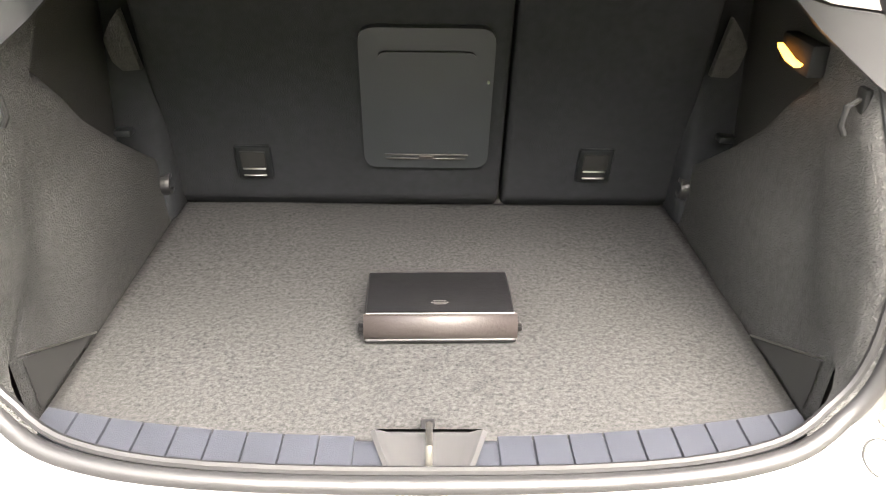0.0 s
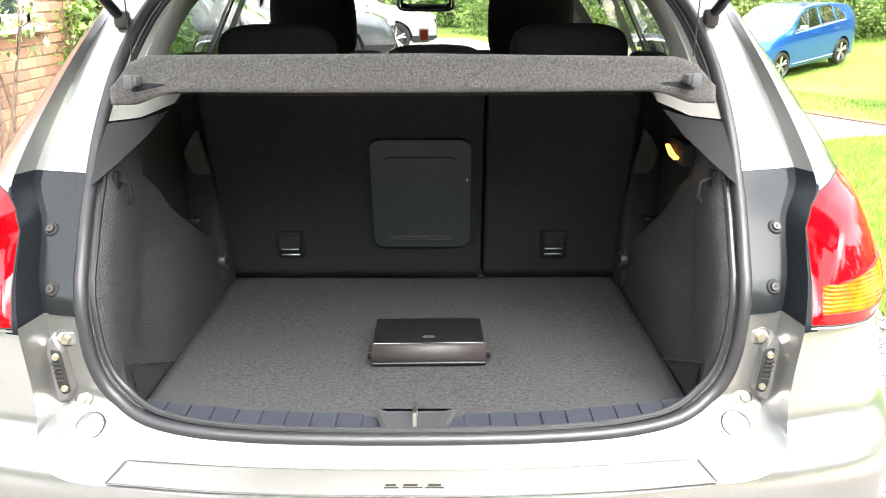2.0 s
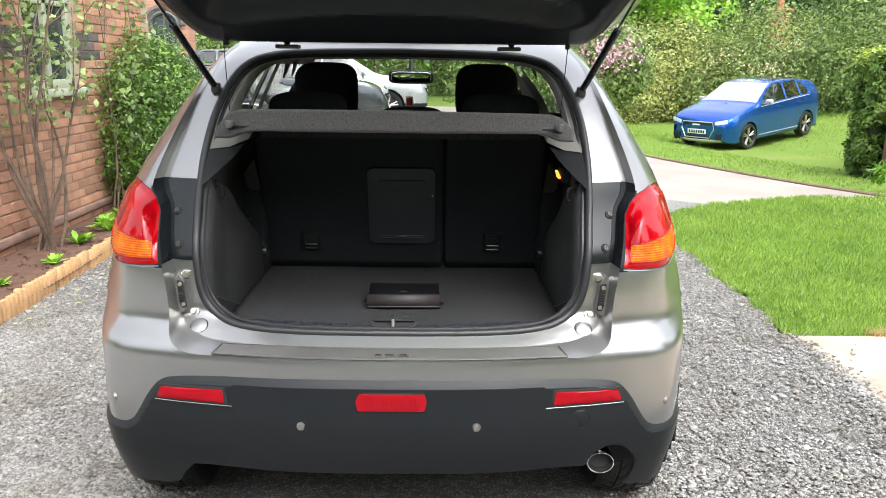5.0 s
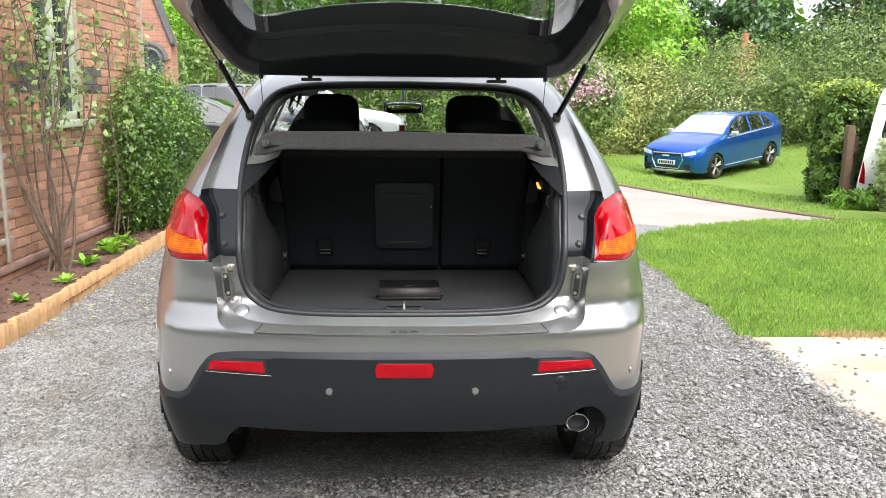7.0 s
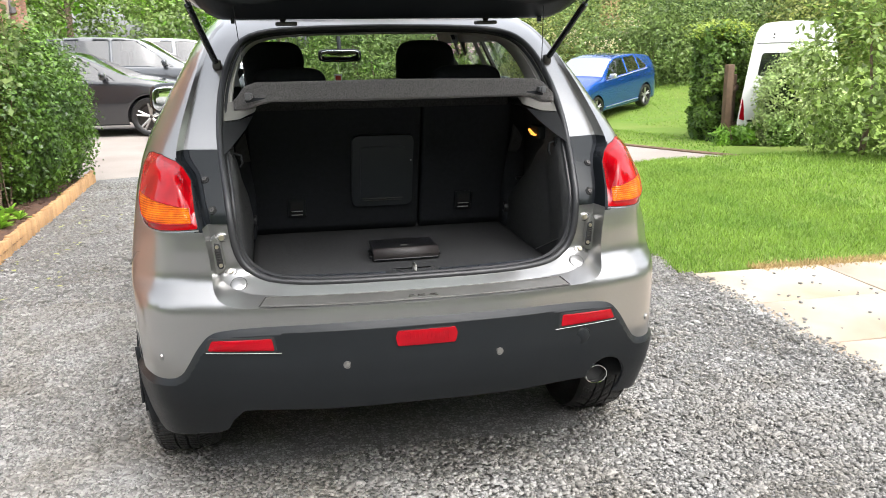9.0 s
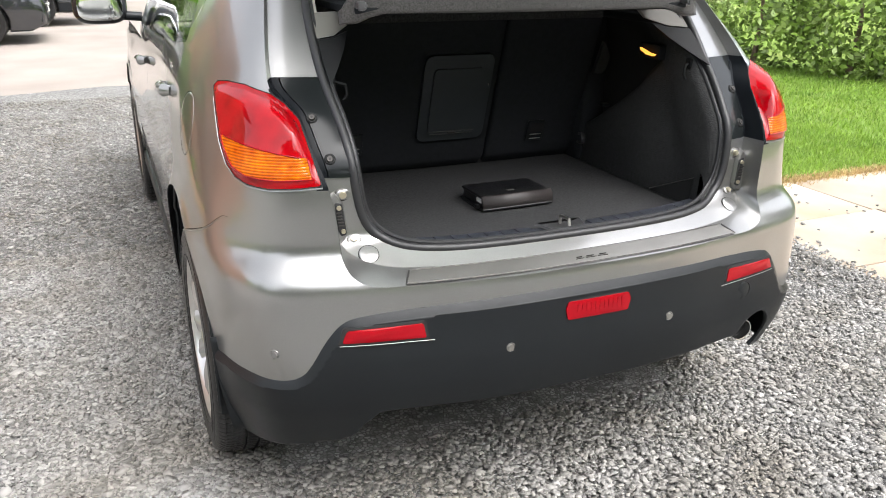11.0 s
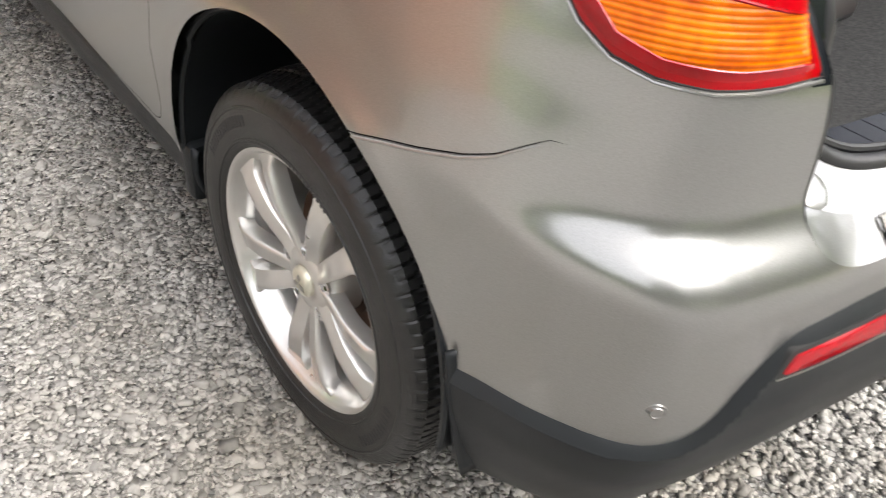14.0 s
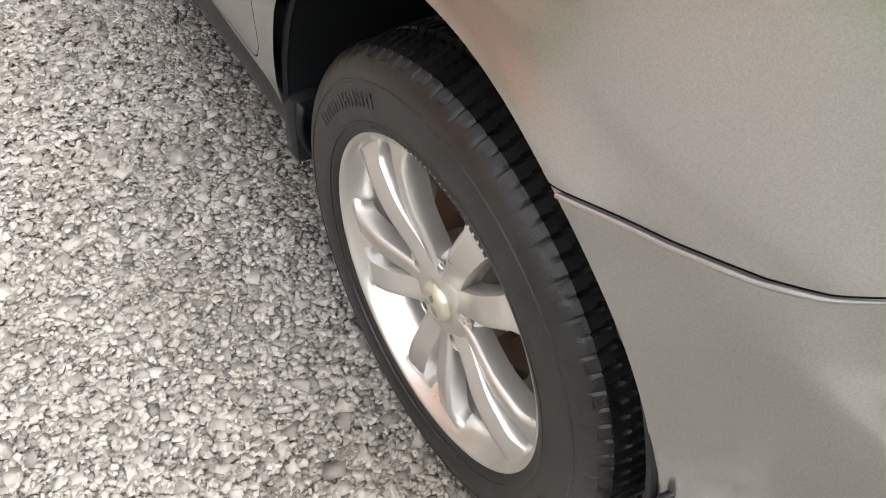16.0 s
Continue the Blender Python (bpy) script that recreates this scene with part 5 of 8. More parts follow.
# ---- boot ----
part("boot_floor", sheet(lambda u, v: ((2 * u - 1) * (0.492 + 0.004 * v), 0.225 + 0.05 * abs(2 * u - 1) ** 2.2 + (0.742 - 0.05 * abs(2 * u - 1) ** 2.2) * v, 0.706 + 0.002 * math.sin(9 * u) * math.sin(7 * v)), 50, 40), CARPET, car, "grey speckled carpet boot floor", thick=0.012)
part("boot_floor_edge", sheet(lambda u, v: ((2 * u - 1) * 0.50, 0.955 + 0.02 * v, 0.709 + 0.03 * v), 20, 2), CARPET, car)
part("floor_tab", box((0.002, 0.240, 0.716), (0.018, 0.030, 0.010), 0.003), RUBBER, car, "black pull tab")
for side in (1, -1):
    def wall(u, v):
        y = 0.262 + 0.70 * u
        top = np.interp(y, [0.2, 0.34, 0.45, 0.525, 0.592, 0.712, 0.813, 0.88, 0.93, 0.97], [1.115, 1.11, 1.10, 1.068, 1.012, 0.934, 0.874, 0.835, 0.80, 0.73])
        z = 0.66 + (float(top) - 0.66) * v
        x = 0.497 + 0.035 * v * (1 - 0.9 * u) - 0.020 * math.exp(-((y - 0.62) / 0.17) ** 2 - ((z - 0.84) / 0.10) ** 2) + 0.014 * math.exp(-((y - 0.40) / 0.07) ** 2 - ((z - 0.86) / 0.12) ** 2)
        x += 0.03 * max(0, v - 0.93) / 0.07
        return (side * x, y + max(0, z - 0.88) * 0.62 * (1 - u) ** 2, z)
    wg = sheet(wall, 44, 30)
    part("side_trim", wg if side < 0 else (wg[0], [tuple(reversed(q)) for q in wg[1]]), TRIM, car, "charcoal grained boot side trim", sharp=80)
    # black sheet laid on the trim, its colour standing for the pocket's shade
    def pocket(u, v):
        y = 0.285 + 0.175 * u
        lo, hi = 0.708, 0.800 - 0.088 * (y - 0.262) / 0.198 - 0.003
        z = lo + max(0.001, hi - lo) * v
        p = wall((y - 0.262) / 0.70, max(0.0, min(1.0, (z - 0.66) / 0.38)))
        return (p[0] - side * 0.006, y, z)
    part("side_pocket_shade", sheet(pocket, 8, 5), GAP, car, "dark sheet for the shaded pocket in the side trim", sharp=80)
    ug = sheet(lambda u, v: (side * (0.565 - 0.02 * v + 0.01 * u), 0.33 + 0.19 * v + (0.69 - 0.19 * v) * u, 0.78 + 0.46 * v), 12, 10)
    part("upper_side_trim", ug if side < 0 else (ug[0], [tuple(reversed(q)) for q in ug[1]]), UPPERTRIM, car, "dark upper boot side trim")
    def corner_y(a, b):
        return 0.322 + 1.133 * (b - 1.1) + 0.5 * (0.55 - a)
    part("corner_trim", prism([(0.458, 1.206), (0.500, 1.196), (0.548, 1.193), (0.551, 1.150), (0.548, 1.102), (0.515, 1.134), (0.482, 1.170)], lambda a, b, d: (side * a, corner_y(a, b) + d, b), 0.012), CORNERPL, car, "smooth dark grey plastic corner trim", sharp=25)
    part("pillar_base_trim", prism([(0.440, 1.250), (0.548, 1.250), (0.552, 1.196), (0.500, 1.199), (0.452, 1.218)], lambda a, b, d: (side * a, corner_y(a, b) + 0.004 + d, b), 0.012), PILLARPALE, car, "pale grey pillar trim")
    if side > 0:
        part("lamp_housing", box((0.516, 0.545, 1.118), (0.026, 0.10, 0.045), 0.006), MATTEBLACK, car)
    part("shelf_ledge", box((side * 0.515, 0.66, 1.213), (0.07, 0.30, 0.024), 0.008), MATTEBLACK, car)
    lh = thing("boot_hook", "", "")
    lh.parent = car
    part("hook", tube([(side * 0.520, 0.385, 1.10), (side * 0.500, 0.372, 1.095), (side * 0.497, 0.370, 1.072), (side * 0.505, 0.372, 1.060)], 0.004, 8), MATTEBLACK, lh, "black bag hook")
    part("hook_base", box((side * 0.527, 0.388, 1.098), (0.010, 0.024, 0.034), 0.004), MATTEBLACK, lh)
    rk = Matrix.Translation((side * 0.490, 0.865, 0.785)) @ Matrix.Rotation(radians(180 if side > 0 else 0), 4, "Z")
    part("lashing_ring", moved(lathe([(0.0, 0.002), (0.010, 0.002), (0.012, 0.006), (0.020, 0.006), (0.022, 0.0), (0.022, -0.01)], 20), rk), RUBBER, car, "black lashing eye")
    part("tray_edge", tube([(side * 0.490, 0.46, 0.713), (side * 0.511, 0.262, 0.800)], 0.0016, 6), STEEL, car, "bright tray edge")
    part("belt_anchor", box((side * 0.528, 0.79, 0.912), (0.03, 0.028, 0.012), 0.004), BLACKPL, car, "dark plastic catch")
    part("belt_guide", prism([(0.500, 1.122), (0.519, 1.100), (0.538, 1.070), (0.533, 1.030), (0.520, 1.014), (0.489, 1.016)], lambda a, b, d: (side * a, 0.792 + 0.3 * (1.07 - b) + d, b), 0.016), TRIM, car, "grey plastic seat belt guide", sharp=25)
# dark fillers added to block the lit gap between seat and side trim
for side in (1, -1):
    part("seat_side_filler", cushion((side * 0.535, 0.93, 0.98), (0.11, 0.16, 0.60), 0.4), SEATFAB, car, "dark filler added beside the seat to close a bright gap")
part("boot_lamp", prism([(0.505, 1.113), (0.53, 1.1145), (0.578, 1.126), (0.575, 1.120), (0.545, 1.109), (0.512, 1.107)], lambda a, b, d: (0.500 - d, a, b), 0.008), lamp_on, car, "lit amber boot lamp")
light = new("boot_lamp_light", bpy.data.lights.new("boot_lamp_light", "POINT"))
light.data.energy, light.data.color, light.data.shadow_soft_size = 0.0018, (1.0, 0.62, 0.3), 0.02
light.location = (0.475, 0.55, 1.10)

# sill cover with raised pads, and the latch striker
def sill_surface(u, v):
    x = (2 * u - 1) * 0.468
    near = 0.127 + 0.066 * (abs(x) / 0.468) ** 2.4
    far = 0.197 + 0.054 * (abs(x) / 0.468) ** 2.4
    return (x, near + (far - near) * v, 0.7395 + 0.004 * math.sin(v * math.pi))
part("sill_cover", sheet(lambda u, v: sill_surface(u, -0.35 + 1.5 * v)[:2] + (0.7395 + (0.012 * min(0, v - 0.25) * 2.5) - 0.09 * max(0, v - 0.82),), 60, 12), SILLNAVY, car, "dark plastic load sill cover", thick=0.003)
for side in (1, -1):
    for i in range(9):
        a, b = 0.084 + i * 0.0425, 0.084 + i * 0.0425 + 0.0412
        V, q = [], []
        for s_, zz in ((1.0, 0.0), (0.955, 0.0030)):
            for x, v in ((a, 0.10), (b, 0.10), (b, 0.95), (a, 0.95)):
                xm, vm = (a + b) / 2, 0.52
                xx, vv = xm + (x - xm) * s_, vm + (v - vm) * s_
                p = sill_surface(0.5 + side * xx / 0.936, vv)
                V.append((p[0], p[1], p[2] + zz - 0.0005 * (1 - s_)))
        q = [(0, 1, 5, 4), (1, 2, 6, 5), (2, 3, 7, 6), (3, 0, 4, 7), (4, 5, 6, 7)]
        part("sill_pad", (V, q if side > 0 else [tuple(reversed(f)) for f in q]), SILLNAVY, car, sharp=20)
def bowl(q, depth):
    return [(-0.070 * q + 0.003, 0.199), (0.070 * q + 0.003, 0.199), (0.046 * q + 0.003, 0.122 + (1 - q) * 0.03), (-0.046 * q + 0.003, 0.122 + (1 - q) * 0.03)], depth
Vb = [(x, y, z) for q, z in ((1.0, 0.7450), (0.92, 0.7490), (0.84, 0.7480), (0.66, 0.7432)) for x, y in bowl(q, 0)[0]]
Fb = [(4 * r + i, 4 * r + (i + 1) % 4, 4 * r + 4 + (i + 1) % 4, 4 * r + 4 + i) for r in range(3) for i in range(4)] + [(12, 13, 14, 15)]
part("striker_recess", (Vb, [tuple(reversed(f)) for f in Fb]), LIGHTGREY, car, "light grey moulded striker recess", sharp=30)
part("striker", tube([(0.003, 0.188, 0.745), (0.003, 0.186, 0.766), (0.003, 0.146, 0.768), (0.003, 0.140, 0.745)], 0.0042, 10), STEEL, car, "bright metal latch striker")

# rear seat backs with their carpeted rears
def seat_back(x0, x1, name):
    prof = [(0.965, 0.70), (0.925, 0.735), (0.776, 1.205), (0.800, 1.246), (0.92, 1.24), (1.06, 0.72)]
    bm = bmesh.new()
    vs = [[bm.verts.new((x, y, z)) for y, z in prof] for x in (x0, x1)]
    bm.faces.new(list(reversed(vs[0])))
    bm.faces.new(vs[1])
    for i in range(6):
        bm.faces.new((vs[0][i], vs[0][(i + 1) % 6], vs[1][(i + 1) % 6], vs[1][i]))
    bmesh.ops.bevel(bm, geom=bm.edges[:], offset=0.012, segments=3, affect="EDGES", profile=0.5)
    return part(name, bm_out(bm), SEATFAB, car, "black carpet-backed folding rear seat", sharp=50)
seat_l = seat_back(-0.495, 0.144, "rear_seat_back")
seat_r = seat_back(0.150, 0.492, "rear_seat_back")
lean = Matrix.Rotation(math.atan2(0.125, 0.395), 4, "X")
def on_seat(x, z):
    return Matrix.Translation((x, 0.925 - 0.125 * (z - 0.735) / 0.395, z)) @ lean
part("hatch_frame", moved(prism(list(reversed(rounded([(-0.119, -0.1475), (0.115, -0.1475), (0.115, 0.1475), (-0.119, 0.1475)], 0.030, 5))), lambda a, b, d: (a, -0.013 + d, b), 0.015), on_seat(0, 0.958)), HATCHPL, seat_l, "moulded load-through hatch frame")
part("hatch_door", moved(prism(list(reversed(rounded([(-0.087, -0.1205), (0.083, -0.1205), (0.083, 0.1045), (-0.087, 0.1045)], 0.016, 4))), lambda a, b, d: (a, -0.018 + d, b), 0.008), on_seat(0, 0.958)), HATCHPL, seat_l, "dark load-through hatch door")
part("hatch_edge", moved(joined(box((-0.002, -0.019, -0.112), (0.158, 0.003, 0.003), 0.001, 1), box((-0.002, -0.019, -0.121), (0.150, 0.003, 0.0025), 0.001, 1), box((-0.002, -0.020, -0.117), (0.028, 0.004, 0.006), 0.001, 1)), on_seat(0, 0.958)), DARKMETAL, seat_l)
for s_, cx in ((seat_l, -0.331), (seat_r, 0.324)):
    la = part("latch_frame", moved(box((0, -0.003, 0), (0.068, 0.012, 0.078), 0.006), on_seat(cx, 0.819)), BLACKPL, s_, "black seat release frame")
    part("latch_pocket", moved(box((0, -0.0095, 0.012), (0.048, 0.003, 0.036), 0.001, 1), on_seat(cx, 0.819)), GAP, la)
    part("latch_lever", moved(joined(box((0, -0.011, -0.010), (0.044, 0.004, 0.003), 0.001, 1), box((0, -0.011, -0.026), (0.044, 0.004, 0.003), 0.001, 1)), on_seat(cx, 0.819)), STEEL, la, "bright lever edges")
part("belt_slot", moved(box((0.106, -0.015, 0.045), (0.004, 0.003, 0.006), 0.001, 1), on_seat(0, 0.958)), WHITEPL, seat_l)
for hx, hz, hw in ((-0.33, 1.255, 0.25), (0.03, 1.208, 0.22), (0.34, 1.255, 0.25)):
    hr = part("rear_headrest", cushion((hx, 0.90, hz + 0.003), (hw + 0.02, 0.11, 0.175), 0.5), SEATFAB, car, "low black rear headrest")
part("seat_top_trim", box((0, 0.752, 1.226), (0.93, 0.02, 0.05), 0.006), CARPET, car, "dark carpet flap under the shelf")
# parcel shelf
shelf = thing("parcel_shelf", "grey felt parcel shelf hung from the tailgate", "parcel shelf")
SH_LOW = [(-0.512, 1.236), (-0.47, 1.237), (-0.43, 1.252), (-0.40, 1.257), (0.40, 1.257), (0.43, 1.252), (0.47, 1.237), (0.512, 1.236)]
SH_TOP = [(-0.512, 1.262), (-0.505, 1.266), (-0.475, 1.305), (-0.440, 1.316), (0, 1.318), (0.440, 1.311), (0.475, 1.300), (0.505, 1.266), (0.512, 1.262)]


def lip(u, v):
    x = (2 * u - 1) * 0.510
    b, t = float(np.interp(x, *zip(*SH_LOW))), float(np.interp(x, *zip(*SH_TOP)))
    z = b + (t - b) * v
    return (x, 0.348 + 0.25 * (z - 1.24) + 0.06 * x * x, z)


part("shelf_lip", sheet(lip, 90, 6), SHELFCARPET, shelf, "grey felt rear edge", sharp=60, thick=0.014)
part("shelf_board", box((0, 0.60, 1.262), (0.95, 0.47, 0.018), 0.004), SEATFAB, shelf, "dark shelf board")
for side in (1, -1):
    part("shelf_peg", joined(box((side * 0.463, 0.352, 1.276), (0.022, 0.03, 0.016), 0.004), box((side * 0.466, 0.338, 1.276), (0.016, 0.010, 0.022), 0.003)), GREYPL, shelf, "grey plastic cord peg")
    part("shelf_cord", tube([(side * 0.468, 0.372, 1.312), (side * 0.484, 0.41, 1.45), (side * 0.500, 0.452, 1.612)], 0.0014, 5), GAP, shelf, "thin black cord")

# ---- cabin ----
part("pillar_trim", both(region(TOP, [-GR - 0.004, -GF - 0.004, -GS - 0.004, -FT["open"], TOP[..., 2] - np.where(TOP[..., 1] < 1.0, 1.242, 1.05), 3.0 - TOP[..., 1]], [FT["open"]], lambda p, e: np.stack([p[:, 0] * 0.94, p[:, 1] + 0.075 * (1 - smooth(0.75, 1.1, p[:, 1])), p[:, 2]], 1))), TRIMGREY, car, "pale grey pillar trims")
Xl = LOW[..., 0]
for dt in (lambda g: g, mirrored):
    part("door_trim", dt(region(LOW, [Xl - 0.6, Yl - 0.45, 2.95 - Yl, Zl - 0.45, FL["arch"] - 0.02], [Zl], lambda p, e: np.stack([p[:, 0] * 0.93, p[:, 1], p[:, 2]], 1))), TRIM, car, "dark door cards")
part("cabin_floor", box((0, 1.95, 0.42), (1.5, 1.9, 0.04), 0.01), CARPET, car, "dark cabin carpet")
part("dashboard", joined(box((0, 2.78, 0.80), (1.45, 0.5, 0.42), 0.08, 4), box((0.36, 2.62, 1.0), (0.36, 0.2, 0.08), 0.03, 3)), BLACKPL, car, "black dashboard")
part("boot_bulkhead", box((0, 0.55, 0.56), (1.0, 0.8, 0.25), 0.02), GAP, car)
for sx in (-0.385, 0.345):
    st = thing("front_seat", "", "")
    st.parent = car
    tagged(st, "black cloth front seat with tall headrest")
    part("backrest", moved(box((0, 0, 0), (0.50, 0.13, 0.66), 0.055, 4), Matrix.Translation((sx, 1.86, 0.90)) @ Matrix.Rotation(radians(14), 4, "X")), SEATFAB, st)
    part("cushion", box((sx, 2.10, 0.58), (0.50, 0.50, 0.15), 0.05, 4), SEATFAB, st)
    part("headrest", moved(cushion((0, 0, 0), (0.285, 0.13, 0.262), 0.52), Matrix.Translation((sx, 1.80, 1.312)) @ Matrix.Rotation(radians(8), 4, "X")), SEATFAB, st, "tall black headrest")
    for dx in (-0.06, 0.06):
        part("headrest_post", tube([(sx + dx, 1.80, 1.14), (sx + dx, 1.80, 1.24)], 0.006, 8), CHROME, st)
rv = thing("rear_view_mirror", "", "")
rv.parent = car
part("mirror_body", cushion((-0.02, 2.45, 1.370), (0.240, 0.045, 0.072), 0.45), BLACKPL, rv, "black interior mirror")
part("mirror_glass", cushion((-0.02, 2.432, 1.370), (0.216, 0.016, 0.056), 0.4), MIRROR, rv, "reflecting mirror glass")
part("mirror_stalk", tube([(-0.02, 2.46, 1.395), (-0.02, 2.50, 1.47)], 0.012, 8), BLACKPL, rv)
tag = part("hanging_tag", box((-0.030, 2.50, 1.238), (0.042, 0.003, 0.056), 0.001, 1), WHITEPL, None, "small white card with red print hanging from mirror", category="air freshener")
part("tag_print", box((-0.030, 2.4975, 1.238), (0.030, 0.0015, 0.040), 0, 1), mat("red_print", (0.62, 0.07, 0.05), 0.6), tag, "red printed block")
part("tag_cord", tube([(-0.030, 2.50, 1.266), (-0.025, 2.48, 1.345)], 0.0008, 4), WHITEPL, tag)

# handbook wallet on the boot floor
book = thing("document_wallet", "closed black leather handbook wallet lying on boot carpet", "wallet")
bz = 0.7085
rot = Matrix.Translation((0.0195, 0.515, bz)) @ Matrix.Rotation(radians(1.2), 4, "Z")
part("cover", moved(box((0, 0.005, 0.036), (0.222, 0.138, 0.008), 0.0035, 3), rot), LEATHER, book, "black leather cover")
part("back_cover", moved(box((0, 0.0, 0.004), (0.226, 0.15, 0.008), 0.0035, 3), rot), LEATHER, book)
part("spine", moved((
    [(x, -0.058 - 0.013 * math.cos(a) * (1 - 0.25 * math.sin(a)), 0.020 + 0.0195 * math.sin(a)) for x in (-0.1135, 0.1135) for a in np.linspace(-1.57, 1.57, 13)],
    [(i, i + 1, 14 + i, 13 + i) for i in range(12)]), rot), BROWNPL, book, "dark brown spine flap", thick=0.003)
part("filling", moved(box((0, 0.006, 0.020), (0.212, 0.130, 0.024), 0.003, 2), rot), LEATHER, book, "black folded inside")
part("paper_corner", moved(box((-0.1065, -0.035, 0.024), (0.004, 0.030, 0.012), 0.0008, 1), rot), WHITEPL, book, "white paper showing at the side")
part("stitching", moved(tube([(-0.109, -0.056, 0.0405), (0.109, -0.056, 0.0405)], 0.0011, 5), rot), STEEL, book, "pale stitched edge")
part("press_mark", moved(joined(box((0, -0.018, 0.0404), (0.020, 0.0015, 0.0006), 0, 1), box((0, -0.023, 0.0404), (0.026, 0.0015, 0.0006), 0, 1), box((0, -0.0275, 0.0404), (0.020, 0.0015, 0.0006), 0, 1)), rot), STEEL, book, "small silver printed bars")
for side in (-1, 1):
    part("wallet_strap", moved(box((side * 0.118, -0.045, 0.010), (0.012, 0.016, 0.010), 0.003), rot), LEATHER, book)

# ---- open tailgate ----
gate = thing("tailgate", "", "")
gate.parent = car
tagged(gate, "raised tailgate with dark inner trim")
TA = radians(26)
GD, GN = Vector((0, -math.cos(TA), math.sin(TA))), Vector((0, -math.sin(TA), -math.cos(TA)))
G0 = Vector((0, 0.655, 1.520))
GATE_W = [(0, 0.52), (0.015, 0.555), (0.05, 0.605), (0.10, 0.648), (0.17, 0.678), (0.30, 0.705), (0.45, 0.728), (0.55, 0.725), (0.63, 0.690), (0.70, 0.645), (0.85, 0.612), (0.98, 0.602), (1.03, 0.575), (1.06, 0.50), (1.065, 0)]
gate_out = [(w, s_) for s_, w in [(-0.001, 0)] + GATE_W]
GOUT = np.array(gate_out + [(-w, s_) for w, s_ in reversed(gate_out[1:-1])])
gl = curve([(0, 0.335), (0.20, 0.322), (0.36, 0.292), (0.44, 0.270), (0.485, 0.272), (0.510, 0.310), (0.540, 0.45), (0.552, 0.60), (0.50, 0.70), (0.2, 0.72), (0, 0.72)], 5)
GGLASS = np.concatenate([gl, (gl * [-1, 1])[::-1][1:-1]])
xs, ss = np.linspace(-0.76, 0.76, 121), np.linspace(-0.02, 1.09, 91)
GX, GS_ = np.meshgrid(xs, ss, indexing="ij")
so, sg = inside(GX, GS_, GOUT), inside(GX, GS_, GGLASS)


def gate_pt(x, s_, t):
    return G0 + Vector((x, 0, 0)) + GD * s_ + GN * t


def gate_grid(T):
    return np.stack([GX, G0.y + GD.y * GS_ + GN.y * T, G0.z + GD.z * GS_ + GN.z * T], -1)


crown = -0.05 * (1 - (GX / 0.75) ** 2) * np.sin(np.clip(GS_ / 1.06, 0, 1) * math.pi) ** 0.7
skin_t = -0.045 + crown
inner_t = 0.045 * smooth(0, 0.07, so) + 0.018 * smooth(0.10, 0.16, so) - 0.03 * smooth(0.05, 0.0, -sg + 0.0)
flipf = lambda g: (g[0], [tuple(reversed(q)) for q in g[1]])
part("outer_panel", flipf(region(gate_grid(skin_t), [so, -sg])), PAINT, gate, "grey painted outer panel", thick=0.003)
part("inner_panel", region(gate_grid(inner_t), [so, -sg - 0.02]), PAINT, gate, "dark painted inner frame", thick=0.003)
rim_pts = GOUT
Vr = [tuple(gate_pt(x, s_, t)) for t in (0.0, -0.045 + 0.0) for x, s_ in rim_pts]
kr = len(rim_pts)
part("gate_edge", (Vr, [(i, (i + 1) % kr, kr + (i + 1) % kr, kr + i) for i in range(kr)]), PAINT, gate)
band = np.minimum(np.minimum(GS_ - 0.105, so - 0.085), -sg - 0.002)
part("upper_trim", region(gate_grid(0.068 + 0.012 * smooth(0, 0.03, band) - 0.05 * smooth(0.045, 0.0, -sg)), [band, 0.755 - GS_]), BLACKPL, gate, "black moulded glass surround")
lowb = np.minimum(GS_ - 0.735, so - 0.05)
part("lower_trim", region(gate_grid(0.060 + 0.02 * smooth(0, 0.03, lowb)), [lowb]), BLACKPL, gate, "black moulded lower trim", thick=0.003)
part("rear_window", region(gate_grid(0.024 + 0.0 * GX), [sg + 0.012]), glass_mat("tailgate_glass", (0.62, 0.70, 0.64), 0.7, 0.22, 2.2), gate, "lightly tinted rear window glass")
spo = sheet(lambda u, v: gate_pt((2 * u - 1) * (0.57 - 0.05 * v), 0.02 + 0.20 * v, -0.055 - 0.088 * v * (1 - 0.5 * (2 * u - 1) ** 2)), 40, 12)
part("roof_spoiler", flipf(spo), PAINT, gate, "grey roof spoiler", thick=0.012)
part("high_brake_lamp", moved(box((0, 0, 0), (0.30, 0.03, 0.022), 0.006), Matrix.Translation(gate_pt(0, 0.212, -0.136)) @ Matrix.Rotation(-TA, 4, "X")), DARKMETAL, gate, "dark high brake lamp")
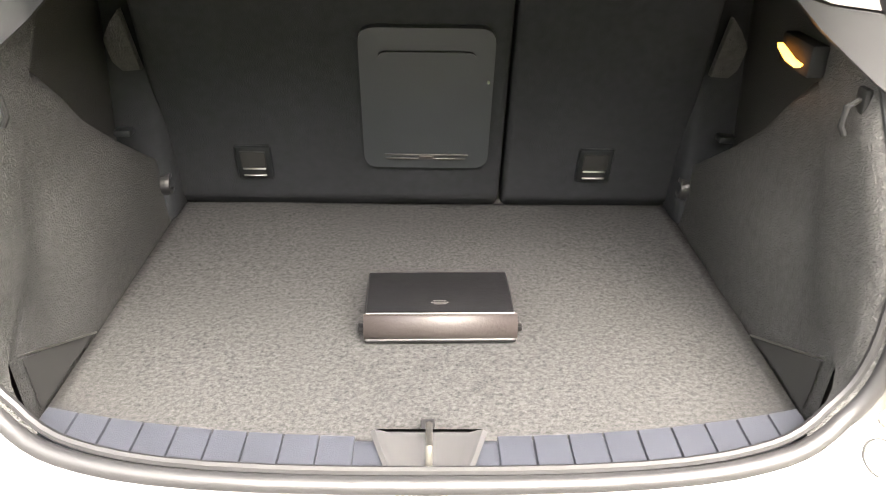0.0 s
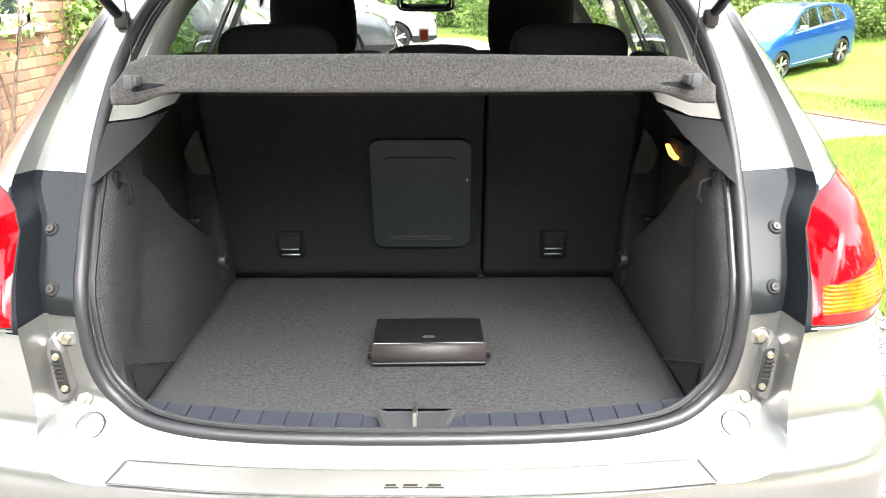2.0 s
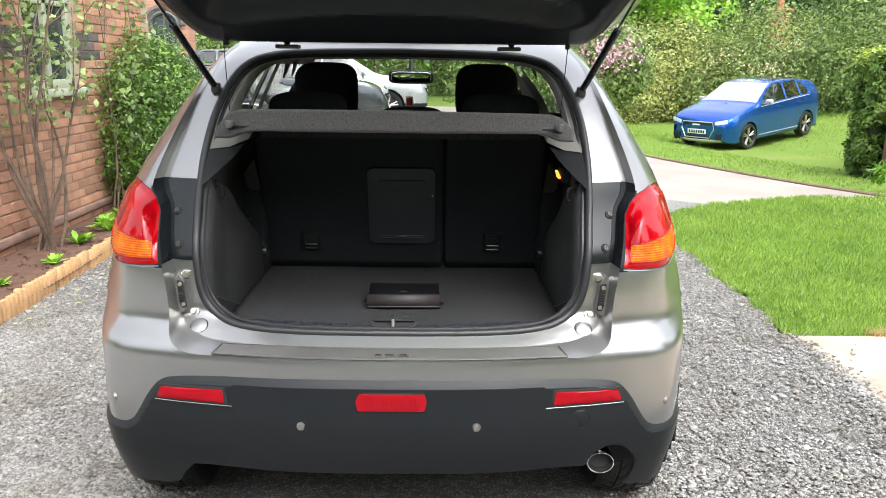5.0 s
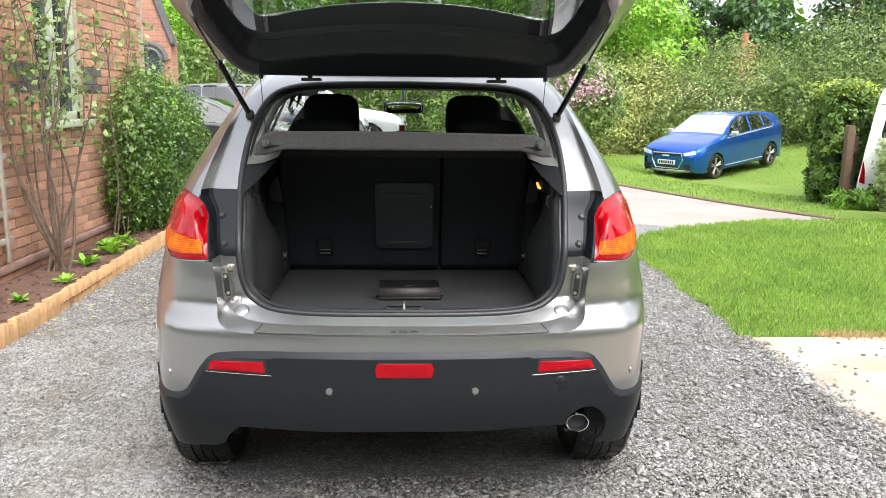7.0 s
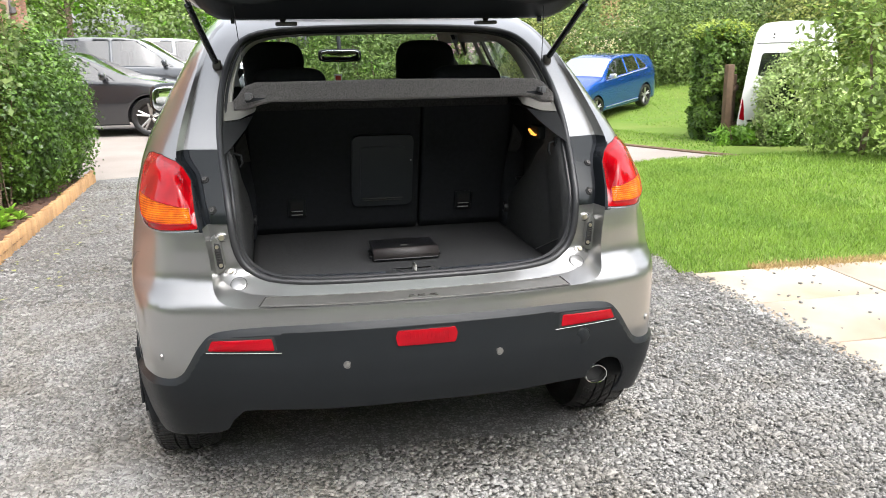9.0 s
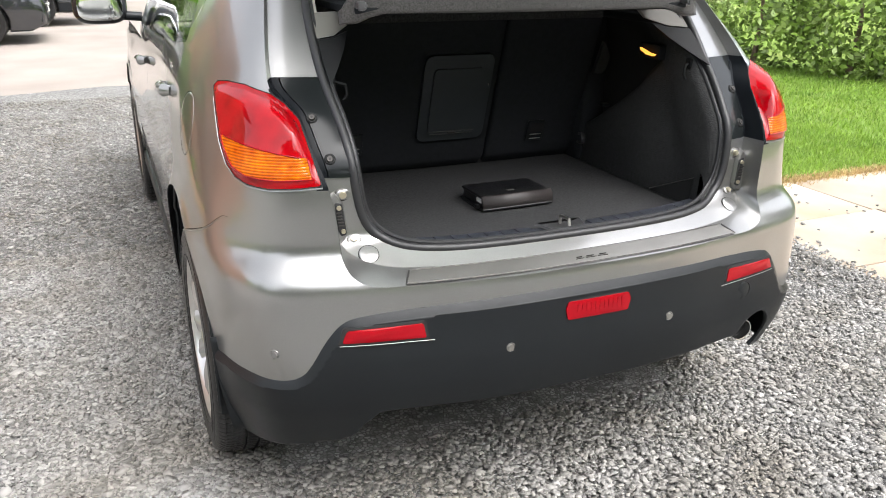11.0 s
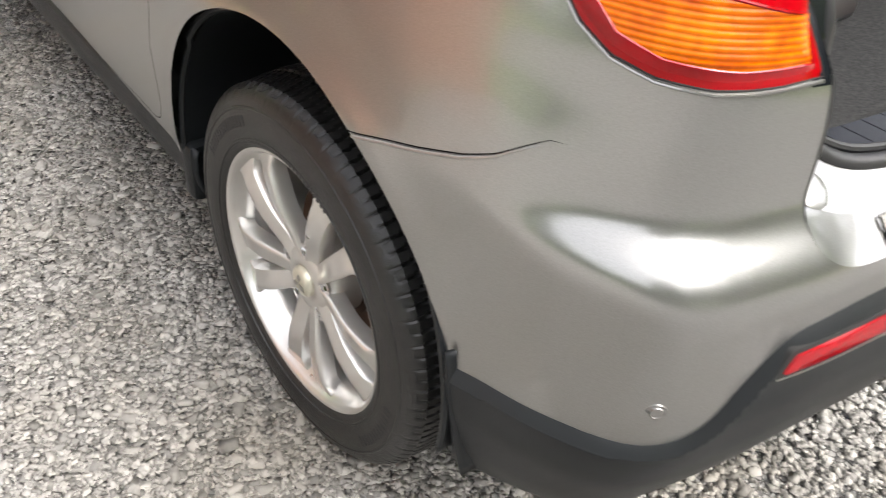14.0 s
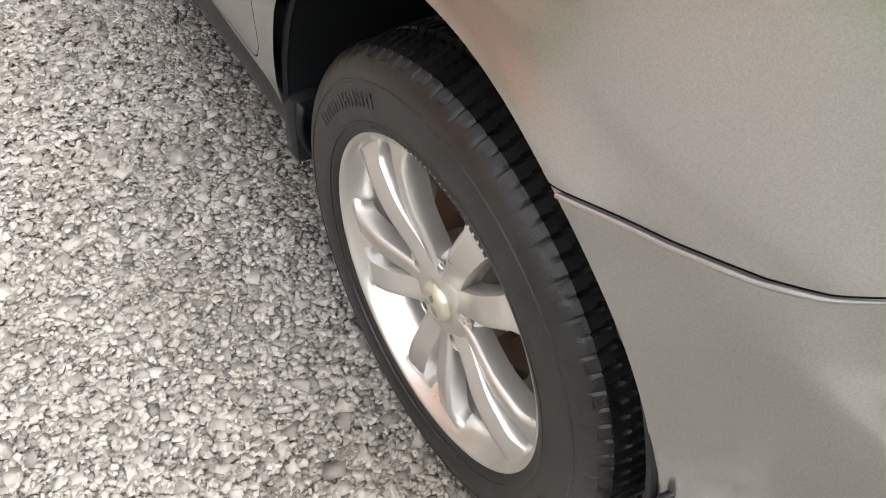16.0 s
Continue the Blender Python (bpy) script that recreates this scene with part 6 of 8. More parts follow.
for side in (1, -1):
    part("gate_hinge", joined(tube([(side * 0.345, 0.70, 1.525), (side * 0.345, 0.675, 1.545), gate_pt(side * 0.345, 0.03, 0.03)], 0.011, 8), tube([(side * 0.315, 0.70, 1.52), gate_pt(side * 0.315, 0.04, 0.03)], 0.004, 6), box(gate_pt(side * 0.335, 0.055, 0.058), (0.07, 0.05, 0.012), 0.004)), DARKMETAL, gate, "dark steel hinge")
    top, bot = gate_pt(side * 0.672, 0.49, 0.03), Vector((side * 0.565, 0.600, 1.366))
    mid = bot.lerp(top, 0.52)
    strut = thing("gas_strut", "", "")
    strut.parent = car
    tagged(strut, "black gas strut with bright rod")
    part("cylinder", tube([bot.lerp(top, 0.03), mid], 0.0105, 12), GLOSSBLACK, strut, "black strut cylinder")
    part("rod", tube([mid, top], 0.0045, 8), CHROME, strut, "bright strut rod")
    part("ball_joint", joined(box(bot, (0.028, 0.028, 0.034), 0.008), tube([bot, bot + Vector((-side * 0.02, 0.01, -0.03))], 0.010, 8)), DARKMETAL, strut)
    part("mount_bolt", moved(lathe([(0, 0.004), (0.008, 0.004), (0.009, -0.004)], 12), Matrix.Translation(bot + Vector((side * 0.0, -0.012, -0.035))) @ Matrix.Rotation(radians(-90), 4, "Z")), ZINC, strut)
    part("cord_clip", box(gate_pt(side * 0.50, 0.13, 0.085), (0.012, 0.02, 0.018), 0.003), BLACKPL, gate)


# ================= the garden, house and parked vehicles =================
def foliage(name, blobs, leaves, size, material, seed, label, category, kind="", trunk=None, stretch=1.6, hollow=0.55, twig=None):
    """A crown of many single leaves set in uneven clumps round the given blobs (x, y, z, rx, ry, rz)."""
    rng = np.random.default_rng(seed)
    vol = np.array([b[3] * b[4] + b[4] * b[5] + b[3] * b[5] for b in blobs])
    V, Fc = [], []
    for b, share in zip(blobs, vol / vol.sum()):
        n = int(leaves * share)
        clumps = rng.normal(size=(max(8, n // 45), 3))
        clumps /= np.linalg.norm(clumps, axis=1)[:, None]
        clumps *= (hollow + (1.05 - hollow) * rng.random(len(clumps)) ** 0.5)[:, None]
        which = rng.integers(0, len(clumps), n)
        d = clumps[which] + rng.normal(size=(n, 3)) * 0.15
        c = np.array(b[:3]) + d * np.array(b[3:])
        nrm = d + rng.normal(size=(n, 3)) * 0.7 + np.array([0, 0, 0.5])
        nrm /= np.linalg.norm(nrm, axis=1)[:, None]
        t = np.cross(nrm, rng.normal(size=(n, 3)))
        t /= np.linalg.norm(t, axis=1)[:, None] + 1e-9
        s = np.cross(nrm, t)
        w = size * (0.6 + 0.8 * rng.random(n))[:, None]
        quad = np.stack([c - t * w * stretch * 0.5, c + s * w * 0.42 - nrm * w * 0.10, c + t * w * stretch * 0.5, c - s * w * 0.42 - nrm * w * 0.10], 1)
        quad[:, :, 2] = np.maximum(quad[:, :, 2], -0.62)
        o = len(V)
        V.extend(map(tuple, quad.reshape(-1, 3)))
        Fc.extend((o + 4 * i, o + 4 * i + 1, o + 4 * i + 2, o + 4 * i + 3) for i in range(n))
    th = thing(name, label, category)
    if kind:
        tagged(th, kind=kind)
    part("crown", (V, Fc), material, th, sharp=180)
    auto = []
    if not trunk and not kind and "blossom" not in name:
        auto = [([(b[0], b[1], float(ground_z(np.float64(b[0]), np.float64(b[1]))) - 0.05), (b[0] + 0.1 * b[3], b[1], b[2] - 0.3 * b[5]), (b[0], b[1] + 0.1 * b[4], b[2] + 0.6 * b[5])], [0.03 + 0.02 * b[3], 0.025, 0.01]) for b in blobs]
    if auto:
        for p, r in auto:
            part("stem", tube(p, r, 7), BARK, th)
    if trunk:
        part("trunk", joined(*[tube(p, r, 7) for p, r in trunk]), BARK, th, "brown woody stems")
    return th


BARK = mat("brown_bark", (0.20, 0.14, 0.10), 0.9, vary=0.9, scale=18, color2=(0.07, 0.05, 0.035), bump=0.8, bump_scale=90)
LEAF_PRIVET = leaf_mat("privet_leaf", (0.19, 0.36, 0.033), (0.10, 0.22, 0.022), 0.45)
LEAF_BUSH = leaf_mat("glossy_bush_leaf", (0.17, 0.30, 0.04), (0.045, 0.10, 0.018), 0.6, 0.35)
LEAF_LIME = leaf_mat("bright_spring_leaf", (0.32, 0.55, 0.06), (0.20, 0.40, 0.04), 0.4)
LEAF_DARK = leaf_mat("dark_evergreen_leaf", (0.21, 0.29, 0.075), (0.12, 0.185, 0.05), 0.5)
LEAF_OLIVE = leaf_mat("olive_bush_leaf", (0.41, 0.42, 0.135), (0.24, 0.285, 0.08), 0.5)
LEAF_HEDGE = leaf_mat("mottled_hedge_leaf", (0.27, 0.37, 0.09), (0.15, 0.23, 0.05), 0.55)
LEAF_ROSE = leaf_mat("rose_leaf", (0.28, 0.37, 0.13), (0.18, 0.26, 0.09), 0.45)
LEAF_CLIPPED = leaf_mat("clipped_hedge_leaf", (0.17, 0.27, 0.045), (0.075, 0.15, 0.025), 0.5)
LEAF_FRESH = leaf_mat("fresh_hedge_leaf", (0.40, 0.46, 0.07), (0.27, 0.36, 0.05), 0.4)
LEAF_VARIEG = leaf_mat("variegated_leaf", (0.52, 0.58, 0.28), (0.24, 0.38, 0.09), 0.5)
PINK = leaf_mat("pink_blossom", (0.62, 0.30, 0.42), (0.75, 0.5, 0.58), 0.3)
CREAM = leaf_mat("cream_blossom", (0.66, 0.56, 0.30), (0.72, 0.62, 0.45), 0.3)
CONIFER = leaf_mat("conifer_spray", (0.09, 0.17, 0.05), (0.045, 0.10, 0.03), 0.5)

# house wall beside the bed: plain core here, brick faces at the end of the file
WALL_X = -2.98
MORTAR = mat("lime_mortar", (0.42, 0.34, 0.26), 0.95, vary=0.6, scale=20, bump=0.5, bump_scale=150)
BRICK = mat("orange_red_brick", (0.44, 0.225, 0.135), 0.9, vary=0.9, scale=9, color2=(0.33, 0.18, 0.12), bump=0.6, bump_scale=140, rand=0.28)
BRICKI = mat("orange_red_brick_far", (0.44, 0.22, 0.135), 0.9, vary=0.9, scale=9, color2=(0.33, 0.18, 0.12), bump=0.6, bump_scale=140, island=0.28)
def far_brick(name):
    """Brickwork too far off to tell the single bricks: courses in the material."""
    m = mat(name, (0.36, 0.175, 0.115), 0.9, vary=0.8, scale=1.4, color2=(0.28, 0.15, 0.105))
    n, l = m.node_tree.nodes, m.node_tree.links
    b = n["Principled BSDF"]
    tc, sp, cb, br = n.new("ShaderNodeTexCoord"), n.new("ShaderNodeSeparateXYZ"), n.new("ShaderNodeCombineXYZ"), n.new("ShaderNodeTexBrick")
    l.new(tc.outputs["Object"], sp.inputs[0])
    l.new(sp.outputs["X"], cb.inputs["X"])
    l.new(sp.outputs["Z"], cb.inputs["Y"])
    l.new(cb.outputs[0], br.inputs["Vector"])
    br.inputs["Scale"].default_value = 1.0
    br.inputs["Brick Width"].default_value, br.inputs["Row Height"].default_value, br.inputs["Mortar Size"].default_value = 0.225, 0.075, 0.008
    br.inputs["Color1"].default_value, br.inputs["Color2"].default_value, br.inputs["Mortar"].default_value = (1.15, 1.1, 1.05, 1), (0.72, 0.72, 0.75, 1), (1.05, 1.2, 1.25, 1)
    mx = n.new("ShaderNodeMix")
    mx.data_type, mx.blend_type = "RGBA", "MULTIPLY"
    mx.inputs["Factor"].default_value = 1.0
    l.new(b.inputs["Base Color"].links[0].from_socket, mx.inputs["A"])
    l.new(br.outputs["Color"], mx.inputs["B"])
    l.new(mx.outputs["Result"], b.inputs["Base Color"])
    return m


FARBRICK = far_brick("far_brick_courses")
BLUEBRICK = mat("blue_grey_brick", (0.12, 0.105, 0.105), 0.8, vary=0.7, scale=12, bump=0.5, bump_scale=140, rand=0.25)
SAGE = mat("sage_green_paint", (0.42, 0.46, 0.34), 0.5, vary=0.4, scale=8)
house = thing("house", "red brick house wall with sage green window", "house")
WIN = (4.28, 5.16, 1.20, 2.55)
def wall_piece(y0, y1, z0, z1):
    return box((WALL_X - 0.125, (y0 + y1) / 2, (z0 + z1) / 2), (0.24, y1 - y0, z1 - z0))
wall_core = part("wall", joined(wall_piece(2.0, WIN[0], 0, 2.75), wall_piece(WIN[1], 6.95, 0, 2.75), wall_piece(WIN[0], WIN[1], 0, WIN[2]), wall_piece(WIN[0], WIN[1], WIN[3], 2.75)), MORTAR, house, "mortar wall core")
for ey in (2.11, 6.83):
    part("end_wall", box((-5.61, ey, 1.37), (5.0, 0.22, 2.75)), BRICKI, house, "red brick end wall")
roof_g = prism([(-2.99, 2.74), (-5.6, 3.9), (-5.6, 4.05), (-2.95, 2.82)], lambda a, b, d: (a, 1.9 + d, b), 5.2)
part("roof", roof_g, mat("dark_roof_tile", (0.10, 0.07, 0.06), 0.85, vary=0.6, scale=9, bump=0.5), house, "dark tiled roof")
win = thing("window", "", "")
win.parent = house
tagged(win, "sage green painted casement window")
wy0, wy1, wz0, wz1 = WIN
fx = WALL_X - 0.07
for y0, y1, z0, z1 in ((wy0, wy0 + 0.07, wz0, wz1), (wy1 - 0.07, wy1, wz0, wz1), (wy0, wy1, wz0, wz0 + 0.07), (wy0, wy1, wz1 - 0.07, wz1), ((wy0 + wy1) / 2 - 0.035, (wy0 + wy1) / 2 + 0.035, wz0, wz1), (wy0, wy1, 1.86, 1.90)):
    part("window_frame", box((fx, (y0 + y1) / 2, (z0 + z1) / 2), (0.06, y1 - y0, z1 - z0), 0.006), SAGE, win)
part("window_sill", box((WALL_X - 0.01, (wy0 + wy1) / 2, wz0 - 0.03), (0.16, wy1 - wy0 + 0.12, 0.06), 0.01), SAGE, win, "sage green sill")
part("pane", box((fx - 0.01, (wy0 + wy1) / 2, (wz0 + wz1) / 2), (0.006, wy1 - wy0 - 0.1, wz1 - wz0 - 0.1)), mat("dark_window_glass", (0.03, 0.04, 0.045), 0.03, spec=0.8), win, "dark reflecting pane")
part("plinth_ledge", box((WALL_X + 0.02, 4.5, 0.15), (0.05, 5.0, 0.06), 0.012), mat("plinth_brick", (0.28, 0.17, 0.13), 0.9, vary=0.8, scale=7, bump=0.5), house, "projecting plinth course")

# timber trellis against the wall
OLDWOOD = mat("grey_weathered_timber", (0.36, 0.31, 0.25), 0.85, vary=0.7, scale=12, bump=0.6, bump_scale=120)
trellis = thing("trellis", "grey weathered wooden trellis fixed against brick wall", "trellis")
for i in range(5):
    part("rail", box((WALL_X + 0.035, 3.06, 0.36 + 0.205 * i), (0.02, 1.06, 0.045), 0.004), OLDWOOD, trellis)
for i in range(5):
    part("stile", box((WALL_X + 0.052, 2.62 + 0.215 * i, 0.78), (0.02, 0.04, 1.16), 0.004), OLDWOOD, trellis)

# log roll edging
LOGWOOD = mat("orange_treated_pine", (0.50, 0.30, 0.14), 0.8, vary=0.8, scale=25, color2=(0.36, 0.21, 0.10), bump=0.4, bump_scale=200, rand=0.15)
log_me = mesh_of("log", lathe([(0.0, 0.125), (0.020, 0.125), (0.0235, 0.120), (0.024, 0.0), (0.024, -0.05)], 10), LOGWOOD, 40)
edging = thing("log_roll_edging", "low orange pine log roll edging along the bed", "edging")
n_log = 0
for i in range(108):
    y = 1.75 + i * 0.0505
    x = float(np.interp(y, [-2, 2, 5.4, 7], [-2.30, -2.30, -2.37, -2.43])) + random.uniform(-0.004, 0.004)
    o = new("log", log_me)
    o.parent = edging
    o.matrix_basis = Matrix.Translation((x, y, random.uniform(-0.008, 0.010))) @ Matrix.Rotation(radians(-90), 4, "Y") @ Matrix.Rotation(random.uniform(0, 6), 4, "X")

# climbing rose with bare stems
rng = random.Random(4)
def stems(base, n, height, spread, seed, r0=0.012):
    rr = random.Random(seed)
    out, tips = [], []
    for k in range(n):
        a = rr.uniform(0, 6.28)
        p = Vector((base[0] + rr.uniform(-0.06, 0.06), base[1] + rr.uniform(-0.08, 0.08), base[2]))
        d = Vector((math.cos(a) * spread * 0.35, math.sin(a) * spread, 1)).normalized()
        pts, rad, L = [p.copy()], [r0 * rr.uniform(0.7, 1.2)], height * rr.uniform(0.75, 1.1)
        for i in range(9):
            d = (d + Vector((rr.uniform(-0.16, 0.16), rr.uniform(-0.2, 0.2), rr.uniform(-0.02, 0.10)))).normalized()
            p = p + d * (L / 9)
            p.x = min(max(p.x, WALL_X + 0.06), base[0] + 0.45)
            pts.append(p.copy())
            rad.append(max(0.003, rad[0] * (1 - i / 9.5)))
            if i > 3:
                tips.append(p.copy())
                if rr.random() < 0.55:
                    q = p + Vector((rr.uniform(-0.1, 0.2), rr.uniform(-0.3, 0.3), rr.uniform(0, 0.3)))
                    out.append(([p.copy(), p.lerp(q, 0.5) + Vector((0, 0, 0.04)), q], [rad[-1] * 0.8, 0.004, 0.0025]))
                    tips.append(q)
        out.append((pts, rad))
    return out, tips
st_, tips_ = stems((-2.76, 3.86, 0.04), 12, 2.3, 0.42, 7, 0.014)
foliage("climbing_rose", [(t.x, t.y, t.z, 0.13, 0.16, 0.12) for t in tips_ if t.z > 1.0], 1000, 0.040, LEAF_ROSE, 3, "tall climbing rose with bare stems against brick wall", "shrub", trunk=st_, stretch=1.3, hollow=0.1)
st2, tips2 = stems((-2.78, 5.35, 0.04), 5, 2.1, 0.30, 11, 0.008)
foliage("climbing_rose", [(t.x + 0.12, t.y, t.z, 0.14, 0.18, 0.13) for t in tips2 if t.z > 0.9], 260, 0.044, LEAF_ROSE, 5, "thin climbing rose with fresh leaves beside hedge", "shrub", trunk=st2, stretch=1.3, hollow=0.1)
foliage("privet_bush", [(-2.80, 6.30, 0.90, 0.44, 0.62, 0.74), (-2.76, 5.72, 0.78, 0.36, 0.42, 0.62), (-2.72, 6.75, 0.82, 0.40, 0.50, 0.66), (-2.84, 6.0, 0.50, 0.40, 0.45, 0.46), (-2.72, 7.0, 0.55, 0.34, 0.40, 0.50)], 44000, 0.026, LEAF_BUSH, 8, "dense bright green privet bush beside the wall", "bush",
        trunk=[([(-2.8, 5.9, 0.03), (-2.74, 5.92, 0.4), (-2.7, 6.0, 0.8)], [0.016, 0.012, 0.006]), ([(-2.75, 6.3, 0.03), (-2.7, 6.35, 0.9)], [0.02, 0.008])], hollow=0.72)
for i, (px, py, s_) in enumerate(((-2.62, 4.05, 0.17), (-2.78, 4.95, 0.12), (-2.58, 4.55, 0.20), (-2.66, 4.75, 0.2), (-2.60, 2.9, 0.10), (-2.52, 3.45, 0.12), (-2.70, 5.15, 0.16), (-2.55, 4.9, 0.14))):
    V, Fc = [], []
    rr = random.Random(20 + i)
    for k in range(22):
        a, el = rr.uniform(0, 6.28), rr.uniform(0.5, 1.3)
        d, side_ = Vector((math.cos(a) * math.cos(el), math.sin(a) * math.cos(el), math.sin(el))), Vector((-math.sin(a), math.cos(a), 0))
        L, b = s_ * rr.uniform(0.6, 1.1), Vector((px, py, 0.055))
        o = len(V)
        for q, w in ((0, 0.006), (0.45, 0.16), (0.8, 0.13), (1.0, 0.01)):
            c = b + d * L * q - Vector((0, 0, 0.35 * L * q * q))
            V += [tuple(c - side_ * w * L), tuple(c + side_ * w * L)]
        Fc += [(o, o + 1, o + 3, o + 2), (o + 2, o + 3, o + 5, o + 4), (o + 4, o + 5, o + 7, o + 6)]
    part("bed_plant", (V, Fc), LEAF_LIME, None, "small leafy green plant in the soil bed", category="plant", group="bed plants", sharp=180)

# hedges and bushes
foliage("garden_hedge", [(6.9 + 0.62 * i, 6.7 - 0.98 * i, 0.95, 0.75, 0.85, 1.15) for i in range(6)], 34000, 0.055, LEAF_HEDGE, 12, "mottled green clipped garden hedge behind lawn", "hedge", hollow=0.78)
# dark colour for solid cores that stand for the shade between the leaves
HEDGE_CORE = mat("dark_core_shade", (0.030, 0.050, 0.016), 0.95, vary=0.8, scale=20, bump=1.0, bump_scale=60)
cols = [(6.90, 10.35), (7.14, 10.40), (6.98, 10.75), (7.22, 10.75), (7.44, 10.80), (7.22, 11.15), (7.46, 11.15), (7.68, 11.20)]
hedge = foliage("gate_hedge", [(x + 0.02 * math.sin(5 * k + x * 9), y, -0.06 + 0.30 * k, 0.25, 0.27, 0.25) for x, y in cols for k in range(6)], 62000, 0.042, LEAF_CLIPPED, 13, "tall clipped green hedge behind the gate", "hedge", hollow=0.72, trunk=[([(x, y, -0.45), (x, y, 0.5), (x + 0.02, y, 1.2)], [0.03, 0.02, 0.01]) for x, y in cols])
part("dark_core", joined(*[box((x, y, 0.56), (0.20, 0.24, 1.70), 0.09, 3) for x, y in cols]), HEDGE_CORE, hedge, "solid dark core standing for the shaded inside")
rt = np.random.default_rng(77)
tv, tf = [], []
for q in range(4200):
    x, y = cols[rt.integers(0, len(cols))]
    p = Vector((x + rt.normal() * 0.15, y + rt.normal() * 0.16, 1.60 + rt.normal() * 0.07))
    a, w = rt.uniform(0, 6.28), 0.016 * rt.uniform(0.6, 1.4)
    t1, t2 = Vector((math.cos(a), math.sin(a), rt.uniform(-0.2, 0.9))).normalized(), Vector((-math.sin(a), math.cos(a), rt.uniform(-0.5, 0.5)))
    o = len(tv)
    tv += [tuple(p - t1 * w * 1.6), tuple(p + t2 * w), tuple(p + t1 * w * 1.6), tuple(p - t2 * w)]
    tf.append((o, o + 1, o + 2, o + 3))
part("fresh_growth", (tv, tf), LEAF_FRESH, hedge, "yellow-green new leaves along the top", sharp=180)
shrub = foliage("gate_shrub", [(7.36, 9.05, 0.55, 0.38, 0.38, 0.52), (7.75, 9.10, 0.74, 0.50, 0.42, 0.54), (7.42, 9.05, 0.10, 0.42, 0.38, 0.40), (8.05, 9.10, 0.30, 0.50, 0.40, 0.50)], 30000, 0.034, LEAF_VARIEG, 14, "rounded variegated shrub beside the white van", "bush", hollow=0.78)
# solid dark cushions fill the shrub in place of its inner shade
part("dark_core", joined(cushion((7.42, 9.08, 0.40), (0.58, 0.52, 1.05), 0.5), cushion((7.86, 9.12, 0.52), (0.75, 0.60, 1.10), 0.5)), HEDGE_CORE, shrub, "solid dark core standing for the shaded inside")
foliage("verge_plants", [(6.66, 9.35, -0.06, 0.30, 0.22, 0.20), (7.0, 9.2, -0.04, 0.30, 0.2, 0.22), (7.3, 8.95, -0.04, 0.28, 0.2, 0.18)], 2600, 0.034, LEAF_PRIVET, 15, "long rough grass at the gate's foot", "plant", hollow=0.2, stretch=4.6)
mass = [(4.2, 29, 1.6, 3.0, 2.0, 2.6), (8.2, 28, 1.0, 2.8, 2.0, 1.9), (12.0, 26.5, 1.2, 3.0, 2.2, 2.1), (13.6, 31.0, 1.2, 2.6, 1.5, 2.1), (15.5, 24.5, 1.9, 3.0, 2.4, 2.4), (18.8, 22.5, 2.6, 3.0, 2.4, 3.6), (22.0, 20.0, 2.6, 3.0, 2.6, 3.8)]
for i, b in enumerate(mass):
    foliage("rhododendron_bush", [b, (b[0] - 1.2, b[1] - 1.0, b[2] - 0.8, b[3] * 0.7, 1.4, b[5] * 0.7), (b[0] + 1.2, b[1] - 0.8, b[2] - 0.4, b[3] * 0.7, 1.4, b[5] * 0.75)], 30000, 0.072, LEAF_OLIVE if i % 2 else LEAF_DARK, 30 + i, "large dense rhododendron bush behind far lawn", "bush", hollow=0.78)
foliage("blossom_patch", [(10.8, 24.6, 1.5, 2.0, 0.5, 0.9)], 420, 0.06, CREAM, 50, "cream blossom on dense bush", "blossom", stretch=1.0)
foliage("pink_rhododendron", [(4.7, 19.5, 1.45, 1.0, 0.9, 1.0)], 6000, 0.08, LEAF_DARK, 51, "rhododendron bush with pink blossom", "bush", hollow=0.7)
foliage("pink_blossom", [(4.62, 19.3, 1.65, 0.75, 0.8, 0.8)], 1700, 0.07, PINK, 52, "pink rhododendron blossom trusses", "blossom", stretch=1.0, hollow=0.85)


def tree(x, y, h, r, material, seed, label, leaves=17000, size=0.14, low=0.30):
    rr = random.Random(seed)
    z0 = float(ground_z(np.float64(x), np.float64(y))) - 0.05
    limbs = [([(x, y, z0), (x + 0.1, y, z0 + h * 0.3), (x, y + 0.1, z0 + h * 0.62), (x, y, z0 + h * 0.9)], [0.035 * h * 0.55, 0.03 * h * 0.5, 0.02 * h * 0.4, 0.02])]
    blobs = []
    for k in range(13):
        a, q = rr.uniform(0, 6.28), rr.uniform(low, 0.98)
        d = r * (1 - 0.55 * abs(q - 0.5)) * rr.uniform(0.35, 0.85)
        c = (x + math.cos(a) * d, y + math.sin(a) * d, z0 + h * q)
        limbs.append(([(x, y, z0 + h * q * 0.62), ((x + c[0]) / 2, (y + c[1]) / 2, z0 + h * q * 0.88), c], [0.05, 0.035, 0.015]))
        s_ = r * rr.uniform(0.32, 0.52)
        blobs.append((*c, s_, s_, s_ * rr.uniform(0.7, 1.0)))
    foliage("tree", blobs, leaves, size, material, seed, label, "tree", trunk=limbs, hollow=0.6)


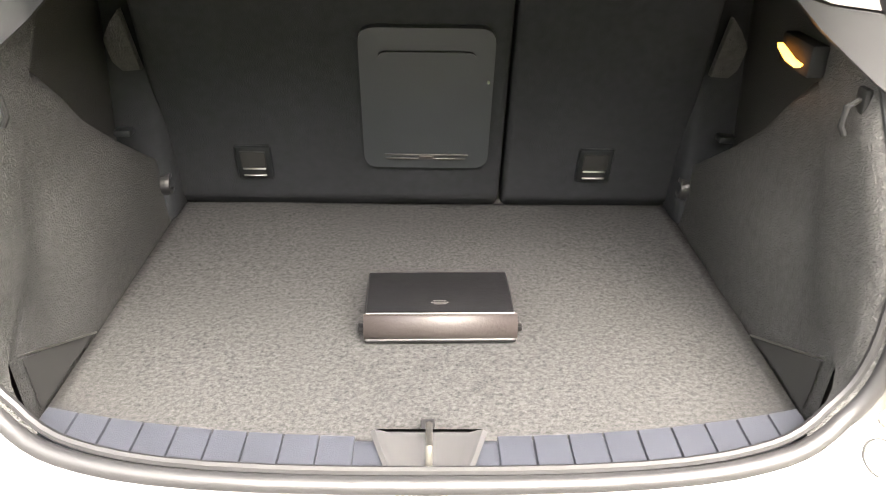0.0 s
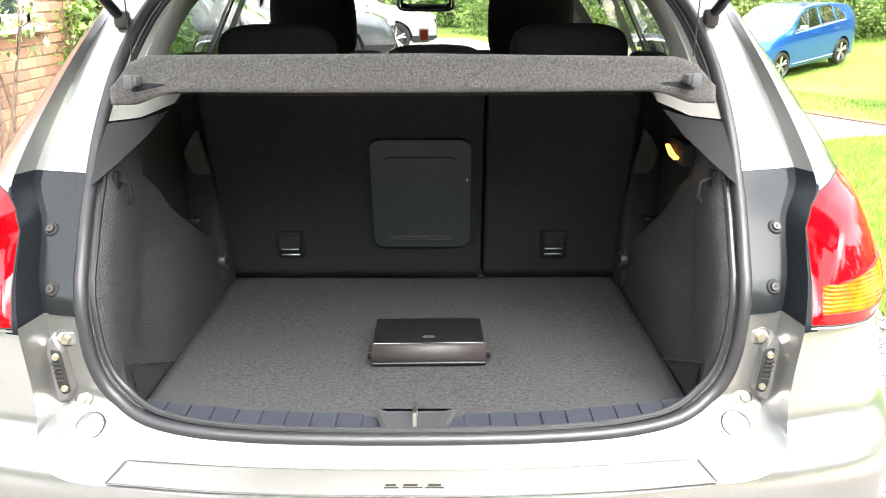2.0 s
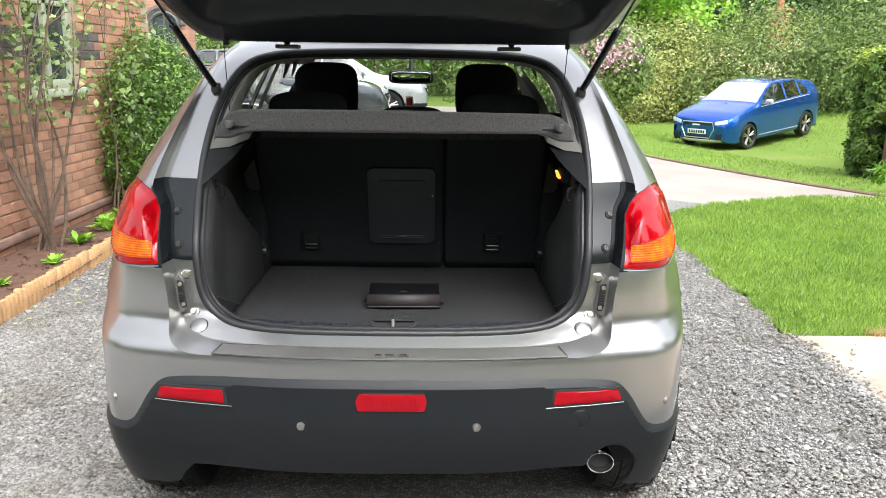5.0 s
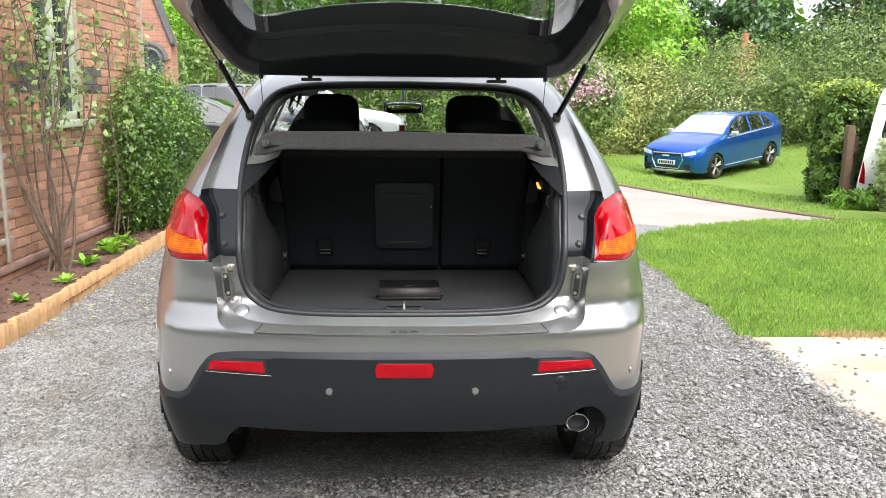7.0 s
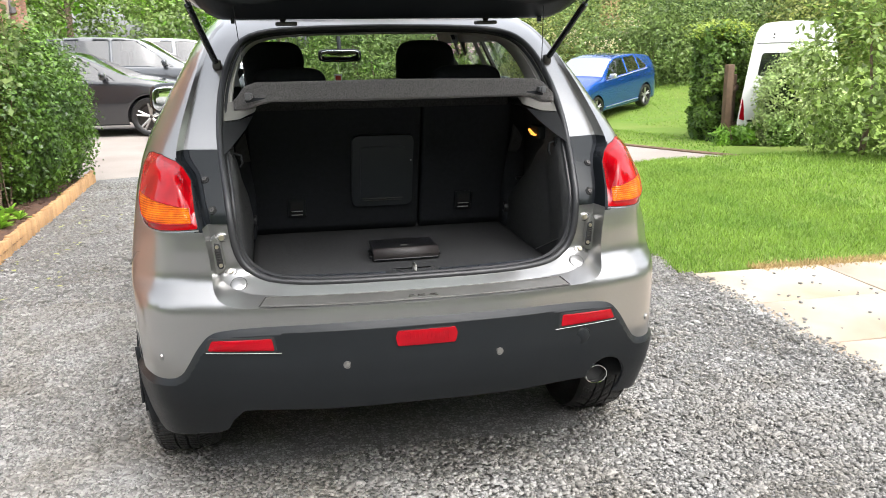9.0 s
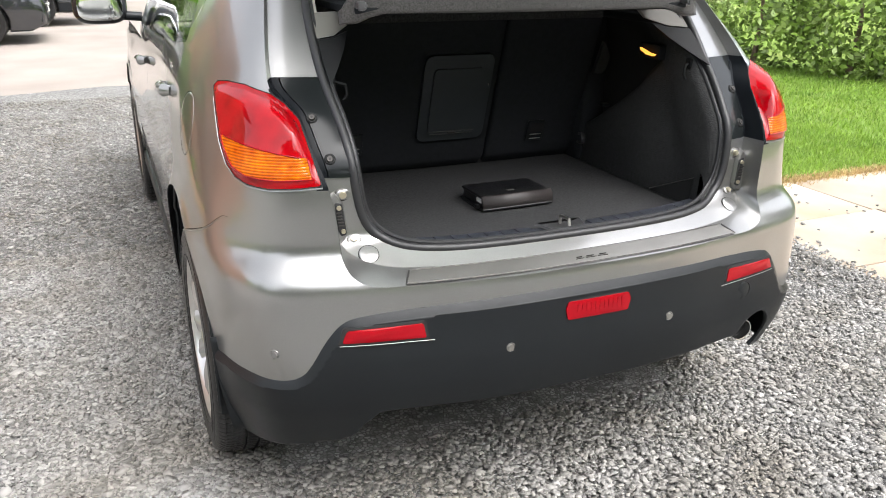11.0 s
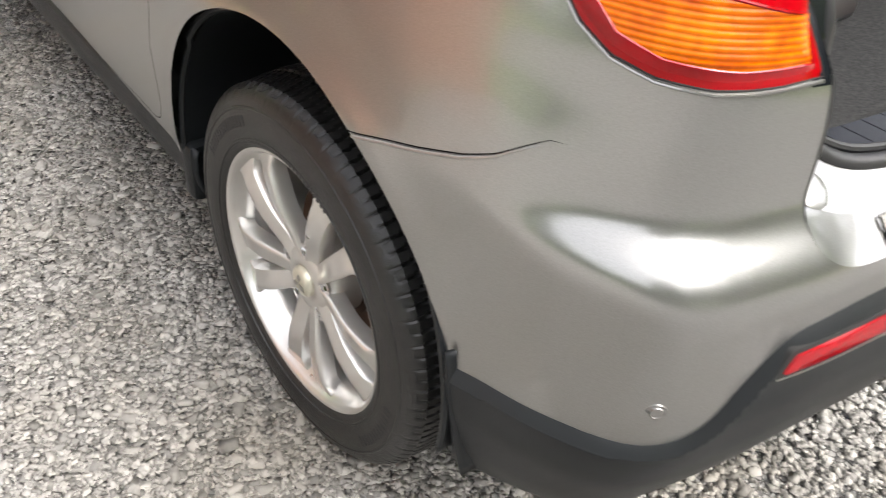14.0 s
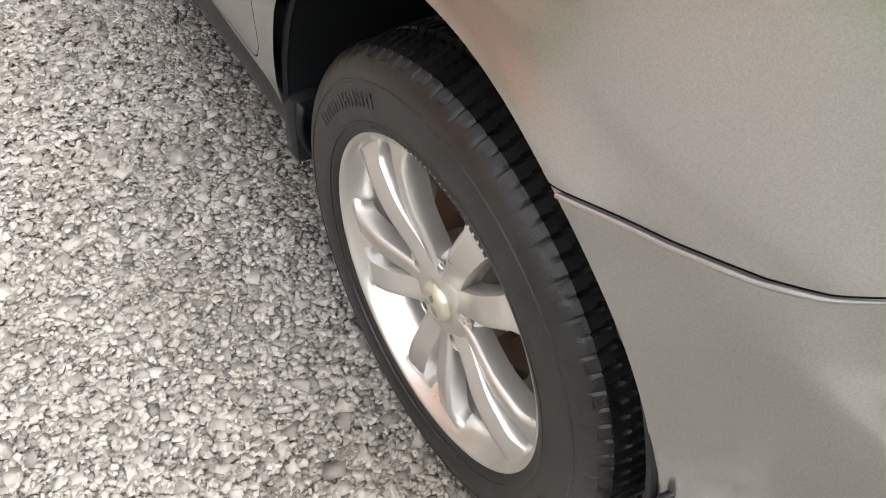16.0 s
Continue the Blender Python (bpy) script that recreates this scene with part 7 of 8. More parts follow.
tree(3.0, 33, 9.5, 4.0, LEAF_LIME, 61, "bright spring green broadleaf tree")
tree(8.0, 34, 10.5, 4.2, LEAF_LIME, 62, "bright spring green broadleaf tree")
tree(5.6, 31, 7.0, 3.2, LEAF_PRIVET, 63, "mid green broadleaf tree behind bushes")
tree(-3.0, 40, 10.5, 4.5, LEAF_LIME, 64, "bright green tree beyond parked cars")
tree(-9.5, 38, 9.5, 4.2, LEAF_LIME, 65, "bright green tree behind the house")
tree(0.0, 46, 12.0, 5.0, LEAF_PRIVET, 66, "tall green tree in the distance")
tree(-15, 44, 13.0, 5.5, LEAF_PRIVET, 67, "tall green tree in the distance")
tree(26, 30, 11.0, 5.0, LEAF_OLIVE, 68, "olive green tree behind the hedge")
tree(31, 20, 12.0, 5.5, LEAF_PRIVET, 69, "green tree beyond the hedge")
for i, (x, y, h) in enumerate(((14, 44, 15), (19, 43, 16), (24, 41, 15), (29, 40, 16), (10, 50, 17))):
    rr = random.Random(80 + i)
    blobs = [(x + rr.uniform(-0.4, 0.4), y, h * q, 3.4 * (1.08 - q), 3.4 * (1.08 - q), h * 0.09) for q in np.linspace(0.14, 0.97, 10)]
    foliage("conifer", blobs, 11000, 0.17, CONIFER, 80 + i, "tall dark conifer in the distance", "tree", trunk=[([(x, y, -0.5), (x, y, h * 0.95)], [0.32, 0.05])], stretch=2.2, hollow=0.6)
# far belt of woodland, and unseen trees behind the camera, closing the place all round
rr = random.Random(9)
belt = []
for k in range(60):
    a = radians(6 * k + rr.uniform(-2, 2))
    R = rr.uniform(60, 75)
    belt.append((R * math.sin(a), 8 + R * math.cos(a), 4.0, 5.0, 5.0, rr.uniform(6, 10)))
foliage("distant_woods", belt, 30000, 1.1, LEAF_PRIVET, 90, "distant green woodland all round", "woods", kind="stuff", hollow=0.75)
for k, (x, y, h, r) in enumerate(((-8, -12, 8, 3.6), (2.5, -10.5, 6.5, 4.2), (10, -13, 8, 3.8), (16, -3, 8, 3.6))):
    tree(x, y, h, r, LEAF_DARK, 100 + k, "green broadleaf tree added out of view near the drive", 5500, 0.34)

# more unseen trees, added to darken the sky light and reflections from behind
for k, (x, y) in enumerate(((-16, -14), (-11, -17), (-4.5, -10.5), (6, -16), (13, -15), (19, -11), (-20, -6))):
    tree(x, y, 6.0, 4.0, LEAF_DARK, 120 + k, "dense dark green tree added out of view behind the drive", 6000, 0.42, 0.06)

foliage("far_hedge", [(-14 + 1.9 * i, 33.5 + 0.6 * math.sin(i * 1.7), 1.6, 1.6, 1.3, 2.4 + 0.5 * math.sin(i * 2.3)) for i in range(9)], 26000, 0.12, LEAF_DARK, 140, "dark green hedge beyond the parked cars", "hedge", hollow=0.75)

# far brick building with an arched window, and a distant chimney
barn = thing("brick_cottage", "red brick cottage gable with arched window", "cottage")
gy = 20.0
gab = [(-6.5, -0.1), (-6.48, 2.9), (-6.92, 4.0), (-8.9, 8.2), (-12.4, 2.0), (-12.4, -0.1)]
part("gable_wall", prism(gab, lambda a, b, d: (a, gy + d, b), 0.6), FARBRICK, barn, "orange brick gable wall")
part("verge", joined(tube([(-6.43, gy - 0.02, 2.75), (-6.87, gy - 0.02, 4.0), (-8.9, gy - 0.02, 8.30)], 0.07, 6), tube([(-12.5, gy - 0.02, 1.75), (-8.9, gy - 0.02, 8.30)], 0.08, 6)), BLUEBRICK, barn, "dark stepped verge bricks")
arch = [(-7.45, 1.05), (-7.45, 2.35)] + [(-7.10 - 0.35 * math.cos(a), 2.35 + 0.28 * math.sin(a)) for a in np.linspace(0, math.pi, 9)] + [(-6.75, 2.35), (-6.75, 1.05)]
bw = part("arched_window", prism(list(reversed(arch)), lambda a, b, d: (a, gy - 0.03 + d, b), 0.02), mat("dark_pane", (0.05, 0.06, 0.06), 0.05), barn, "dark arched window")
DARKFRAME = mat("dark_green_frame_paint", (0.07, 0.085, 0.075), 0.5, vary=0.4, scale=9)
part("arch_frame", tube([(a, gy - 0.05, b) for a, b in arch], 0.05, 6), DARKFRAME, bw)
part("arch_mullion", box((-7.10, gy - 0.05, 1.8), (0.05, 0.04, 1.5)), DARKFRAME, bw)
part("arch_bricks", tube([(-7.10 - 0.47 * math.cos(a), gy - 0.01, 2.36 + 0.40 * math.sin(a)) for a in np.linspace(-0.1, math.pi + 0.1, 12)], 0.09, 6), BLUEBRICK, barn)
part("wall_lamp", box((-7.75, gy - 0.15, 4.35), (0.12, 0.2, 0.30), 0.03), WHITEPL, barn, "white wall lamp")
part("roof_slope", joined(prism([(-6.44, 2.70), (-6.88, 4.0), (-8.9, 8.3), (-8.86, 8.36), (-6.82, 4.03), (-6.38, 2.72)], lambda a, b, d: (a, gy + 0.05 + d, b), 0.3), prism([(-12.6, 1.6), (-8.9, 8.3), (-8.9, 8.42), (-12.7, 1.7)], lambda a, b, d: (a, gy + 0.05 + d, b), 0.3)), mat("slate_roof", (0.09, 0.085, 0.09), 0.7, vary=0.5, scale=5), barn, "dark slate roof")
chim = thing("chimney", "distant red brick chimney above trees", "chimney")
part("stack", box((15.9, 36, 1.7), (0.75, 0.75, 4.4), 0.03), BRICKI, chim, "red brick stack")
part("pot", joined(tube([(15.9, 36, 3.9), (15.9, 36, 4.55)], 0.17, 10), box((15.9, 36, 3.93), (0.95, 0.95, 0.14), 0.02)), mat("terracotta", (0.42, 0.17, 0.09), 0.8, vary=0.4), chim, "terracotta pot")


# ---- gate and fence ----
BROWNWOOD = mat("brown_fence_timber", (0.125, 0.078, 0.047), 0.85, vary=0.7, scale=10, bump=0.5, bump_scale=120)
gate_f = thing("garden_gate", "brown wooden gate with tall square post", "gate")
gz = float(ground_z(np.float64(7.0), np.float64(9.8)))
part("gate_post", box((6.86, 9.85, gz + 0.60), (0.12, 0.12, 1.28), 0.015), BROWNWOOD, gate_f, "square brown gate post")
for i in range(3):
    part("board", box((6.985 + 0.075 * i, 9.93 + 0.085 * i, gz + 0.55), (0.105, 0.022, 1.05), 0.004, 2, Matrix.Rotation(radians(48), 4, "Z")), BROWNWOOD, gate_f)
for zz in (0.25, 0.85):
    part("gate_rail", box((7.085, 10.00, gz + zz), (0.34, 0.03, 0.09), 0.005, 2, Matrix.Rotation(radians(48), 4, "Z")), BROWNWOOD, gate_f)


# ---- parked vehicles ----
def car_shell(spec):
    """Grid of a simple saloon or hatchback skin: stations along the length, from sill over the shoulder to the roof's middle."""
    L, W = spec["length"], spec["width"] / 2
    us = np.linspace(0, 1, 97)
    top = np.interp(us * L, [p[0] for p in spec["top"]], [p[1] for p in spec["top"]])
    belt = np.interp(us * L, [p[0] for p in spec["belt"]], [p[1] for p in spec["belt"]])
    for q in (top, belt):
        for _ in range(4):
            q[1:-1] = 0.25 * q[:-2] + 0.5 * q[1:-1] + 0.25 * q[2:]
    e = np.abs(2 * us - 1)
    wid = W * (1 - 0.22 * np.clip((e - 0.80) / 0.2, 0, 1) ** 2.0)
    P = np.zeros((97, 41, 3))
    zb = spec["clear"] + 0.10 * np.clip((e - 0.9) / 0.1, 0, 1)
    for j in range(41):
        v = j / 40
        if v < 0.5:
            q = v / 0.5
            z = zb + (belt - zb) * q
            x = wid * (0.955 + 0.045 * math.sin(min(1, q * 1.25) * math.pi * 0.5)) * (1 - 0.05 * q ** 4)
        elif v < 0.78:
            q = (v - 0.5) / 0.28
            rise = np.maximum(top - 0.03 - belt, 0.0)
            z = belt + rise * q
            x = wid * 0.95 * (1 - 0.24 * q * np.clip(rise / 0.42, 0.12, 1))
        else:
            q = (v - 0.78) / 0.22
            rise = np.maximum(top - 0.03 - belt, 0.0)
            edge = wid * 0.95 * (1 - 0.24 * np.clip(rise / 0.42, 0.12, 1))
            z = belt + rise + 0.03 * math.sin(q * math.pi / 2)
            x = edge * math.cos(q * math.pi / 2)
        P[:, j, 0], P[:, j, 1], P[:, j, 2] = x, us * L, z
    return P


def make_vehicle(name, label, spec, m, paint):
    th = thing(name, label, "car", spec.get("group", ""))
    P = car_shell(spec)
    Y, Z = P[..., 1], P[..., 2]
    V_ = np.broadcast_to(np.linspace(0, 1, 41)[None, :], Y.shape)
    r = spec["wheel"]
    wys = spec["axles"]
    arch = np.minimum(*[np.hypot(Y - a, Z - r) - r * 1.13 for a in wys])
    arch = np.where(V_ < 0.5, arch, 1.0)
    side_w = np.where((V_ > 0.5) & (V_ < 0.80), inside(Y, Z, spec["window"]), -1.0)
    pil = np.minimum.reduce([np.abs(Y - py) - 0.035 for py in spec["pillars"]]) if spec["pillars"] else np.ones(Y.shape)
    glass = np.minimum(side_w, pil)
    ws0, ws1 = spec["screen"]
    screen = np.minimum(np.minimum(Y - ws0, ws1 - Y), V_ - 0.795) * 0.5
    b0, b1 = spec["backlight"]
    back = np.minimum(np.minimum(Y - b0, b1 - Y), V_ - 0.80) * 0.5
    clad = spec["clear"] + spec.get("clad", 0.02) - Z
    put = lambda g: moved(g, m)
    part("body", put(both(region(P, [arch, -glass, -screen, -back, -clad]))), paint, th, spec["paint_label"], thick=0.004)
    for g in (region(P, [arch, clad]), mirrored(region(P, [arch, clad]))):
        part("lower_trim", put(g), BLACKPL, th, "black lower trim")
    for g in (region(P, [glass]), mirrored(region(P, [glass]))):
        if g[0]:
            part("side_window", put(g), DARKGLASS, th, "dark side glass")
    part("windscreen", put(both(region(P, [screen]))), spec.get("screen_glass", DARKGLASS), th, "reflecting windscreen")
    part("rear_screen", put(both(region(P, [back]))), DARKGLASS, th)
    part("chassis", put(box((0, spec["length"] / 2, spec["clear"] + 0.18), (spec["width"] * 0.8, spec["length"] * 0.94, 0.3), 0.05)), GAP, th)
    for a in wys:
        for s_ in (-1, 1):
            wm = m @ Matrix.Translation((s_ * (spec["width"] / 2 - 0.01), a, r)) @ Matrix.Diagonal((s_, 1, 1, 1))
            wh = new("wheel")
            wh.parent = th
            wh.empty_display_size = 0.1
            part("tyre", moved(lathe([(r * 0.72, -0.01), (r * 0.80, 0.008), (r * 0.95, 0.004), (r, -0.03), (r, -0.19), (r * 0.7, -0.2)], 40), wm), TYRE, wh)
            part("rim", moved(lathe([(r * 0.73, 0.0), (r * 0.70, -0.005), (r * 0.66, -0.05), (r * 0.6, -0.12), (0, -0.12)], 32), wm), spec.get("rim", DARKMETAL), wh)
            for k in range(5):
                a_ = 2 * math.pi * k / 5 + 0.3
                for da in (-0.16, 0.16):
                    part("spoke", moved(tube([(-0.03, 0.03 * math.cos(a_), 0.03 * math.sin(a_)), (-0.015, r * 0.70 * math.cos(a_ + da), r * 0.70 * math.sin(a_ + da))], [0.022, 0.016], 6), wm), spec.get("spoke", ALLOY), wh)
    for s_ in (-1, 1):
        part("door_mirror", put(joined(box((s_ * (spec["width"] / 2 + 0.07), ws1 - 0.42 + 0.12, spec["belt_z"] + 0.06), (0.19, 0.10, 0.13), 0.04, 3), box((s_ * (spec["width"] / 2 - 0.03), ws1 - 0.30, spec["belt_z"] + 0.02), (0.1, 0.05, 0.04), 0.01))), spec.get("mirror", paint), th, "door mirror")
        nose = spec["length"]
        part("headlamp", put(prism([(0.48, spec["lamp_z"]), (spec["width"] / 2 * 0.86, spec["lamp_z"] + 0.06), (spec["width"] / 2 * 0.86, spec["lamp_z"] - 0.04), (0.50, spec["lamp_z"] - 0.08)], lambda a, b, d: (s_ * a, nose - 0.035 + d - 0.42 * max(0, a - 0.45) ** 1.5 + 0.01, b), 0.02)), LAMPGLASS, th, "clear headlamp")
        part("fog_intake", put(prism([(0.50, spec["clear"] + 0.24), (0.74, spec["clear"] + 0.26), (0.74, spec["clear"] + 0.12), (0.54, spec["clear"] + 0.10)], lambda a, b, d: (s_ * a, nose + d - 0.40 * max(0, a - 0.45) ** 1.5 - 0.01, b), 0.02)), GAP, th)
        part("tail_light", put(box((s_ * spec["width"] / 2 * 0.68, 0.0, spec["lamp_z"] + 0.14), (0.16, 0.05, 0.11), 0.02)), REDREF, th, "red tail light")
        for hy in spec["handles"]:
            part("door_handle", put(box((s_ * (spec["width"] / 2 + 0.002), hy, spec["belt_z"] - 0.10), (0.03, 0.20, 0.03), 0.01)), paint, th)
    gz0 = spec["clear"] + 0.22
    part("grille", put(prism([(-0.42, gz0 + 0.30), (0.42, gz0 + 0.30), (0.46, gz0 + 0.14), (0.34, gz0 - 0.08), (-0.34, gz0 - 0.08), (-0.46, gz0 + 0.14)], lambda a, b, d: (a, nose + 0.012 - d - 0.12 * a * a, b), 0.04)), GAP, th, "black front grille")
    part("grille_surround", put(tube([(a, nose + 0.016 - 0.12 * a * a, b) for a, b in ((-0.42, gz0 + 0.30), (0.42, gz0 + 0.30), (0.46, gz0 + 0.14), (0.34, gz0 - 0.08), (-0.34, gz0 - 0.08), (-0.46, gz0 + 0.14))], 0.014, 6, True)), spec.get("surround", GLOSSBLACK), th)
    part("badge", put(tube([(a, nose + 0.03, gz0 + 0.235) for a in (-0.11, 0.11)], 0.024, 8)), CHROME, th, "plain silver badge shape")
    lipg = sheet(lambda u, v: ((2 * u - 1) * 0.70, nose + 0.020 - 0.22 * abs(2 * u - 1) ** 3.0 - 0.03 * v, spec["clear"] + 0.10 - 0.07 * v + 0.05 * max(0, abs(2 * u - 1) - 0.75) * (1 - v)), 24, 2)
    part("lower_lip", put(lipg), spec.get("lip", BLACKPL), th, "front lower lip", thick=0.01)
    for end, y0, sg in ((-1, nose, 1), (0, 0.0, -1)):
        ringp = [(float(p[0]), float(p[2])) for p in P[end]] + [(-float(p[0]), float(p[2])) for p in P[end][::-1]]
        kz, n_k, Vn = float(P[end][:, 2].mean()), len(ringp), []
        for q in (1.0, 0.85, 0.6, 0.3, 0.02):
            Vn += [(x * q, y0 + sg * (0.006 - 0.11 * (x * q) ** 2 * q), kz + (z - kz) * q) for x, z in ringp]
        Fn = [(r_ * n_k + i, r_ * n_k + (i + 1) % n_k, (r_ + 1) * n_k + (i + 1) % n_k, (r_ + 1) * n_k + i) for r_ in range(4) for i in range(n_k)]
        part("end_panel", put((Vn, Fn if sg > 0 else [tuple(reversed(f)) for f in Fn])), paint, th)
    if spec.get("trim"):
        for s_ in (-1, 1):
            side_at = lambda y, z, v: (s_ * float(np.interp(y, P[:, 0, 1], P[:, v, 0])) * 1.004, y, z)
            part("sill_line", put(tube([side_at(y, spec["clear"] + 0.10, 6) for y in np.linspace(wys[0] + 0.42, wys[1] - 0.42, 14)], 0.012, 6)), spec["trim"], th, "bright sill line")
            part("window_trim", put(tube([side_at(y, float(np.interp(y, P[:, 0, 1], P[:, 20, 2])) + 0.008, 20) for y in np.linspace(0.75, 2.95, 24)], 0.010, 6)), spec["trim"], th, "bright window trim")
        part("roof_spoiler", put(sheet(lambda u, v: ((2 * u - 1) * 0.52, 0.16 + 0.30 * v, spec["belt_z"] + 0.33 + 0.05 * v - 0.02 * (2 * u - 1) ** 2), 12, 3)), paint, th, "blue roof spoiler", thick=0.02)
    pl = part("number_plate", put(box((0, nose + 0.024, gz0 + 0.07), (0.52, 0.012, 0.112), 0.003)), WHITEPL, th, "white plate with dark bars")
    for k in range(7):
        part("plate_bar", put(box((-0.20 + 0.066 * k, nose + 0.032, gz0 + 0.07), (0.045, 0.004, 0.07), 0.002)), GAP, pl)
    if spec.get("interior", True):
        part("cabin", put(joined(box((-0.37, spec["length"] * 0.46, spec["belt_z"] - 0.05), (0.45, 0.14, 0.7), 0.05), box((0.37, spec["length"] * 0.46, spec["belt_z"] - 0.05), (0.45, 0.14, 0.7), 0.05), box((0, spec["length"] * 0.5, spec["belt_z"] - 0.35), (spec["width"] * 0.86, spec["length"] * 0.5, 0.4), 0.05))), SEATFAB, th, "dark cabin seats")
    return th


DARKGLASS = glass_mat("vehicle_glass", (0.55, 0.62, 0.60), 0.22, 0.10, 2.5)
LAMPGLASS = mat("headlamp_glass", (0.75, 0.78, 0.8), 0.08, coat=1.0, vary=0.5, scale=20, color2=(0.3, 0.32, 0.34))
BLUE = mat("bright_blue_paint", (0.002, 0.095, 0.52), 0.24, metal=0.85, coat=1.0, vary=0.2, scale=600, color2=(0.003, 0.12, 0.60))
BLUE.node_tree.nodes["Principled BSDF"].inputs["Coat IOR"].default_value = 1.5
BLACKPAINT = mat("black_car_paint", (0.015, 0.016, 0.018), 0.2, coat=1.0, vary=0.2, scale=300)
SILVERPAINT = mat("silver_car_paint", (0.5, 0.51, 0.52), 0.3, metal=0.7, coat=1.0, vary=0.2, scale=500)
DARKGREY = mat("dark_grey_car_paint", (0.05, 0.055, 0.06), 0.25, metal=0.4, coat=1.0, vary=0.2, scale=400)
HATCH = dict(length=4.33, width=1.80, clear=0.20, wheel=0.325, axles=(0.87, 3.48), top=[(0, 0.82), (0.10, 1.02), (0.28, 1.20), (0.46, 1.30), (0.9, 1.365), (1.4, 1.41), (1.9, 1.42), (2.35, 1.38), (3.15, 1.00), (3.3, 0.98), (3.9, 0.86), (4.22, 0.74), (4.33, 0.60)],
             belt=[(0, 0.80), (0.15, 0.97), (0.5, 0.98), (3.0, 0.90), (3.3, 0.89), (4.0, 0.79), (4.25, 0.68), (4.33, 0.56)], window=[(0.70, 1.04), (0.85, 0.985), (2.95, 0.93), (2.55, 1.20), (2.2, 1.34), (1.2, 1.33), (0.92, 1.24)], pillars=(1.80, 1.12), screen=(2.32, 3.10), backlight=(0.10, 0.42),
             belt_z=0.95, lamp_z=0.70, handles=(1.25, 2.2))
SUV = dict(length=4.55, width=1.86, clear=0.26, wheel=0.36, axles=(0.90, 3.55), top=[(0, 0.95), (0.08, 1.25), (0.30, 1.52), (0.6, 1.66), (1.4, 1.70), (2.1, 1.68), (2.5, 1.62), (3.25, 1.16), (3.45, 1.13), (4.1, 1.04), (4.45, 0.90), (4.55, 0.68)],
           belt=[(0, 0.90), (0.12, 1.08), (3.2, 1.05), (3.5, 1.03), (4.2, 0.94), (4.5, 0.80), (4.55, 0.64)], window=[(0.35, 1.16), (3.05, 1.08), (2.7, 1.36), (2.35, 1.60), (0.7, 1.60)], pillars=(1.0, 1.9), screen=(2.48, 3.22), backlight=(0.06, 0.34),
           belt_z=1.10, lamp_z=0.86, handles=(1.3, 2.3), clad=0.16)


def stand(nose_x, nose_y, heading, z, spec):
    """The pose of a vehicle whose nose's middle stands at a place; heading: degrees its nose is turned left of +y."""
    t = Matrix.Translation((nose_x, nose_y, z)) @ Matrix.Rotation(radians(heading), 4, "Z")
    return t @ Matrix.Translation((0, -spec["length"], 0))


blue_spec = dict(HATCH, paint_label="bright blue metallic body", rim=GAP, spoke=STEEL, lip=ALLOY, surround=ALLOY, trim=ALLOY, mirror=ALLOY, screen_glass=glass_mat("sky_lit_screen", (0.6, 0.66, 0.66), 0.4, 0.72, 1.2))
for key in ("top", "belt", "window"):
    blue_spec[key] = [(a, 0.2 + (b - 0.2) * 1.10) for a, b in HATCH[key]]
blue_spec.update(belt_z=1.02, lamp_z=0.74, wheel=0.315)
make_vehicle("blue_hatchback", "bright blue hatchback parked on sloping grass", blue_spec, stand(6.61, 17.8, 126.7, -0.635, HATCH) @ Matrix.Translation((0, 4.33, 0)) @ Matrix.Rotation(radians(-5.0), 4, "X") @ Matrix.Translation((0, -4.33, 0)), BLUE)
make_vehicle("black_hatchback", "black hatchback parked on tarmac", dict(HATCH, paint_label="glossy black body", group="parked cars", spoke=STEEL), stand(-1.62, 12.9, -90, -0.01, HATCH), BLACKPAINT)
make_vehicle("dark_suv", "dark grey sport utility car parked on tarmac", dict(SUV, paint_label="dark grey body", group="parked cars"), stand(-0.95, 16.0, -88, -0.01, SUV), DARKGREY)
make_vehicle("silver_suv", "silver sport utility car parked on tarmac", dict(SUV, paint_label="silver body", group="parked cars"), stand(-0.15, 19.4, -86, -0.01, SUV), SILVERPAINT)

# white van parked beside the gate, its sloping back towards the drive
VANWHITE = mat("white_van_paint", (0.78, 0.78, 0.77), 0.3, coat=0.8, vary=0.15, scale=5)
van = thing("van", "white van with sloping back parked beside the gate", "van")
VX, VY, LEAN = 7.85, 9.60, 0.66
half = [(0.92, 0.00), (0.94, 0.155), (0.905, 0.40), (0.87, 0.655), (0.79, 1.145), (0.72, 1.515), (0.65, 1.635), (0.50, 1.70), (0.0, 1.735)]
hc = [tuple(p) for p in curve(half, 4)]
cp = [(VX - a, b) for a, b in hc] + [(VX + a, b) for a, b in reversed(hc[:-1])]
bm = bmesh.new()
ends = [[bm.verts.new((x + LEAN * d, VY + d, z)) for x, z in cp] for d in (0.0, 3.3)]
bm.faces.new(ends[0])
bm.faces.new(list(reversed(ends[1])))
for i in range(len(cp)):
    k = (i + 1) % len(cp)
    bm.faces.new((ends[0][k], ends[0][i], ends[1][i], ends[1][k]))
bmesh.ops.bevel(bm, geom=[e for e in bm.edges if abs(e.verts[0].co.y - e.verts[1].co.y) < 1e-4], offset=0.04, segments=3, affect="EDGES", profile=0.5)
bmesh.ops.recalc_face_normals(bm, faces=bm.faces)
part("body", bm_out(bm), VANWHITE, van, "white rounded body", sharp=50)
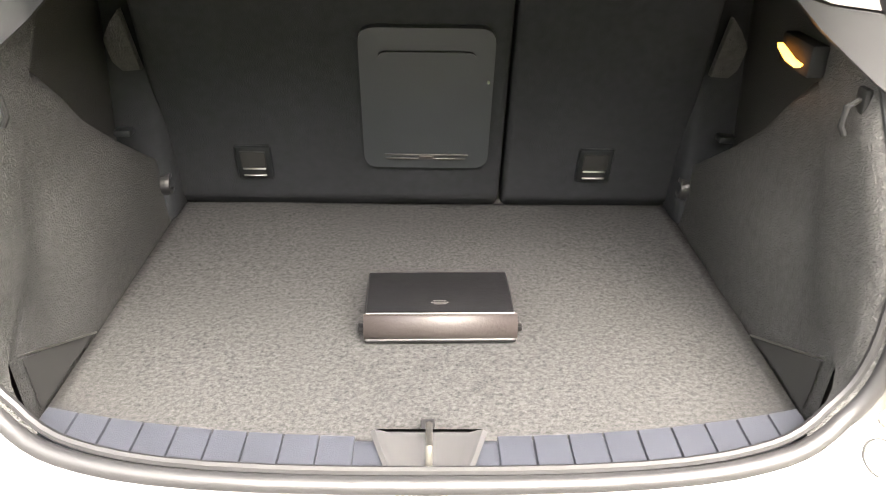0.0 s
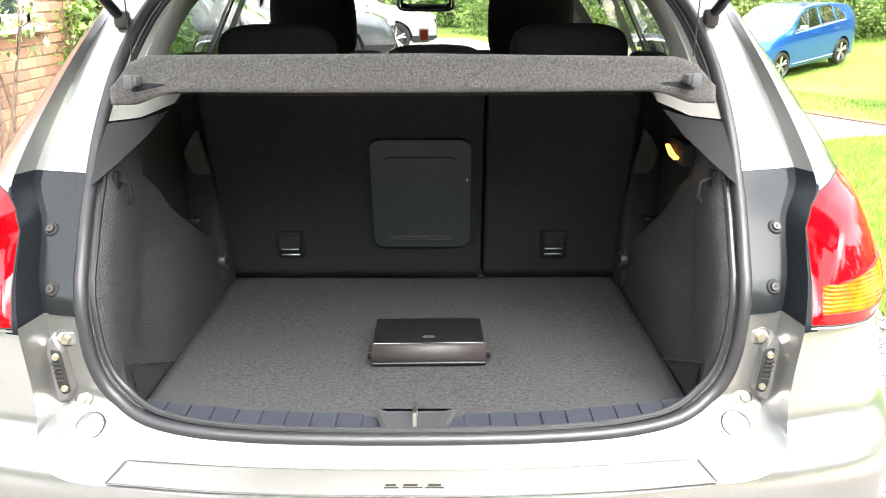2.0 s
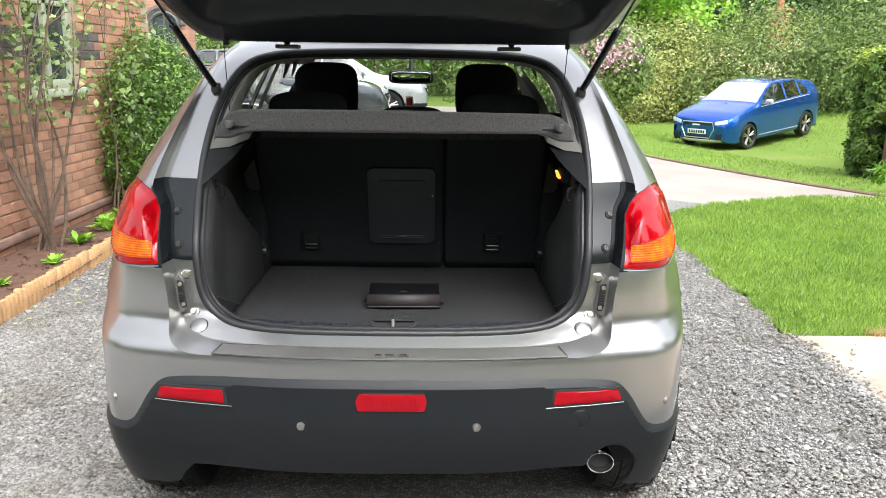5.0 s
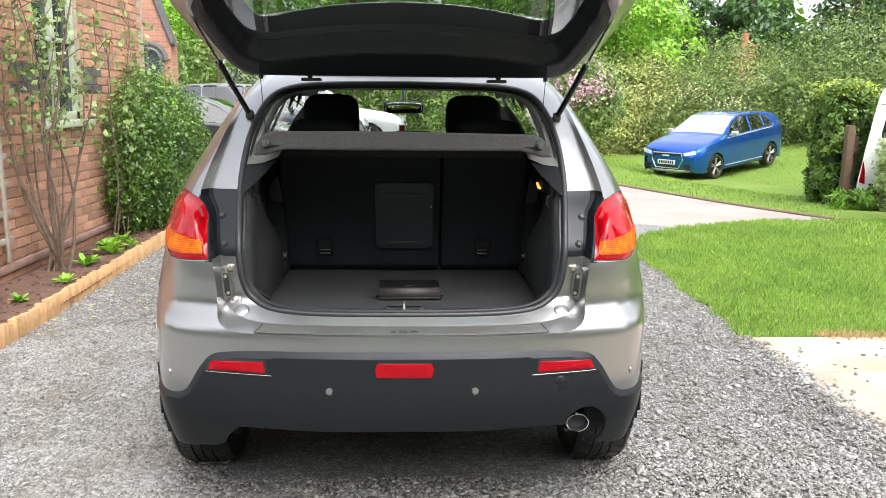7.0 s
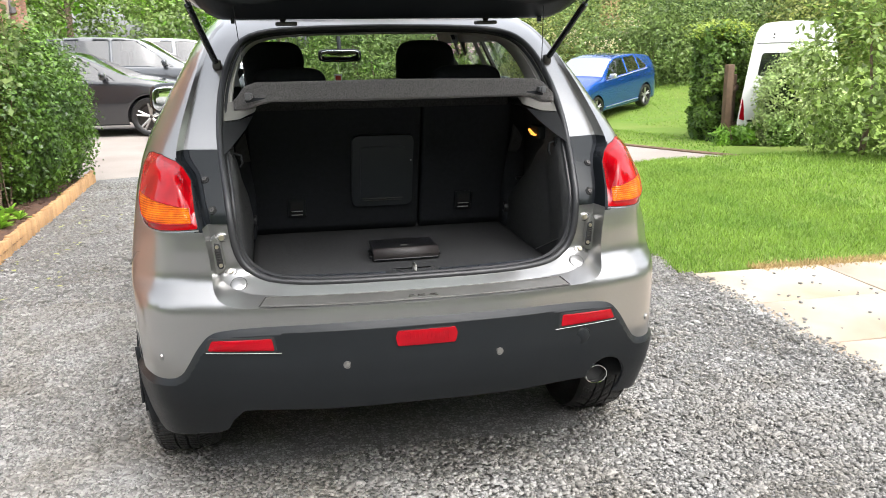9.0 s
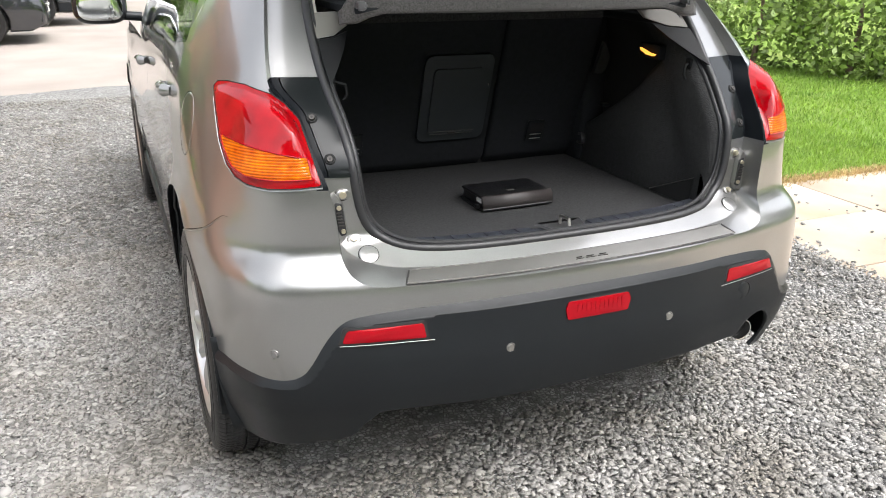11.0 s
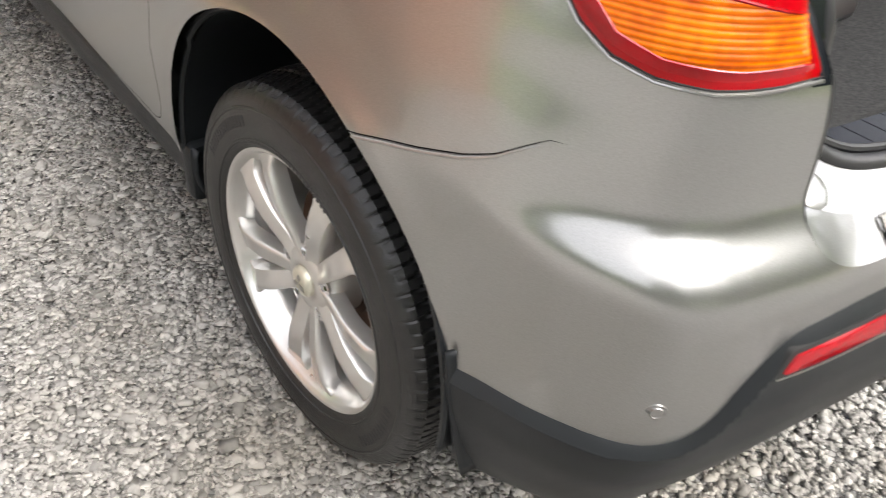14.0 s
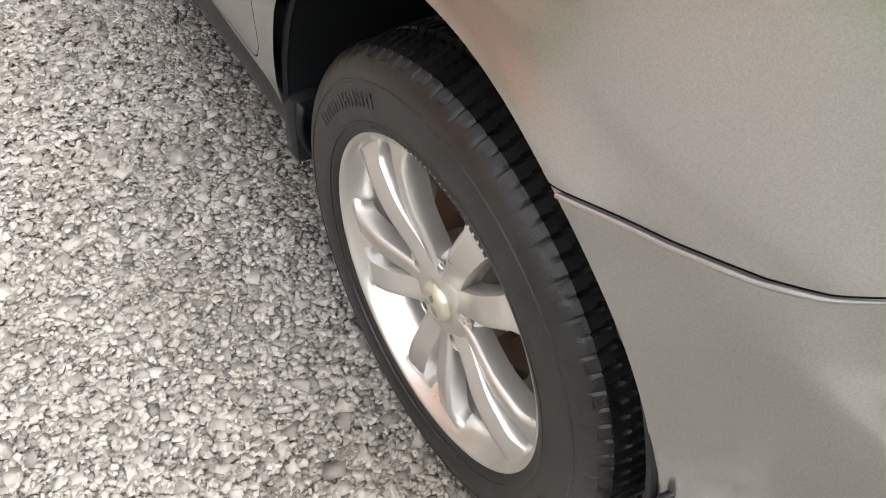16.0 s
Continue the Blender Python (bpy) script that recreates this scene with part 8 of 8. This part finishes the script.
win = rounded([(VX - 0.635, 0.885), (VX + 0.635, 0.885), (VX + 0.58, 1.23), (VX - 0.58, 1.23)], 0.05, 4)
part("rear_window", prism(win, lambda a, b, d: (a, VY - 0.006 + d, b), 0.02), DARKGLASS, van, "dark rear window")
part("window_surround", tube([(x, VY - 0.006, z) for x, z in win], 0.008, 6, True), BLACKPL, van)
for q in (-1, 1):
    lamp_o = rounded([(VX + q * 0.912, 0.20), (VX + q * 0.82, 0.17), (VX + q * 0.845, 0.40), (VX + q * 0.875, 0.53)], 0.02, 3)
    part("tail_light", prism(lamp_o, lambda a, b, d: (a, VY - 0.012 + d, b), 0.05), REDREF, van, "tall red tail light")
    part("rear_marker", box((VX + q * 0.60, VY - 0.01, 0.125), (0.07, 0.02, 0.05), 0.008), AMBERLENS, van, "yellow marker light")
    for d in (0.55, 2.65):
        part("wheel", moved(lathe([(0.0, 0.0), (0.2, 0.0), (0.22, 0.02), (0.28, 0.01), (0.29, -0.16), (0, -0.16)], 28), Matrix.Translation((VX + LEAN * d + q * 0.66, VY + d, 0.0)) @ Matrix.Rotation(radians(0 if q > 0 else 180), 4, "Z")), TYRE, van)
part("bumper_strip", box((VX, VY - 0.008, 0.165), (1.52, 0.03, 0.035), 0.01), BLACKPL, van, "black bumper strip")
part("skirt", box((VX + 0.5, VY + 0.9, -0.02), (1.5, 1.5, 0.12), 0.03), BLACKPL, van, "dark underside")
part("seam_rail", tube([(VX - 0.70, VY - 0.004, 1.385), (VX, VY - 0.006, 1.40), (VX + 0.70, VY - 0.004, 1.385)], 0.007, 6), GREYPL, van)
for vz in (1.47, 1.525):
    part("marker_light", moved(lathe([(0, 0.010), (0.014, 0.008), (0.017, -0.004)], 14), Matrix.Translation((VX - 0.40, VY, vz)) @ Matrix.Rotation(radians(-90), 4, "Z")), BLACKPL, van)


# ---- pieces: paving slabs, bricks, gravel, grass ----
paving = part("paving_bed", box((4.8, -0.9, -0.02), (5.6, 6.0, 0.03)), MORTAR, None, "mortar bed under paving", kind="structure")
slab_me = mesh_of("slab", box((0, 0, 0), (0.905, 0.603, 0.045), 0.007, 2), SLAB, 40)
for i in range(5):
    for j in range(9):
        o = new("slab", slab_me)
        o.parent = paving
        sh = 0.18 if j % 2 else 0.0
        o.matrix_basis = pose(2.49 + 0.915 * i + 0.012 * (j % 3) - (0.0), 1.845 - 0.612 * j, 0.013 + random.uniform(-0.003, 0.003), random.uniform(-0.3, 0.3), random.uniform(-0.3, 0.3), random.uniform(-0.25, 0.25))

# bricks of the house wall beside the bed
bl, bh, gapm = 0.215, 0.068, 0.010
brick_me = mesh_of("brick", box((0, 0, 0), (0.05, bl, bh), 0.004, 1), BRICK, 40)
half_me = mesh_of("brick", box((0, 0, 0), (0.05, bl * 0.48, bh), 0.004, 1), BRICK, 40)
blue_me = mesh_of("brick", box((0, 0, 0), (0.05, bl, bh), 0.004, 1), BLUEBRICK, 40)
blue_half = mesh_of("brick", box((0, 0, 0), (0.05, bl * 0.48, bh), 0.004, 1), BLUEBRICK, 40)
far_bricks, count = [], 0
rb = random.Random(2)
for row in range(42):
    z = 0.03 + row * (bh + gapm) + bh / 2
    y = 2.02 - (bl / 2 if row % 2 else 0)
    while y < 6.9:
        L, me = bl, brick_me
        c = y + L / 2
        in_win = z > WIN[2] - 0.02 and z < WIN[3] and c + L / 2 > WIN[0] and c - L / 2 < WIN[1]
        if in_win:
            if c - L / 2 < WIN[0] - 0.09:
                L, me, c = bl * 0.48, half_me, y + bl * 0.24
            elif c + L / 2 > WIN[1] + 0.09:
                L, me, c = bl * 0.48, half_me, y + bl - bl * 0.24
            else:
                y += bl + gapm
                continue
        quoin = (WIN[1] < c < WIN[1] + 0.36 or WIN[0] - 0.36 < c < WIN[0]) and z > WIN[2] + 0.05 and (row // 3) % 2 == 0
        if c > 6.85:
            break
        near = 2.6 < c < 5.9 and z < 2.2
        jit = rb.uniform(-0.002, 0.003)
        if near and count < 300 and not (0.02 < z < 0.10):
            if quoin:
                me = blue_me if L == bl else blue_half
            o = new("brick", me)
            o.parent = wall_core
            o.location = (WALL_X - 0.018 + jit, c, z)
            count += 1
        else:
            far_bricks.append(box((WALL_X - 0.018 + jit, c, z), (0.05, L, bh)))
        y += bl + gapm
rest = part("brickwork", joined(*far_bricks), BRICKI, house, "remaining orange-red brickwork")
tagged(rest, kind="stuff")


def scatter(name, pts, sizes, material, label, flat_=0.55, seed=1, lift=0.0, tilt=0.48):
    """Angular stone chips: six-sided lumps with uneven corners, all in one mesh."""
    r = np.random.default_rng(seed)
    n = len(pts)
    cube = np.array([[-1, -1, -1], [1, -1, -1], [1, 1, -1], [-1, 1, -1], [-1, -1, 1], [1, -1, 1], [1, 1, 1], [-1, 1, 1]], float)
    V = cube[None] * (0.5 + 0.5 * r.random((n, 8, 3)))
    V *= np.stack([np.ones(n), 0.45 + 0.45 * r.random(n), flat_ * (0.35 + 0.65 * r.random(n))], 1)[:, None, :]
    V *= (sizes * 0.5)[:, None, None]
    ang = r.random(n) * 6.283
    ax, ay = (r.random(n) - 0.5) * 2 * tilt, (r.random(n) - 0.5) * 2 * tilt
    x, y, z = V[..., 0].copy(), V[..., 1].copy(), V[..., 2].copy()
    y, z = y * np.cos(ax)[:, None] - z * np.sin(ax)[:, None], y * np.sin(ax)[:, None] + z * np.cos(ax)[:, None]
    x, z = x * np.cos(ay)[:, None] + z * np.sin(ay)[:, None], -x * np.sin(ay)[:, None] + z * np.cos(ay)[:, None]
    x, y = x * np.cos(ang)[:, None] - y * np.sin(ang)[:, None], x * np.sin(ang)[:, None] + y * np.cos(ang)[:, None]
    V = np.stack([x + pts[:, 0, None], y + pts[:, 1, None], z + pts[:, 2, None] + lift], -1).reshape(-1, 3)
    q = np.array([[4, 5, 6, 7], [0, 1, 5, 4], [1, 2, 6, 5], [2, 3, 7, 6], [3, 0, 4, 7]])
    Fq = (q[None] + (np.arange(n) * 8)[:, None, None]).reshape(-1)
    me = bpy.data.meshes.new(name)
    me.vertices.add(n * 8)
    me.vertices.foreach_set("co", V.reshape(-1).astype(np.float32))
    me.loops.add(n * 20)
    me.loops.foreach_set("vertex_index", Fq.astype(np.int32))
    me.polygons.add(n * 5)
    me.polygons.foreach_set("loop_start", (np.arange(n * 5) * 4).astype(np.int32))
    me.materials.append(material)
    me.update(calc_edges=True)
    return tagged(new(name, me), label, "gravel", kind="stuff")


rg = np.random.default_rng(5)


def in_area(n, x0, x1, y0, y1, area):
    p = np.stack([rg.uniform(x0, x1, n), rg.uniform(y0, y1, n)], 1)
    return p[inside(p[:, 0], p[:, 1], area) > 0.005]


def chips(name, n, box_, size, label, seed, z=0.002, spread=0.5, tilt=0.24):
    p = in_area(n, *box_, GRAVEL_AREA)
    p = p[(np.abs(p[:, 0]) > 0.70) | (p[:, 1] < 0.45)]
    s_ = size * np.exp(rg.normal(size=len(p)) * spread * 0.72)
    h = rg.uniform(-0.002, 0.006, len(p))
    mound = 0.004 * np.sin(p[:, 0] * 5.1 + 1) * np.sin(p[:, 1] * 4.3)
    mound = mound + 0.038 * smooth(1.78, 2.045, p[:, 0]) * (p[:, 1] < 2.18)
    return scatter(name, np.column_stack([p, z + h + mound]), np.clip(s_, 0.007, 0.046), SLATE, label, flat_=0.40, seed=seed, tilt=tilt)


chips("gravel", 86000, (-2.4, -0.70, 0.2, 2.5), 0.0130, "loose angular grey slate chippings beside the wheel", 1, tilt=0.40)
chips("gravel", 50000, (-1.35, 2.05, -0.7, 0.75), 0.0138, "loose angular grey slate chippings behind the bumper", 2)
chips("gravel", 17000, (-2.4, -0.7, 2.5, 7.0), 0.016, "loose grey slate chippings along the car", 3)
chips("gravel", 30000, (0.75, 2.3, 0.75, 5.5), 0.0138, "loose grey slate chippings beside the lawn", 4)
chips("gravel", 17000, (-2.4, -1.35, -1.0, 0.2), 0.0155, "loose grey slate chippings beside the bed", 6)
pst = np.column_stack([2.03 + np.abs(rg.normal(size=900)) * 0.045, rg.uniform(-0.4, 2.15, 900), np.full(900, 0.040)])
scatter("edge_gravel", pst, rg.uniform(0.010, 0.024, 900), SLATE, "slate chips spilt over the paving edge", seed=7, tilt=0.3)
pst = np.column_stack([rg.uniform(1.95, 2.07, 1800), rg.uniform(-0.9, 2.18, 1800), rg.uniform(0.018, 0.034, 1800)])
scatter("edge_gravel", pst, rg.uniform(0.010, 0.024, 1800), SLATE, "slate chips heaped against the paving edge", seed=11, tilt=0.4)
part("gravel_verge", sheet(lambda u, v: (1.78 + 0.265 * u, -1.2 + 3.38 * v, -0.006 + 0.038 * float(smooth(0, 1, u)) + 0.003 * math.sin(40 * v + 9 * u)), 6, 60), GRAVELBASE, None, "gravel banked up against the paving edge", kind="structure", sharp=180)
# larger stones lying loose on top
pst = in_area(70, -2.3, -0.95, 0.3, 2.6, GRAVEL_AREA)
scatter("loose_stones", np.column_stack([pst, np.full(len(pst), 0.012)]), rg.uniform(0.024, 0.040, len(pst)), SLATE, "few larger slate stones lying on the gravel", flat_=0.5, seed=21, tilt=0.3)
# strays on the paving and the bed
pst = np.column_stack([rg.uniform(2.05, 3.2, 70), rg.uniform(-0.3, 2.1, 70), np.full(70, 0.043)])
scatter("stray_gravel", pst, rg.uniform(0.012, 0.03, 70), SLATE, "few stray slate chips on paving", seed=8, tilt=0.2)
pst = np.column_stack([rg.uniform(-2.9, -2.4, 260), rg.uniform(1.5, 6.0, 260), np.full(260, 0.06)])
scatter("soil_crumbs", pst, rg.uniform(0.012, 0.05, 260), SOIL, "crumbs of red-brown soil", seed=9)

GRASS = leaf_mat("grass_blade", (0.25, 0.38, 0.055), (0.14, 0.26, 0.03), 0.36, 0.5)


def blades(name, p, length, width, label, seed):
    r = np.random.default_rng(seed)
    n = len(p)
    a = r.random(n) * 6.283
    L = length * (0.5 + 0.9 * r.random(n))
    lean = r.normal(size=(n, 2)) * 0.45
    side_ = np.stack([np.cos(a), np.sin(a), np.zeros(n)], 1) * (width * 0.5)
    up = np.stack([lean[:, 0] * L, lean[:, 1] * L, L], 1)
    b = p
    V = np.stack([b - side_, b + side_, b + up * 0.55 + side_ * 0.8 + np.array([0, 0, 0.004]), b + up * 0.55 - side_ * 0.8 + np.array([0, 0, 0.004]), b + up * 1.0 + lean[:, :1] * np.array([[0.3, 0.3, 0]]) * L[:, None]], 1).reshape(-1, 3)
    base = np.arange(n) * 5
    me = bpy.data.meshes.new(name)
    me.vertices.add(n * 5)
    me.vertices.foreach_set("co", V.reshape(-1).astype(np.float32))
    idx = np.concatenate([np.stack([base, base + 1, base + 2, base + 3], 1), np.stack([base + 3, base + 2, base + 4, base + 4], 1)[:, :3]], 1)
    me.loops.add(n * 7)
    me.loops.foreach_set("vertex_index", idx.reshape(-1).astype(np.int32))
    me.polygons.add(n * 2)
    me.polygons.foreach_set("loop_start", np.stack([np.arange(n) * 7, np.arange(n) * 7 + 4], 1).reshape(-1).astype(np.int32))
    me.materials.append(GRASS)
    me.update(calc_edges=True)
    return tagged(new(name, me), label, "grass", kind="stuff")


def lawn_pts(n, area, x0, x1, y0, y1, z):
    p = np.stack([rg.uniform(x0, x1, n), rg.uniform(y0, y1, n)], 1)
    d = inside(p[:, 0], p[:, 1], np.array(area))
    p = p[d > -0.05 * rg.random(n) ** 2 + 0.03 * np.sin(p[:, 0] * 13 + p[:, 1] * 17)]
    return np.column_stack([p, ground_z(p[:, 0], p[:, 1]) + z])


blades("grass", lawn_pts(70000, LAWN_AREA, 1.95, 4.6, 2.1, 7.2, 0.0), 0.038, 0.0050, "fresh green lawn grass blades", 1)
blades("grass", lawn_pts(34000, LAWN_AREA, 4.6, 9.0, 2.1, 7.3, 0.0), 0.042, 0.008, "fresh green lawn grass blades", 2)
far_lawn = [(5.5, 7.3), (4.95, 8.9), (4.0, 11.9), (3.2, 15), (1.8, 22), (1.5, 26), (14, 25), (16, 18), (9.0, 12.0), (6.6, 9.6)]
blades("grass", lawn_pts(50000, far_lawn, 1.5, 16, 7.2, 26, -0.03), 0.034, 0.012, "far sloping lawn grass", 3)
# straw-dry edge of the lawn beside the paving
DRY = leaf_mat("dry_straw", (0.50, 0.36, 0.16), (0.40, 0.28, 0.13), 0.3)
dry = blades("dry_grass", np.column_stack([rg.uniform(2.5, 4.4, 5000), 2.17 + rg.normal(size=5000) * 0.045, np.full(5000, 0.01)]), 0.035, 0.006, "dry straw-coloured grass along the paving", 4)
dry.data.materials[0] = DRY


# few fallen leaves along the log edging
rl = random.Random(31)
Vl, Fl = [], []
for k in range(46):
    x, y, a, L = rl.uniform(-2.24, -1.75), rl.uniform(2.2, 5.6), rl.uniform(0, 6.28), rl.uniform(0.03, 0.06)
    dx, dy = math.cos(a) * L / 2, math.sin(a) * L / 2
    o = len(Vl)
    Vl += [(x - dx, y - dy, 0.020), (x + dy * 0.5, y - dx * 0.5, 0.026), (x + dx, y + dy, 0.022), (x - dy * 0.5, y + dx * 0.5, 0.024)]
    Fl.append((o, o + 1, o + 2, o + 3))
fallen = part("fallen_leaves", (Vl, Fl), leaf_mat("pale_fallen_leaf", (0.42, 0.42, 0.16), (0.30, 0.32, 0.12), 0.4), None, "few pale fallen leaves lying on gravel", category="leaves", sharp=180, kind="stuff")
